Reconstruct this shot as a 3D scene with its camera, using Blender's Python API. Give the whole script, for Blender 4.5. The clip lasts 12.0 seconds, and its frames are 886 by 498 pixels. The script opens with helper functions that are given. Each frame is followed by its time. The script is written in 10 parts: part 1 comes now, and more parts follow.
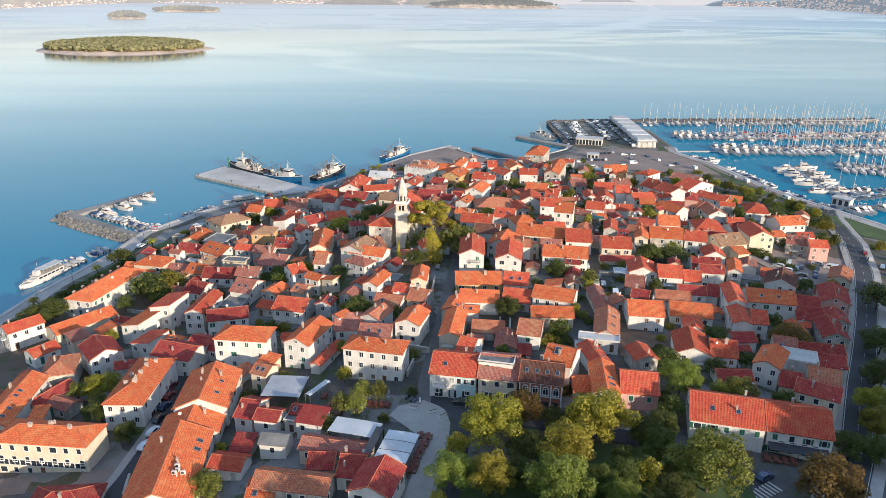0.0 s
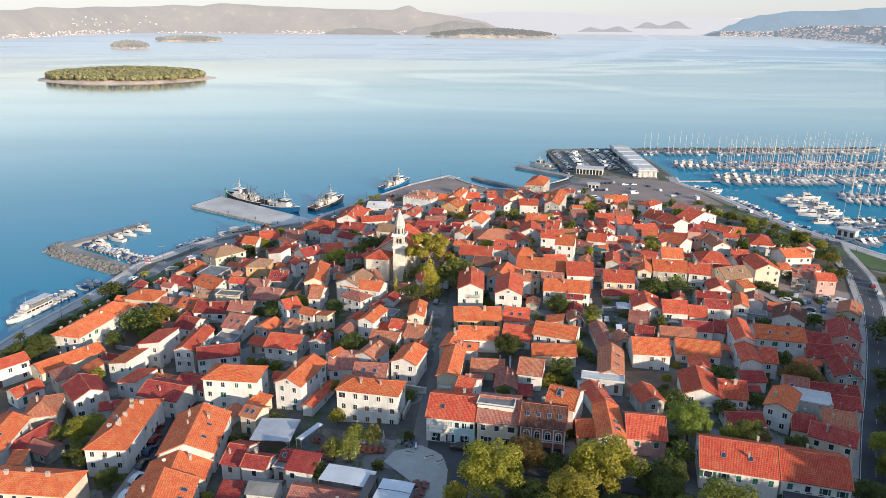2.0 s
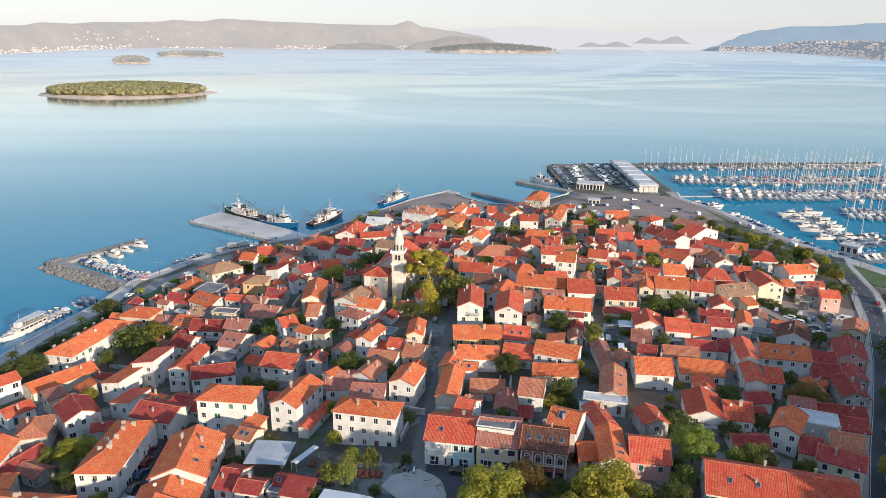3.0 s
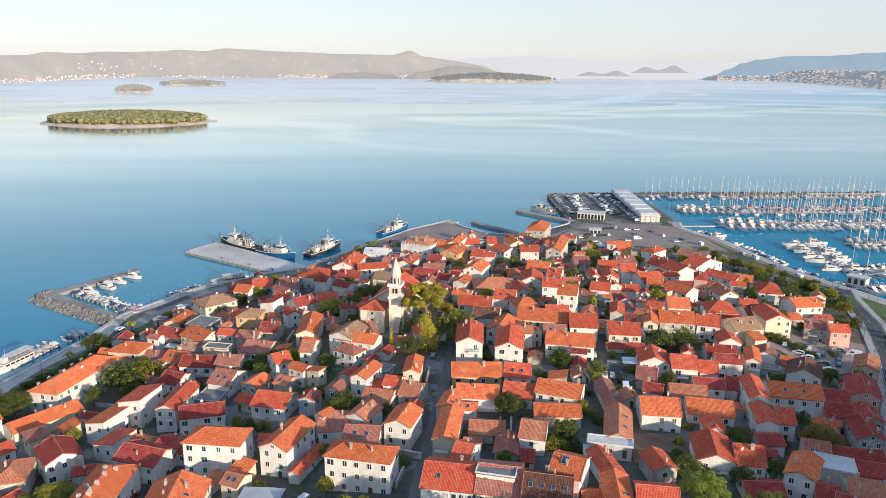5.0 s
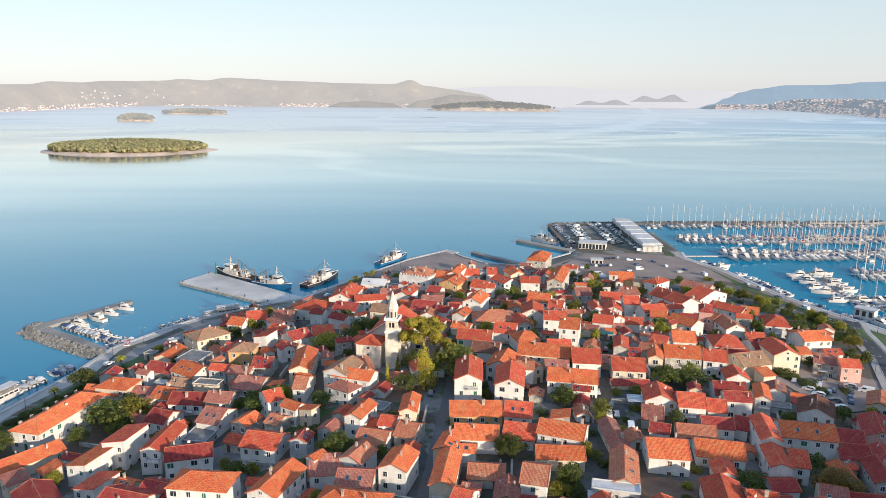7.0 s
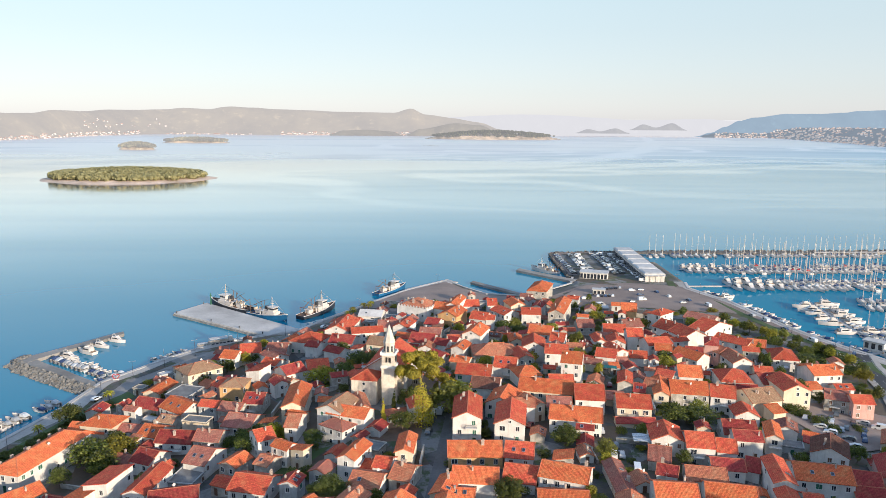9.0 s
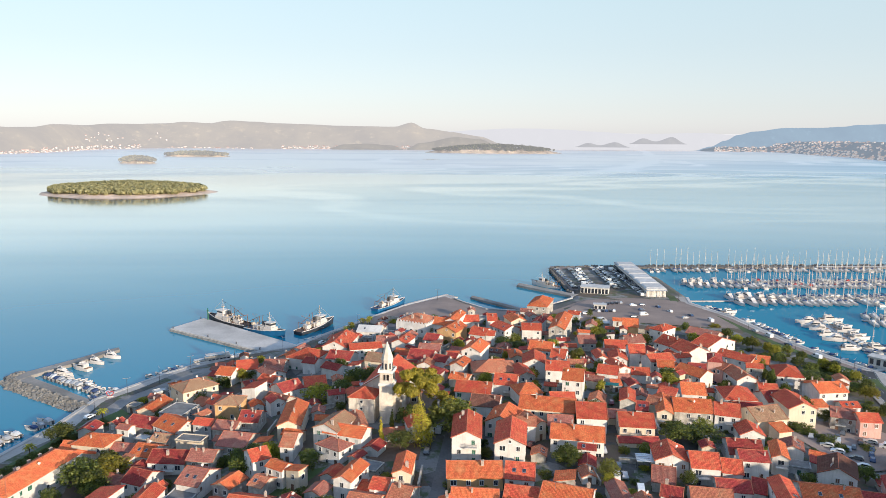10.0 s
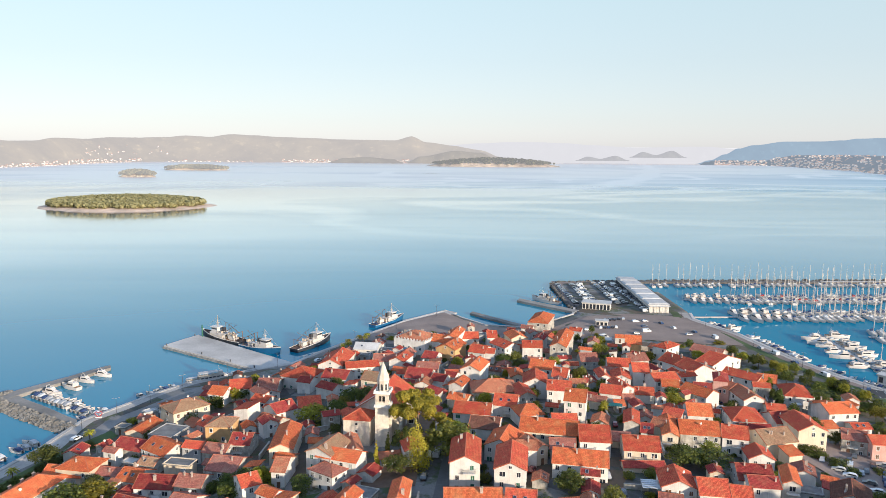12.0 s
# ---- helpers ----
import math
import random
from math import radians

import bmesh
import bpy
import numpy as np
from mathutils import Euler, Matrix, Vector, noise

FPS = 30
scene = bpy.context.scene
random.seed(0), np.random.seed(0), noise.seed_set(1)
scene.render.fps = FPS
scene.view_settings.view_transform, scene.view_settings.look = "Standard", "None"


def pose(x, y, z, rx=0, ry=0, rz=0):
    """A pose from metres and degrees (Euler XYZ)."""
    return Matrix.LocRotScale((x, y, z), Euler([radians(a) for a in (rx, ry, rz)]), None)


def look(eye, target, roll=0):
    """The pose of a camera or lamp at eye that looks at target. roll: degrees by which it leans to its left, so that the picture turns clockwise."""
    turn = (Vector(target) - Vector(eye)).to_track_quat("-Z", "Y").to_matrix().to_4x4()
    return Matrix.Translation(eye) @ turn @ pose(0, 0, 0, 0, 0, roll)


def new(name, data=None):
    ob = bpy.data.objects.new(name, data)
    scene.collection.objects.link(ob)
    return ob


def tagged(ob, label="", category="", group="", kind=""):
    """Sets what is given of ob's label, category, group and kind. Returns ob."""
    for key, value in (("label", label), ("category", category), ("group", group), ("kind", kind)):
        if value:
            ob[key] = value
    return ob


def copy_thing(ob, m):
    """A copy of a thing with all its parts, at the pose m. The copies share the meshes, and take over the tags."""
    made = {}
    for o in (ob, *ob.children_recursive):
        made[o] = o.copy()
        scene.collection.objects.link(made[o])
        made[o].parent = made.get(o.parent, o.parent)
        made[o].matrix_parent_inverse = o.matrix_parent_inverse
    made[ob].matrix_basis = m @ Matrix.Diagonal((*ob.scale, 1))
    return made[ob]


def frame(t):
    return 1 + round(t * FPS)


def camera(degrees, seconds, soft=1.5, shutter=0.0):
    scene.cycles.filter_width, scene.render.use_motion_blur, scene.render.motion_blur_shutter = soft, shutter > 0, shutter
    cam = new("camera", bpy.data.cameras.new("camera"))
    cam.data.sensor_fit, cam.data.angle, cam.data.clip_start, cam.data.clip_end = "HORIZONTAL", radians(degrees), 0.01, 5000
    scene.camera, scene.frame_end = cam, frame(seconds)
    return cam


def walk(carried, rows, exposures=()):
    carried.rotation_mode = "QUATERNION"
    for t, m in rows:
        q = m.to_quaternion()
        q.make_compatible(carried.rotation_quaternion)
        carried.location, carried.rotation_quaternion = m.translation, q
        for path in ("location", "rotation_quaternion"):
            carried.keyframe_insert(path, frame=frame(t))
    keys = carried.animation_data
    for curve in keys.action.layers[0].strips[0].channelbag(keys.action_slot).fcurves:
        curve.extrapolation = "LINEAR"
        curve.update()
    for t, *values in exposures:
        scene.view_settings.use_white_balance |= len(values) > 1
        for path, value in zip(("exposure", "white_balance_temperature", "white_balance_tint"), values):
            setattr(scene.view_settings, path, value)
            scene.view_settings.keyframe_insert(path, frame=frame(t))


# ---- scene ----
cam = camera(63.6, 12.0, soft=0.75)

# seconds, place, then pitch and yaw; the drone leans by a constant 0.4 degrees
PATH = [
    (0.0, pose(0.00, 0.00, 105.00, 69.780, 0, 0.000) @ pose(0, 0, 0, 0, 0, 0.39)),
    (0.5, pose(0.16, 1.61, 105.04, 70.315, 0, 0.009) @ pose(0, 0, 0, 0, 0, 0.39)),
    (1.0, pose(0.32, 3.23, 105.08, 70.875, 0, 0.016) @ pose(0, 0, 0, 0, 0, 0.39)),
    (1.5, pose(0.49, 4.86, 105.12, 71.401, 0, 0.033) @ pose(0, 0, 0, 0, 0, 0.39)),
    (2.0, pose(0.66, 6.49, 105.16, 71.954, 0, 0.045) @ pose(0, 0, 0, 0, 0, 0.39)),
    (2.5, pose(0.83, 8.14, 105.19, 72.491, 0, 0.062) @ pose(0, 0, 0, 0, 0, 0.39)),
    (3.0, pose(1.00, 9.80, 105.22, 73.066, 0, 0.076) @ pose(0, 0, 0, 0, 0, 0.39)),
    (5.0, pose(1.71, 16.50, 105.33, 75.255, 0, 0.135) @ pose(0, 0, 0, 0, 0, 0.39)),
    (5.5, pose(1.89, 18.20, 105.35, 75.791, 0, 0.150) @ pose(0, 0, 0, 0, 0, 0.39)),
    (6.0, pose(2.08, 19.90, 105.37, 76.367, 0, 0.161) @ pose(0, 0, 0, 0, 0, 0.39)),
    (6.5, pose(2.26, 21.60, 105.38, 76.889, 0, 0.172) @ pose(0, 0, 0, 0, 0, 0.39)),
    (7.0, pose(2.44, 23.32, 105.40, 77.455, 0, 0.192) @ pose(0, 0, 0, 0, 0, 0.39)),
    (9.0, pose(3.18, 30.22, 105.44, 79.660, 0, 0.244) @ pose(0, 0, 0, 0, 0, 0.39)),
    (9.5, pose(3.37, 31.96, 105.44, 80.177, 0, 0.255) @ pose(0, 0, 0, 0, 0, 0.39)),
    (10.0, pose(3.55, 33.70, 105.45, 80.747, 0, 0.271) @ pose(0, 0, 0, 0, 0, 0.39)),
    (10.5, pose(3.73, 35.44, 105.45, 81.164, 0, 0.283) @ pose(0, 0, 0, 0, 0, 0.39)),
    (11.0, pose(3.92, 37.19, 105.45, 81.502, 0, 0.294) @ pose(0, 0, 0, 0, 0, 0.39)),
    (11.5, pose(4.10, 38.94, 105.44, 81.700, 0, 0.298) @ pose(0, 0, 0, 0, 0, 0.39)),
    (12.0, pose(4.28, 40.69, 105.44, 81.815, 0, 0.307) @ pose(0, 0, 0, 0, 0, 0.39)),
]
walk(cam, PATH)


# ---- light: a low morning sun behind the right shoulder, clear hazy sky ----
SUN_ELEV, SUN_AZ = 13.0, 138.0      # azimuth from +y, clockwise
world = bpy.data.worlds.new("morning_sky")
scene.world = world
world.use_nodes = True
wn, wl = world.node_tree.nodes, world.node_tree.links
sky = wn.new("ShaderNodeTexSky")
sky.sky_type = "NISHITA"
sky.sun_disc = False
sky.sun_elevation, sky.sun_rotation = radians(SUN_ELEV), radians(SUN_AZ)
sky.air_density, sky.dust_density, sky.ozone_density = 1.0, 0.35, 1.2
pale = wn.new("ShaderNodeHueSaturation")      # thin morning haze washes the sky out
pale.inputs["Saturation"].default_value = 0.62
cool = wn.new("ShaderNodeMix")      # warm milky air low down, clearer blue overhead
cool.data_type, cool.blend_type = "RGBA", "MULTIPLY"
cool.inputs[0].default_value = 1.0
height = wn.new("ShaderNodeSeparateXYZ")
wl.new(wn.new("ShaderNodeTexCoord").outputs["Generated"], height.inputs[0])
air = wn.new("ShaderNodeValToRGB")
air.color_ramp.elements[0].position, air.color_ramp.elements[0].color = 0.0, (1.035, 0.95, 0.895, 1)
air.color_ramp.elements[1].position, air.color_ramp.elements[1].color = 0.6, (0.73, 0.92, 1.24, 1)
mid_air = air.color_ramp.elements.new(0.19)
mid_air.color = (0.985, 1.04, 0.955, 1)
wl.new(height.outputs[2], air.inputs[0])
wl.new(air.outputs[0], cool.inputs[7])
wl.new(sky.outputs[0], pale.inputs["Color"])
veil = wn.new("ShaderNodeMix")      # the haze evens out bright and dark parts of the sky
veil.data_type = "RGBA"
veil.inputs[0].default_value, veil.inputs[7].default_value = 0.6, (5.2, 5.42, 5.4, 1)
wl.new(pale.outputs[0], veil.inputs[6])
wl.new(veil.outputs[2], cool.inputs[6])
wl.new(cool.outputs[2], wn["Background"].inputs[0])
wn["Background"].inputs[1].default_value = 0.099

sun = new("sun", bpy.data.lights.new("sun", "SUN"))
sun.data.energy, sun.data.angle, sun.data.color = 4.8, radians(0.6), (1.0, 0.79, 0.535)
az, el = radians(SUN_AZ), radians(SUN_ELEV)
sun.matrix_world = look((0, 0, 0), (-math.sin(az) * math.cos(el), -math.cos(az) * math.cos(el), -math.sin(el)))
scene.view_settings.exposure = 0.68
scene.view_settings.use_white_balance = True
scene.view_settings.white_balance_temperature = 5650


# ---- materials ----
def nodes_of(m):
    m.use_nodes = True
    return m.node_tree.nodes, m.node_tree.links, m.node_tree.nodes["Principled BSDF"]


def shade(c, k):
    return tuple(min(1.0, v * k) for v in c[:3]) + (1.0,)


def mix_colour(n, l, fac, a, b, kind="MIX"):
    m = n.new("ShaderNodeMix")
    m.data_type, m.blend_type = "RGBA", kind
    for socket, value in ((m.inputs[0], fac), (m.inputs[6], a), (m.inputs[7], b)):
        if hasattr(value, "is_linked"):
            l.new(value, socket)
        else:
            socket.default_value = value
    return m.outputs[2]


def noise_of(n, l, scale, detail=3.0, rough=0.55, vector=None):
    t = n.new("ShaderNodeTexNoise")
    t.inputs["Scale"].default_value, t.inputs["Detail"].default_value, t.inputs["Roughness"].default_value = scale, detail, rough
    if vector is not None:
        l.new(vector, t.inputs["Vector"])
    return t.outputs[0]


def span(n, l, value, a, b, c, d):
    m = n.new("ShaderNodeMapRange")
    l.new(value, m.inputs[0])
    for i, v in enumerate((a, b, c, d)):
        m.inputs[i + 1].default_value = v
    return m.outputs[0]


def surface(name, colour, rough=0.85, coarse=0.3, fine=5.0, vary=0.25, bump=0.02, metal=0.0, each=0.12, tint=None):
    """A plain surface with stains, grain, relief and a little difference from thing to thing."""
    m = bpy.data.materials.new(name)
    n, l, p = nodes_of(m)
    at = n.new("ShaderNodeTexCoord").outputs["Object"]
    info = n.new("ShaderNodeObjectInfo")
    big = noise_of(n, l, coarse, 5.0, 0.6, at)
    small = noise_of(n, l, fine, 4.0, 0.6, at)
    c = mix_colour(n, l, span(n, l, big, 0.35, 0.68, 0, 1), shade(colour, 1 - vary), tint + (1.0,) if tint else shade(colour, 1 + vary * 0.4))
    c = mix_colour(n, l, span(n, l, small, 0.3, 0.7, 0, 0.5), c, mix_colour(n, l, 1.0, c, (0.72, 0.7, 0.68, 1), "MULTIPLY"))
    h = n.new("ShaderNodeHueSaturation")
    l.new(span(n, l, info.outputs["Random"], 0, 1, 1 - each, 1 + each * 0.6), h.inputs["Value"])
    l.new(c, h.inputs["Color"])
    l.new(h.outputs[0], p.inputs["Base Color"])
    l.new(span(n, l, small, 0.2, 0.8, max(0.02, rough - 0.12), min(1, rough + 0.1)), p.inputs["Roughness"])
    p.inputs["Metallic"].default_value = metal
    if bump:
        b = n.new("ShaderNodeBump")
        b.inputs["Strength"].default_value, b.inputs["Distance"].default_value = 0.5, bump
        l.new(small, b.inputs["Height"])
        l.new(b.outputs[0], p.inputs["Normal"])
    return m


def tiles(name, c1, c2, aged):
    """Clay roof tiles laid in courses; the UV runs in metres along and up the slope."""
    m = bpy.data.materials.new(name)
    n, l, p = nodes_of(m)
    uv = n.new("ShaderNodeTexCoord").outputs["UV"]
    at = n.new("ShaderNodeTexCoord").outputs["Object"]
    info = n.new("ShaderNodeObjectInfo")
    brick = n.new("ShaderNodeTexBrick")
    l.new(uv, brick.inputs["Vector"])
    brick.offset, brick.squash = 0.0, 1.0
    for key, v in (("Color1", shade(c1, 1.07)), ("Color2", shade(c2, 0.84)), ("Mortar", shade(c1, 0.44))):
        brick.inputs[key].default_value = v
    for key, v in (("Scale", 1.0), ("Mortar Size", 0.045), ("Mortar Smooth", 0.5), ("Bias", 0.0), ("Brick Width", 0.3), ("Row Height", 0.45)):
        brick.inputs[key].default_value = v
    shift = n.new("ShaderNodeVectorMath")
    shift.operation = "ADD"
    l.new(at, shift.inputs[0])
    l.new(info.outputs["Location"], shift.inputs[1])
    patch = noise_of(n, l, 0.45, 5.0, 0.65, shift.outputs[0])
    fleck = noise_of(n, l, 2.6, 4.0, 0.7, shift.outputs[0])
    c = mix_colour(n, l, span(n, l, patch, 0.5, 0.78, 0, 0.7), brick.outputs[0], aged + (1,))
    c = mix_colour(n, l, span(n, l, fleck, 0.5, 0.8, 0, 0.45), c, shade(c1, 0.45))
    h = n.new("ShaderNodeHueSaturation")
    l.new(span(n, l, info.outputs["Random"], 0, 1, 0.78, 1.14), h.inputs["Value"])
    l.new(span(n, l, patch, 0.3, 0.7, 0.492, 0.508), h.inputs["Hue"])
    l.new(c, h.inputs["Color"])
    l.new(h.outputs[0], p.inputs["Base Color"])
    p.inputs["Roughness"].default_value = 0.9
    p.inputs["Specular IOR Level"].default_value = 0.15
    wave = n.new("ShaderNodeTexWave")
    wave.inputs["Scale"].default_value = 2 * math.pi / 0.3 / 20
    l.new(uv, wave.inputs["Vector"])
    b = n.new("ShaderNodeBump")
    b.inputs["Strength"].default_value, b.inputs["Distance"].default_value = 0.4, 0.04
    l.new(wave.outputs["Fac"], b.inputs["Height"])
    b2 = n.new("ShaderNodeBump")
    b2.inputs["Strength"].default_value, b2.inputs["Distance"].default_value = 0.5, 0.03
    l.new(brick.outputs["Fac"], b2.inputs["Height"])
    b2.invert = True
    l.new(b.outputs[0], b2.inputs["Normal"])
    l.new(b2.outputs[0], p.inputs["Normal"])
    return m


def leaves(name, dark, light, rough=0.6):
    m = bpy.data.materials.new(name)
    n, l, p = nodes_of(m)
    geo = n.new("ShaderNodeNewGeometry")
    at = n.new("ShaderNodeTexCoord").outputs["Object"]
    c = mix_colour(n, l, geo.outputs["Random Per Island"], dark + (1,), light + (1,))
    c = mix_colour(n, l, span(n, l, noise_of(n, l, 0.5, 3, 0.6, at), 0.35, 0.7, 0, 0.55), c, shade(dark, 0.8))
    info = n.new("ShaderNodeObjectInfo")
    h = n.new("ShaderNodeHueSaturation")
    l.new(span(n, l, info.outputs["Random"], 0, 1, 0.75, 1.2), h.inputs["Value"])
    l.new(span(n, l, info.outputs["Random"], 0, 1, 0.485, 0.51), h.inputs["Hue"])
    l.new(c, h.inputs["Color"])
    l.new(h.outputs[0], p.inputs["Base Color"])
    p.inputs["Roughness"].default_value = rough
    thin = n.new("ShaderNodeBsdfTranslucent")
    l.new(h.outputs[0], thin.inputs["Color"])
    mx = n.new("ShaderNodeMixShader")
    mx.inputs[0].default_value = 0.42
    l.new(p.outputs[0], mx.inputs[1])
    l.new(thin.outputs[0], mx.inputs[2])
    l.new(mx.outputs[0], n["Material Output"].inputs[0])
    return m


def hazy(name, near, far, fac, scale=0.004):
    """Far land with miles of bright morning air painted in as a glow; backdrop only."""
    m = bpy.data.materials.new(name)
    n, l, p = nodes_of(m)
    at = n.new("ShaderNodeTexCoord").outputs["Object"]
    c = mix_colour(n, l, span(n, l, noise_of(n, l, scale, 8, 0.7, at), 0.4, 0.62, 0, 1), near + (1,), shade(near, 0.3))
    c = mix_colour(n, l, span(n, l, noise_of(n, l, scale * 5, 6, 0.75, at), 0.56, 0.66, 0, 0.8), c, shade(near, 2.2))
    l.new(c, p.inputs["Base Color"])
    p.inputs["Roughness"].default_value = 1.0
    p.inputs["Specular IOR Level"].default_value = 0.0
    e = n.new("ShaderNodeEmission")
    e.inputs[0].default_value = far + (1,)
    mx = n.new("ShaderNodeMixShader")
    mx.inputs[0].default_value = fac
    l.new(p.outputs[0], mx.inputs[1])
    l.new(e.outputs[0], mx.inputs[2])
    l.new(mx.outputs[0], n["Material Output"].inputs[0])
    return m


def plaster(name, colour, rough=0.9, coarse=0.25, fine=4.0, vary=0.18, bump=0.02):
    """Rendered or stone walls: patchy, with faint streaks where rain runs down."""
    m = surface(name, colour, rough, coarse, fine, vary, bump)
    n, l = m.node_tree.nodes, m.node_tree.links
    p = n["Principled BSDF"]
    mp = n.new("ShaderNodeMapping")
    mp.inputs["Scale"].default_value = (1.5, 1.5, 0.13)
    l.new(n["Texture Coordinate"].outputs["Object"], mp.inputs[0])
    run = noise_of(n, l, 1.0, 5.0, 0.65, mp.outputs[0])
    base = p.inputs["Base Color"].links[0].from_socket
    l.new(mix_colour(n, l, span(n, l, run, 0.52, 0.76, 0, 0.6), base, mix_colour(n, l, 1.0, base, (0.66, 0.62, 0.57, 1), "MULTIPLY")), p.inputs["Base Color"])
    return m


WALL = {
    "white": plaster("white_plaster", (0.73, 0.69, 0.635), 0.9, 0.25, 4, 0.2),
    "cream": plaster("cream_plaster", (0.68, 0.575, 0.43), 0.9, 0.25, 4, 0.15),
    "ochre": plaster("ochre_plaster", (0.62, 0.38, 0.17), 0.9, 0.3, 4, 0.2),
    "pink": plaster("pink_plaster", (0.62, 0.36, 0.3), 0.9, 0.3, 4, 0.15),
    "grey": plaster("grey_render", (0.46, 0.46, 0.455), 0.9, 0.3, 4, 0.25),
    "ashlar": plaster("pale_ashlar", (0.72, 0.63, 0.52), 0.9, 0.4, 3, 0.22),
    "stone": plaster("rubble_stone", (0.5, 0.46, 0.4), 0.95, 0.6, 2.5, 0.4, 0.05),
    "brick": plaster("red_brick", (0.36, 0.13, 0.08), 0.9, 0.5, 6, 0.25),
}
ROOF = {
    "orange": tiles("orange_clay_tile", (0.73, 0.185, 0.068), (0.62, 0.15, 0.056), (0.58, 0.235, 0.115)),
    "red": tiles("red_clay_tile", (0.62, 0.12, 0.06), (0.52, 0.097, 0.052), (0.51, 0.165, 0.095)),
    # crimson also carries the shade of slopes turned from the sun
    "crimson": tiles("crimson_tile", (0.37, 0.064, 0.05), (0.31, 0.054, 0.044), (0.34, 0.105, 0.078)),
    "old": tiles("weathered_tile", (0.54, 0.205, 0.11), (0.44, 0.16, 0.09), (0.43, 0.25, 0.165)),
    "tan": tiles("tan_tile", (0.43, 0.255, 0.15), (0.36, 0.21, 0.12), (0.4, 0.3, 0.2)),
    "faded": tiles("faded_tile", (0.42, 0.165, 0.118), (0.34, 0.13, 0.096), (0.36, 0.22, 0.175)),
    "brown": tiles("dark_brown_tile", (0.19, 0.085, 0.058), (0.135, 0.062, 0.044), (0.23, 0.13, 0.095)),
    "grey": surface("grey_roofing", (0.19, 0.185, 0.18), 0.9, 0.3, 3, 0.35),
    "white": surface("pale_roofing", (0.55, 0.535, 0.515), 0.8, 0.3, 3, 0.2),
}
CAP = surface("ridge_clay", (0.5, 0.16, 0.08), 0.85, 0.5, 4, 0.25)
CHIM = surface("chimney_render", (0.5, 0.4, 0.33), 0.9, 0.8, 5, 0.3)
TRIM = surface("white_stone_trim", (0.72, 0.7, 0.66), 0.8, 0.5, 6, 0.12)
GREEN_WOOD = surface("green_shutter_paint", (0.03, 0.13, 0.08), 0.6, 0.8, 8, 0.25)
BROWN_WOOD = surface("brown_shutter_wood", (0.16, 0.08, 0.045), 0.7, 0.8, 8, 0.3)
GREY_WOOD = surface("pale_shutter_paint", (0.5, 0.5, 0.47), 0.7, 0.8, 8, 0.2)
METAL = surface("galvanised_metal", (0.45, 0.46, 0.47), 0.4, 1, 6, 0.15, 0, 0.8)
DARK = surface("dark_metal", (0.05, 0.05, 0.055), 0.5, 1, 6, 0.2, 0)
BARK = surface("tree_bark", (0.16, 0.115, 0.08), 0.95, 0.8, 6, 0.35, 0.05)
PAVING = surface("pale_stone_paving", (0.42, 0.385, 0.35), 0.85, 0.08, 1.4, 0.3, 0.02)


def town_ground():
    """Yards and lanes: plots of worn concrete, asphalt, earth and weeds, patched and stained."""
    m = surface("town_ground", (0.11, 0.106, 0.102), 0.95, 0.12, 0.9, 0.45, 0.03)
    n, l = m.node_tree.nodes, m.node_tree.links
    p = n["Principled BSDF"]
    at = n["Texture Coordinate"].outputs["Object"]
    cells = n.new("ShaderNodeTexVoronoi")
    cells.inputs["Scale"].default_value, cells.inputs["Randomness"].default_value = 0.085, 0.85
    l.new(at, cells.inputs["Vector"])
    sep = n.new("ShaderNodeSeparateColor")
    l.new(cells.outputs["Color"], sep.inputs[0])
    base = p.inputs["Base Color"].links[0].from_socket
    c = mix_colour(n, l, span(n, l, sep.outputs[0], 0.62, 0.64, 0, 0.85), base, (0.21, 0.2, 0.19, 1))
    c = mix_colour(n, l, span(n, l, sep.outputs[1], 0.66, 0.68, 0, 0.85), c, (0.11, 0.078, 0.052, 1))
    weeds = span(n, l, noise_of(n, l, 0.22, 6, 0.7, at), 0.5, 0.6, 0, 0.9)
    green = n.new("ShaderNodeMath")
    green.operation = "MULTIPLY"
    l.new(weeds, green.inputs[0])
    l.new(span(n, l, sep.outputs[2], 0.25, 0.35, 0.25, 1.0), green.inputs[1])
    c = mix_colour(n, l, green.outputs[0], c, (0.055, 0.075, 0.022, 1))
    l.new(mix_colour(n, l, span(n, l, noise_of(n, l, 1.7, 5, 0.7, at), 0.45, 0.75, 0, 0.5), c, mix_colour(n, l, 1.0, c, (0.5, 0.48, 0.46, 1), "MULTIPLY")), p.inputs["Base Color"])
    return m


TOWN = town_ground()
PALE_STONE = surface("square_stone", (0.36, 0.34, 0.31), 0.8, 0.12, 1.8, 0.2, 0.02)
STREET = surface("street_stone", (0.135, 0.132, 0.13), 0.85, 0.08, 1.4, 0.3, 0.02)
ASPHALT = surface("asphalt", (0.052, 0.053, 0.058), 0.85, 0.06, 3, 0.3, 0.01)
SEAFRONT = surface("seafront_setts", (0.31, 0.29, 0.275), 0.85, 0.06, 1.6, 0.3, 0.02)
CARPARK = surface("worn_asphalt", (0.26, 0.2, 0.17), 0.9, 0.05, 2, 0.25, 0.01)
CONCRETE = surface("pier_concrete", (0.52, 0.49, 0.455), 0.9, 0.06, 1.2, 0.3, 0.02)
# dark rubble, with the outer breakwater's shadow put into the colour
DARK_ROCK = surface("wet_dark_rock", (0.13, 0.12, 0.11), 0.95, 0.4, 2.5, 0.4, 0.06, 0, 0.3)
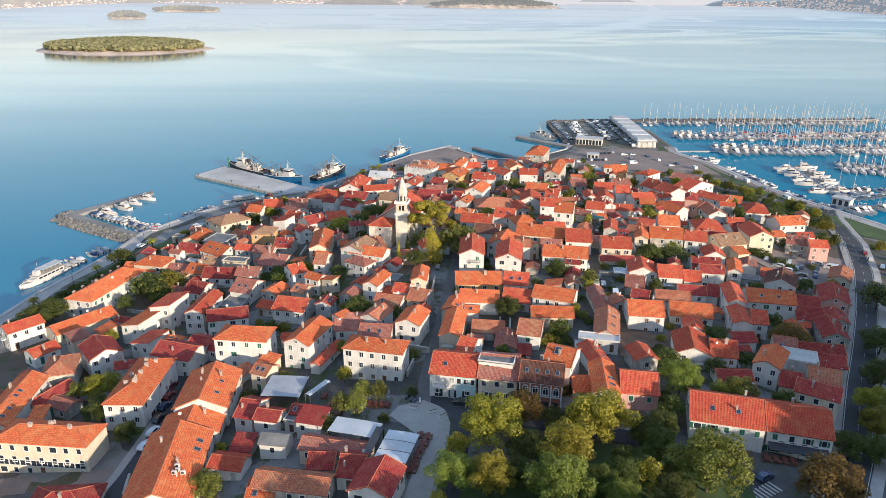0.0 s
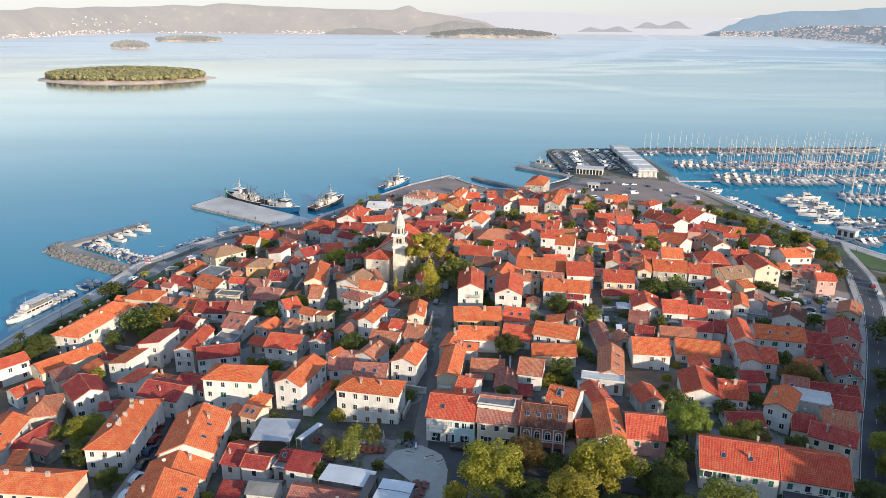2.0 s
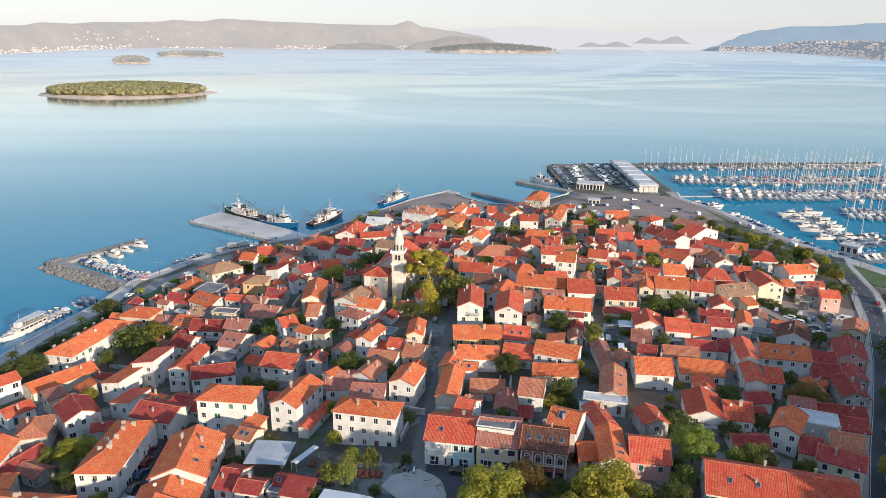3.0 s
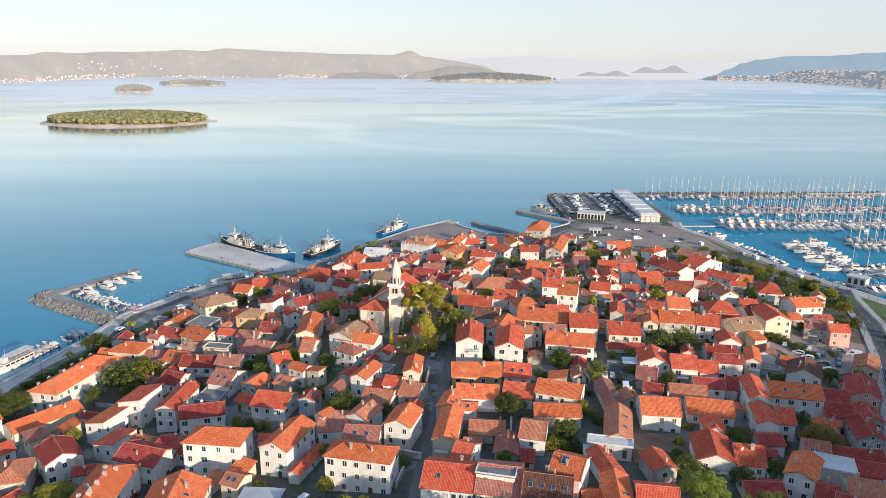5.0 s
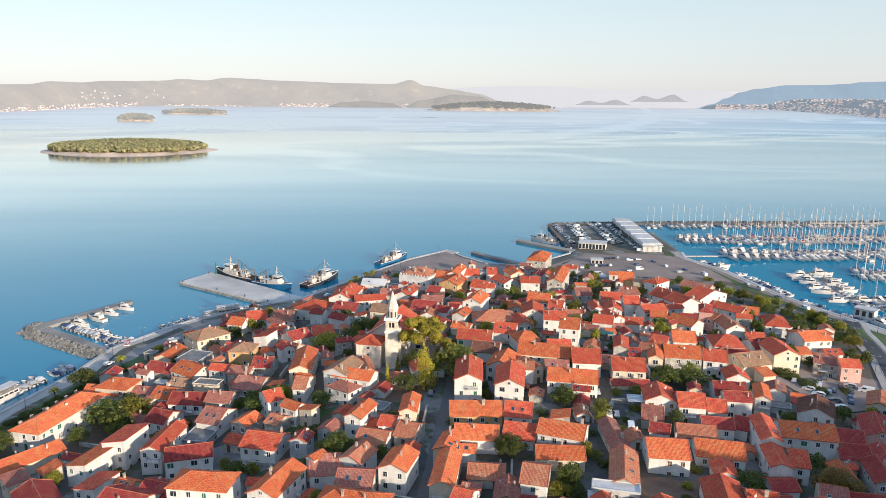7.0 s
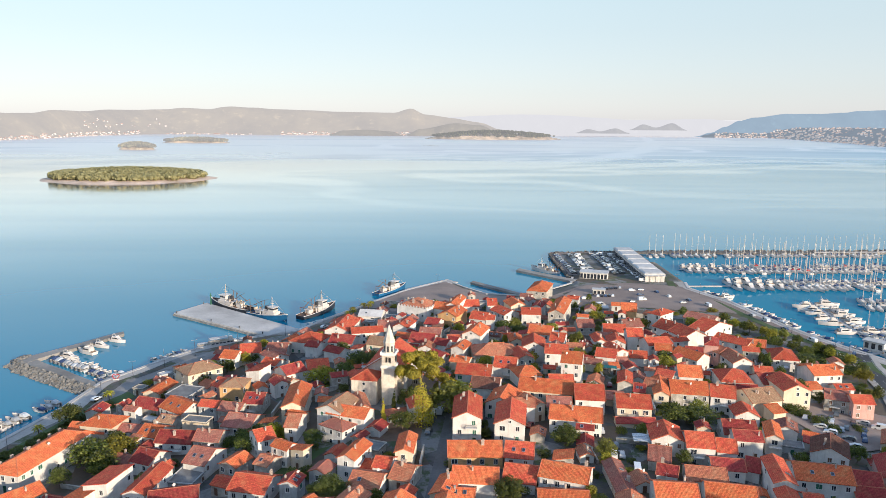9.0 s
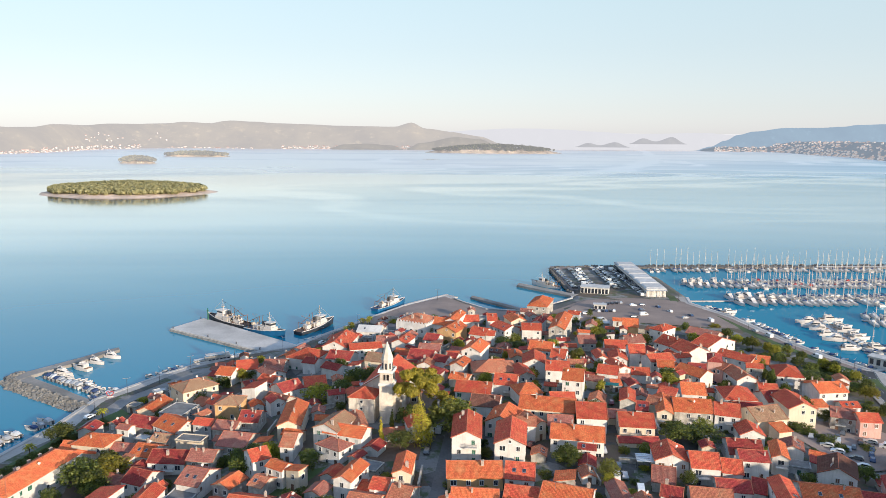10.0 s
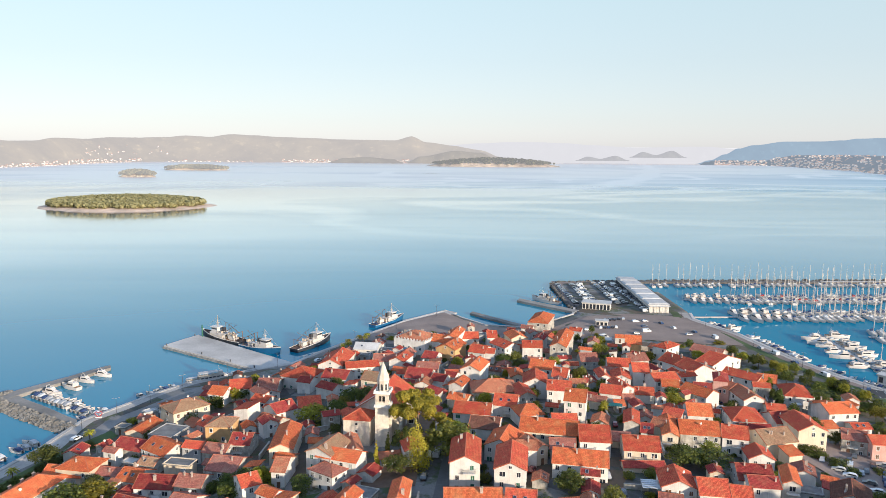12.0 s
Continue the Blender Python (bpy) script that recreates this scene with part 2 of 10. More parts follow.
JETTY = surface("jetty_stone", (0.27, 0.25, 0.225), 0.9, 0.06, 1.2, 0.35, 0.03)
ROCK = surface("breakwater_rock", (0.3, 0.285, 0.26), 0.95, 0.4, 2.5, 0.4, 0.06, 0, 0.3)
GRASS = surface("mown_grass", (0.075, 0.115, 0.032), 0.95, 0.08, 3, 0.35, 0.04)
SOIL = surface("bare_soil", (0.2, 0.125, 0.08), 0.95, 0.2, 2, 0.35, 0.05)
LINE = surface("road_marking_paint", (0.52, 0.52, 0.5), 0.8, 1, 6, 0.25, 0)
HULL = surface("white_gelcoat", (0.62, 0.575, 0.535), 0.3, 0.3, 3, 0.06, 0, 0, 0.08)
DECK = surface("pale_deck", (0.5, 0.45, 0.38), 0.6, 0.5, 5, 0.15, 0)
TEAK = surface("teak_deck", (0.33, 0.2, 0.11), 0.7, 0.5, 5, 0.25, 0)
NAVY = surface("navy_canvas", (0.03, 0.06, 0.16), 0.8, 0.6, 5, 0.2, 0)
REDCLOTH = surface("red_canvas", (0.45, 0.04, 0.04), 0.85, 0.6, 5, 0.2, 0)
MAST = surface("mast_alloy", (0.66, 0.58, 0.5), 0.4, 0.5, 4, 0.08, 0, 0.2)
BLUEHULL = surface("blue_hull_paint", (0.018, 0.12, 0.27), 0.45, 0.4, 3, 0.3, 0)
BLACKHULL = surface("black_hull_paint", (0.03, 0.035, 0.045), 0.5, 0.4, 3, 0.3, 0)
GEAR = surface("pale_deck_gear", (0.62, 0.5, 0.38), 0.8, 0.6, 5, 0.4, 0, 0, 0.4)
RUST = surface("rusty_deck_steel", (0.17, 0.1, 0.07), 0.8, 0.6, 4, 0.4, 0)
CLOTH = surface("white_awning_cloth", (0.58, 0.6, 0.62), 0.85, 0.3, 4, 0.1, 0)
TEALCLOTH = surface("teal_awning_cloth", (0.01, 0.15, 0.15), 0.85, 0.3, 4, 0.15, 0)
GREYCLOTH = surface("grey_awning_cloth", (0.4, 0.41, 0.43), 0.85, 0.3, 4, 0.15, 0)
TYRE = surface("tyre_rubber", (0.025, 0.025, 0.027), 0.9, 1, 8, 0.2, 0)
LEAF = {
    "broad": leaves("broad_leaves", (0.14, 0.14, 0.013), (0.48, 0.43, 0.035)),
    "dark": leaves("dark_leaves", (0.03, 0.05, 0.01), (0.22, 0.24, 0.032)),
    "pine": leaves("pine_needles", (0.27, 0.25, 0.022), (0.74, 0.65, 0.055)),
    "cypress": leaves("cypress_scales", (0.32, 0.27, 0.025), (0.66, 0.52, 0.05)),
    "brown": leaves("olive_brown_leaves", (0.14, 0.1, 0.022), (0.36, 0.25, 0.045)),
    "mid": leaves("green_leaves", (0.12, 0.155, 0.022), (0.34, 0.37, 0.05)),
    "gold": leaves("sunny_leaves", (0.22, 0.2, 0.02), (0.57, 0.5, 0.045)),
    "lime": leaves("light_leaves", (0.12, 0.14, 0.018), (0.32, 0.31, 0.05)),
    # island leaves are paler: the air's haze is put into their colour
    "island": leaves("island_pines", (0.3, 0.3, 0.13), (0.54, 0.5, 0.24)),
}


def glass_dark(name, colour):
    m = bpy.data.materials.new(name)
    n, l, p = nodes_of(m)
    p.inputs["Base Color"].default_value = colour + (1,)
    p.inputs["Roughness"].default_value = 0.08
    p.inputs["Specular IOR Level"].default_value = 0.6
    return m


PANE = glass_dark("window_glass", (0.03, 0.035, 0.045))
CARGLASS = glass_dark("car_glass", (0.02, 0.023, 0.028))


def car_paint(name, colour):
    m = surface(name, colour, 0.28, 0.5, 4, 0.06, 0, 0.0, 0.1)
    m.node_tree.nodes["Principled BSDF"].inputs["Coat Weight"].default_value = 0.6
    return m


PAINT = [car_paint("car_paint", c) for c in ((0.72, 0.72, 0.72), (0.4, 0.41, 0.43), (0.12, 0.125, 0.13), (0.03, 0.03, 0.035), (0.035, 0.06, 0.13), (0.2, 0.025, 0.025), (0.62, 0.6, 0.55))]


def sea_material():
    """Blue and glassy in the harbour; far out pale with the low sky and painted-in haze, with ruffled blue patches and
    meandering slicks.
    """
    m = bpy.data.materials.new("calm_sea")
    n, l, p = nodes_of(m)
    at = n.new("ShaderNodeTexCoord").outputs["Object"]

    def stretched(sx, turn):
        mp = n.new("ShaderNodeMapping")
        mp.inputs["Scale"].default_value, mp.inputs["Rotation"].default_value = (sx, 1.0, 1.0), (0, 0, turn)
        l.new(at, mp.inputs[0])
        return mp.outputs[0]

    def warped(scale, detail, rough, distort, vector):
        t = n.new("ShaderNodeTexNoise")
        for key, v in (("Scale", scale), ("Detail", detail), ("Roughness", rough), ("Distortion", distort)):
            t.inputs[key].default_value = v
        l.new(vector, t.inputs["Vector"])
        return t.outputs[0]

    def calc(kind, a, b):
        q = n.new("ShaderNodeMath")
        q.operation = kind
        for socket, value in zip(q.inputs, (a, b)):
            if hasattr(value, "is_linked"):
                l.new(value, socket)
            else:
                socket.default_value = value
        return q.outputs[0]

    sep = n.new("ShaderNodeSeparateXYZ")
    l.new(at, sep.inputs[0])
    sep_x, sep_y = sep.outputs[0], sep.outputs[1]
    patch = warped(0.0013, 6, 0.55, 1.2, stretched(0.42, 0.12))
    lane = warped(0.0011, 3, 0.5, 1.6, stretched(0.5, 0.3))
    wisp = warped(0.006, 5, 0.6, 0.8, stretched(0.16, 0.1))
    ripple = noise_of(n, l, 0.35, 4, 0.6, stretched(0.5, 0.2))
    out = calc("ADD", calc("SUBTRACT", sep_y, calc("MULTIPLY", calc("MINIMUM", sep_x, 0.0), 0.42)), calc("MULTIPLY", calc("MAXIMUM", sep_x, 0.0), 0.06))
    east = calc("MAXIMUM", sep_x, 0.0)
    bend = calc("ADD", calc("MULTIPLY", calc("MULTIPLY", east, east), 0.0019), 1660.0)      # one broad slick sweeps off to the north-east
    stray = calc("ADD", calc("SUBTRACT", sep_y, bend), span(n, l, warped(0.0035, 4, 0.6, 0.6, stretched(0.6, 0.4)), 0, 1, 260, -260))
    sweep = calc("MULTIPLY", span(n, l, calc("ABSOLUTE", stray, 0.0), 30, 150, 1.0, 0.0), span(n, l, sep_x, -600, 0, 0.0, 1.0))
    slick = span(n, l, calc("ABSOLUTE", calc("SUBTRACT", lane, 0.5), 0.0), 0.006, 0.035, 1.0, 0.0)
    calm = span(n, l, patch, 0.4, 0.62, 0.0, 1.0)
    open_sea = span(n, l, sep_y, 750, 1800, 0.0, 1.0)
    # reflection set by place: stronger far out and westward, in lieu of haze
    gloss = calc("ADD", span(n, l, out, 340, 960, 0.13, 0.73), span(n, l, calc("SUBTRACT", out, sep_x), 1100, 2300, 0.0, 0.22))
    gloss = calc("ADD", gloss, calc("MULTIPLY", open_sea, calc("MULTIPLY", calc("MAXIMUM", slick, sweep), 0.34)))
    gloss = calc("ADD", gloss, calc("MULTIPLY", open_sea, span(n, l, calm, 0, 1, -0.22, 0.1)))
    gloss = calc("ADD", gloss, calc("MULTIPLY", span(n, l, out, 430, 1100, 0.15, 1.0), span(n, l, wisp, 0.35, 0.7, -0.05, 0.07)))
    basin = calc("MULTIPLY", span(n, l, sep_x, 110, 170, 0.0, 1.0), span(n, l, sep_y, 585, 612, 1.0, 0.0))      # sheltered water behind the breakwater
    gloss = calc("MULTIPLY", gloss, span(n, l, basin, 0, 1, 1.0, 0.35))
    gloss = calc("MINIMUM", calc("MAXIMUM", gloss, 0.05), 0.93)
    n.remove(p)
    deep = n.new("ShaderNodeBsdfDiffuse")
    # far water fades to grey-white: haze put into the water colour
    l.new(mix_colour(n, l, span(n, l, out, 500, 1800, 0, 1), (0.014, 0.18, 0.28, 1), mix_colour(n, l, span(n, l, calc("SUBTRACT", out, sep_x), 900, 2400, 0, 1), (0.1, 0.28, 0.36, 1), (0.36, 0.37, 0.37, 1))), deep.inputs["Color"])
    shine = n.new("ShaderNodeBsdfGlossy")
    # warm tint of far haze put into the reflection colour
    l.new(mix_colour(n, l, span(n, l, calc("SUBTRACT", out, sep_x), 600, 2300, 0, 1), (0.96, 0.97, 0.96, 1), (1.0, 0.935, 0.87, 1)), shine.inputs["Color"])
    ruffle = calc("MULTIPLY", span(n, l, sep_y, 380, 1100, 0.25, 1.0), span(n, l, calm, 0, 1, 1.0, 0.4))
    l.new(calc("ADD", span(n, l, ruffle, 0, 1, 0.03, 0.16), span(n, l, sep_y, 1350, 2300, 0.0, 0.22)), shine.inputs["Roughness"])
    b = n.new("ShaderNodeBump")
    l.new(span(n, l, ruffle, 0, 1, 0.03, 0.15), b.inputs["Strength"])
    b.inputs["Distance"].default_value = 0.12
    l.new(ripple, b.inputs["Height"])
    l.new(b.outputs[0], shine.inputs["Normal"])
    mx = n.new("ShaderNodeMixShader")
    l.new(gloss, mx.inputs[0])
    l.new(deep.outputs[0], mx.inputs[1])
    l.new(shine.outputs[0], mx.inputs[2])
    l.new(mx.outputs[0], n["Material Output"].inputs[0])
    return m


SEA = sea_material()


# ---- helpers for building ----
def mesh_of(name, verts, faces, material=None, smooth=False):
    me = bpy.data.meshes.new(name)
    me.from_pydata([tuple(v) for v in verts], [], faces)
    for m in (material if isinstance(material, (list, tuple)) else [material] if material else []):
        me.materials.append(m)
    if smooth:
        me.polygons.foreach_set("use_smooth", [True] * len(me.polygons))
    me.update()
    return me


class Build:
    """Gathers simple solids into one mesh."""

    def __init__(self):
        self.v, self.f, self.k = [], [], []

    def add(self, verts, faces, m=None, slot=0):
        o = len(self.v)
        self.v += [tuple(m @ Vector(p)) if m is not None else tuple(p) for p in verts]
        self.f += [tuple(i + o for i in f) for f in faces]
        self.k += [slot] * len(faces)
        return self

    def box(self, x0, x1, y0, y1, z0, z1, m=None, slot=0, taper=0.0):
        t = taper
        v = [(x0, y0, z0), (x1, y0, z0), (x1, y1, z0), (x0, y1, z0),
             (x0 + t, y0 + t, z1), (x1 - t, y0 + t, z1), (x1 - t, y1 - t, z1), (x0 + t, y1 - t, z1)]
        return self.add(v, [(3, 2, 1, 0), (4, 5, 6, 7), (0, 1, 5, 4), (1, 2, 6, 5), (2, 3, 7, 6), (3, 0, 4, 7)], m, slot)

    def bar(self, p, q, r, r2=None, sides=6, slot=0):
        p, q = Vector(p), Vector(q)
        d = (q - p).normalized()
        a = d.orthogonal().normalized()
        b = d.cross(a)
        r2 = r if r2 is None else r2
        ring = [(math.cos(2 * math.pi * i / sides), math.sin(2 * math.pi * i / sides)) for i in range(sides)]
        v = [p + (a * c + b * s) * r for c, s in ring] + [q + (a * c + b * s) * r2 for c, s in ring]
        f = [(i, (i + 1) % sides, sides + (i + 1) % sides, sides + i) for i in range(sides)]
        return self.add(v, f + [tuple(range(sides))[::-1], tuple(range(sides, 2 * sides))], None, slot)

    def loft(self, rings, close=True, slot=0):
        """Skins a row of rings with equal numbers of points."""
        n = len(rings[0])
        v = [p for r in rings for p in r]
        f = [(k * n + i, k * n + (i + 1) % n, (k + 1) * n + (i + 1) % n, (k + 1) * n + i) for k in range(len(rings) - 1) for i in range(n)]
        if close:
            f += [tuple(range(n))[::-1], tuple(range((len(rings) - 1) * n, len(rings) * n))]
        return self.add(v, f, None, slot)

    def mesh(self, name, material, smooth=False):
        me = mesh_of(name, self.v, self.f, material, smooth)
        if any(self.k):
            me.polygons.foreach_set("material_index", self.k)
        return me


def part(name, me, parent, m=None, label=""):
    ob = new(name, me)
    ob.parent = parent
    if m is not None:
        ob.matrix_local = m
    return tagged(ob, label) if label else ob


def thing(name, m, label, category, group="", kind=""):
    ob = new(name)
    ob.empty_display_size = 0.5
    ob.matrix_world = m
    return tagged(ob, label, category, group, kind)


def ground_height(x, y):
    """The old town sits on a low knoll that falls to the quays on both sides and to the point."""
    sx = math.exp(-abs((x - 20) / (85 if x < 20 else 100)) ** 3)
    sy = math.exp(-max(0.0, (y - 250) / 110) ** 2)
    east = math.exp(-((x - 50) / 60) ** 2 - ((y - 175) / 75) ** 2)
    return 1.5 + 11 * sx * sy + 1.4 * east


# ---- coast and ground ----
COAST = [(-175, -400), (-160, 60), (-150, 170), (-146.8, 214.4), (-145, 231.9), (-140.6, 251.6), (-135.8, 275.1), (-134, 300),
         (-126.6, 314.1), (-118.7, 330.1), (-109.2, 344.6), (-87.7, 362.7), (-70.5, 373), (-59.4, 395), (-42, 425), (-20, 462), (4, 489),
         (14, 470), (28, 452), (50, 448), (66, 462), (84, 482), (88, 500), (85.4, 579), (92, 589), (142, 602), (156, 597), (160, 540),
         (160, 486), (157, 470), (170.6, 436), (179.2, 389), (186.7, 364), (196.3, 342), (206.7, 317), (236, 262), (300, 180), (420, 60), (520, -400)]


def coast_distance(px, py):
    """Signed distance to the coast, positive on land (numpy arrays)."""
    best = np.full(px.shape, 1e9)
    inside = np.zeros(px.shape, bool)
    for (x0, y0), (x1, y1) in zip(COAST, COAST[1:] + COAST[:1]):
        dx, dy = x1 - x0, y1 - y0
        t = np.clip(((px - x0) * dx + (py - y0) * dy) / (dx * dx + dy * dy), 0, 1)
        best = np.minimum(best, np.hypot(px - x0 - t * dx, py - y0 - t * dy))
        if y0 != y1:
            cross = x0 + (py - y0) / (y1 - y0) * dx
            inside ^= ((y0 > py) != (y1 > py)) & (px < cross)
    return np.where(inside, best, -best)


def build_ground():
    xs, ys = np.arange(-240, 560, 3.0), np.arange(-400, 620, 3.0)
    gx, gy = np.meshgrid(xs, ys)
    d = coast_distance(gx, gy)
    z = np.array([[ground_height(x, y) for x in xs] for y in ys]) + 0.12 * np.sin(gx * 0.13) * np.sin(gy * 0.11)
    shore = np.clip(d / 14, 0, 1)
    z = np.where(d > 0, 1.15 + (z - 1.15) * shore, -5.0)
    n = len(xs)
    verts = np.stack([gx.ravel(), gy.ravel(), z.ravel()], 1)
    faces = [(j * n + i, j * n + i + 1, (j + 1) * n + i + 1, (j + 1) * n + i) for j in range(len(ys) - 1) for i in range(n - 1)
             if d[j:j + 2, i:i + 2].max() > -7]
    ob = new("ground", mesh_of("ground", verts, faces, TOWN, True))
    return tagged(ob, "grey paved and earthen ground of the peninsula town", "ground", kind="structure")


ground = build_ground()

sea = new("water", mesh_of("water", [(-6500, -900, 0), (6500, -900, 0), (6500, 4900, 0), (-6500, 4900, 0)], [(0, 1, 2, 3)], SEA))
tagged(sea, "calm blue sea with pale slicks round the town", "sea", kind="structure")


def offset_line(line, k):
    out = []
    for i, p in enumerate(line):
        a, b = Vector(line[max(i - 1, 0)][:2]), Vector(line[min(i + 1, len(line) - 1)][:2])
        t = (b - a).normalized()
        out.append((p[0] - t.y * k, p[1] + t.x * k))
    return out


def strip(name, line, left, right, z_of, material, label, category, kind="structure", deep=0.0, step=4.0):
    """A ribbon along a line, lying on the ground; deep gives it upright flanks."""
    fine = []
    for a, b in zip(line, line[1:]):
        n = max(1, int(math.dist(a[:2], b[:2]) / step))
        fine += [(a[0] + (b[0] - a[0]) * i / n, a[1] + (b[1] - a[1]) * i / n) for i in range(n)]
    fine.append(line[-1][:2])
    lo, hi = offset_line(fine, left), offset_line(fine, -right)
    v, f = [], []
    for p, q in zip(lo, hi):
        zp, zq = z_of(*p), z_of(*q)
        v += [(p[0], p[1], zp), (q[0], q[1], zq), (p[0], p[1], zp - deep), (q[0], q[1], zq - deep)]
    for i in range(len(fine) - 1):
        a, b = i * 4, i * 4 + 4
        f.append((a, a + 1, b + 1, b))
        if deep:
            f += [(a + 2, a, b, b + 2), (a + 1, a + 3, b + 3, b + 1)]
    if deep:
        e = (len(fine) - 1) * 4
        f += [(0, 2, 3, 1), (e, e + 1, e + 3, e + 2)]
    ob = new(name, mesh_of(name, v, f, material))
    return tagged(ob, label, category, kind=kind)


flat = lambda h: (lambda x, y: h)


def land(h):
    def z(x, y):
        d = float(coast_distance(np.array([x]), np.array([y]))[0])
        return 1.15 + (ground_height(x, y) - 1.15) * min(max(d / 14, 0), 1) + h
    return z


# quay walls: real steps of stone round the town, their top a hand above the paving
WEST_QUAY = COAST[2:12]
NORTH_QUAY = COAST[11:17]
POINT_QUAY = COAST[16:23]
MARINA_QUAY = COAST[28:36]
strip("quay_wall", WEST_QUAY, 0.4, 1.2, flat(1.5), CONCRETE, "pale stone quay edge along the west harbour", "quay", deep=4)
strip("quay_wall", NORTH_QUAY, 0.4, 1.4, flat(1.5), CONCRETE, "pale stone quay edge along the fishing harbour", "quay", deep=4)
strip("quay_wall", POINT_QUAY, 0.4, 1.0, flat(1.45), CONCRETE, "low stone quay edge at the point", "quay", deep=4)
strip("quay_wall", MARINA_QUAY, 0.4, 1.4, flat(1.5), CONCRETE, "pale concrete quay edge along the marina", "quay", deep=4)
strip("pavement", offset_line(WEST_QUAY, -5.2), 4.0, 4.0, flat(1.32), PAVING, "pale stone seafront promenade on the west harbour", "promenade", deep=0.6)
strip("road", offset_line(WEST_QUAY, -13.0), 3.0, 3.0, land(0.10), SEAFRONT, "grey asphalt seafront road", "road")
strip("pavement", offset_line(NORTH_QUAY, -5.5), 4.2, 4.2, flat(1.34), PAVING, "pale paved working quay of the fishing harbour", "quay", deep=0.6)
strip("pavement", offset_line(MARINA_QUAY, -4.5), 3.4, 3.4, flat(1.34), PAVING, "pale paved path along the marina", "path", deep=0.6)

# streets
EAST_ROAD = [(192, 342), (186, 327), (177, 291), (163.3, 258), (152, 236), (141.8, 217), (123.5, 186), (108.7, 162), (98.7, 145), (88.7, 128), (72, 104), (40, 70)]
strip("road", EAST_ROAD, 3.3, 3.3, land(0.14), ASPHALT, "dark asphalt road along the east side of town", "road")
strip("pavement", offset_line(EAST_ROAD, -4.6), 1.2, 1.2, land(0.26), PAVING, "pale kerbed pavement beside the road", "pavement", deep=0.5)
strip("pavement", offset_line(EAST_ROAD, 4.6), 1.2, 1.2, land(0.26), PAVING, "pale kerbed pavement beside the road", "pavement", deep=0.5)
for k in (-3.05, 0.0, 3.05):
    line = offset_line(EAST_ROAD, k)
    if k:
        strip("road_line", line, 0.08, 0.08, land(0.17), LINE, "white painted edge line on asphalt", "road marking")
    else:
        n = 0
        for a, b in zip(line, line[1:]):
            c = int(math.dist(a, b) / 8)
            for i in range(c):
                p = Vector(a).lerp(Vector(b), (i + 0.2) / c)
                q = Vector(a).lerp(Vector(b), (i + 0.55) / c)
                strip("road_dash", [tuple(p), tuple(q)], 0.055, 0.055, land(0.17), LINE, "white painted centre dash on asphalt", "road marking", step=9)
LOWER_STREET = [(-69.5, 110), (-68.1, 122.5), (-67.4, 128.6), (-67.1, 137.2), (-66.7, 149.7), (-66.8, 161.3), (-67.7, 174.1), (-69, 184)]
strip("road", LOWER_STREET, 2.2, 2.2, land(0.10), ASPHALT, "grey asphalt street between the long houses", "street")
strip("pavement", offset_line(LOWER_STREET[:5], 3.2), 1.0, 1.0, land(0.22), PAVING, "pale kerbed pavement beside the street", "pavement", deep=0.5)
strip("road", [(-69, 128.5), (-84, 128.0), (-104, 126.5), (-125, 125)], 3.0, 3.0, land(0.09), CARPARK, "worn asphalt street before the white houses", "street")
MAIN_STREET = [(-6, 120), (-5, 140), (-3.5, 160), (-0.5, 185), (2.5, 215), (5, 240), (9, 262)]
strip("road", MAIN_STREET, 1.9, 1.9, land(0.10), STREET, "narrow grey stone street through the old town", "street")
SQUARE = [(-3.6, 153), (-1.4, 148), (3, 142.5), (10, 139), (24, 136), (45, 130), (64, 118)]
strip("road", SQUARE, 2.6, 2.6, land(0.09), ASPHALT, "grey street in front of the park", "street")


def zebra(x, y, rot, n, w, length, z):
    root = thing("zebra_crossing", pose(x, y, z, 0, 0, rot), "white striped pedestrian crossing on asphalt", "crossing", kind="structure")
    me = Build().box(-w / 4, w / 4, -length / 2, length / 2, 0, 0.008).mesh("stripe", LINE)
    for i in range(n):
        part("stripe", me, root, pose((i - (n - 1) / 2) * w, 0, 0))


# piers
def block(name, pts, z0, z1, material, label, category, kind="structure"):
    n = len(pts)
    v = [(x, y, z0) for x, y in pts] + [(x, y, z1) for x, y in pts]
    f = [tuple(range(n, 2 * n)), tuple(range(n))[::-1]] + [(i, (i + 1) % n, n + (i + 1) % n, n + i) for i in range(n)]
    ob = new(name, mesh_of(name, v, f, material))
    return tagged(ob, label, category, kind=kind)


block("pier", [(-143.1, 402), (-83, 362), (-70, 374), (-132.5, 423.5)], -4, 1.6, CONCRETE, "broad pale concrete ferry pier", "pier")
block("pier_edge", [(-143.6, 401.4), (-83.4, 361.2), (-83.0, 362.0), (-143.1, 402.2)], -4, 0.9, ROCK, "dark weathered pier wall with fenders", "pier")
block("jetty", [(19.2, 481.5), (48, 449), (51, 451.5), (20.9, 486.5)], -4, 1.3, JETTY, "narrow stone jetty at the point", "jetty")
block("jetty", [(52.5, 519.5), (86, 486), (90, 491), (55, 526.5)], -4, 1.5, JETTY, "stone jetty with a moored ship", "jetty")
block("jetty", [(-181, 324), (-179, 331), (-172, 341.5), (-165.5, 351.5), (-160.5, 360.5), (-155.3, 368), (-153.3, 364.5), (-158.5, 354.5), (-164, 344), (-170.6, 333.5), (-174.2, 326.5), (-176, 320.5)], -4, 1.4, JETTY, "stone breakwater arm round the small harbour", "breakwater")
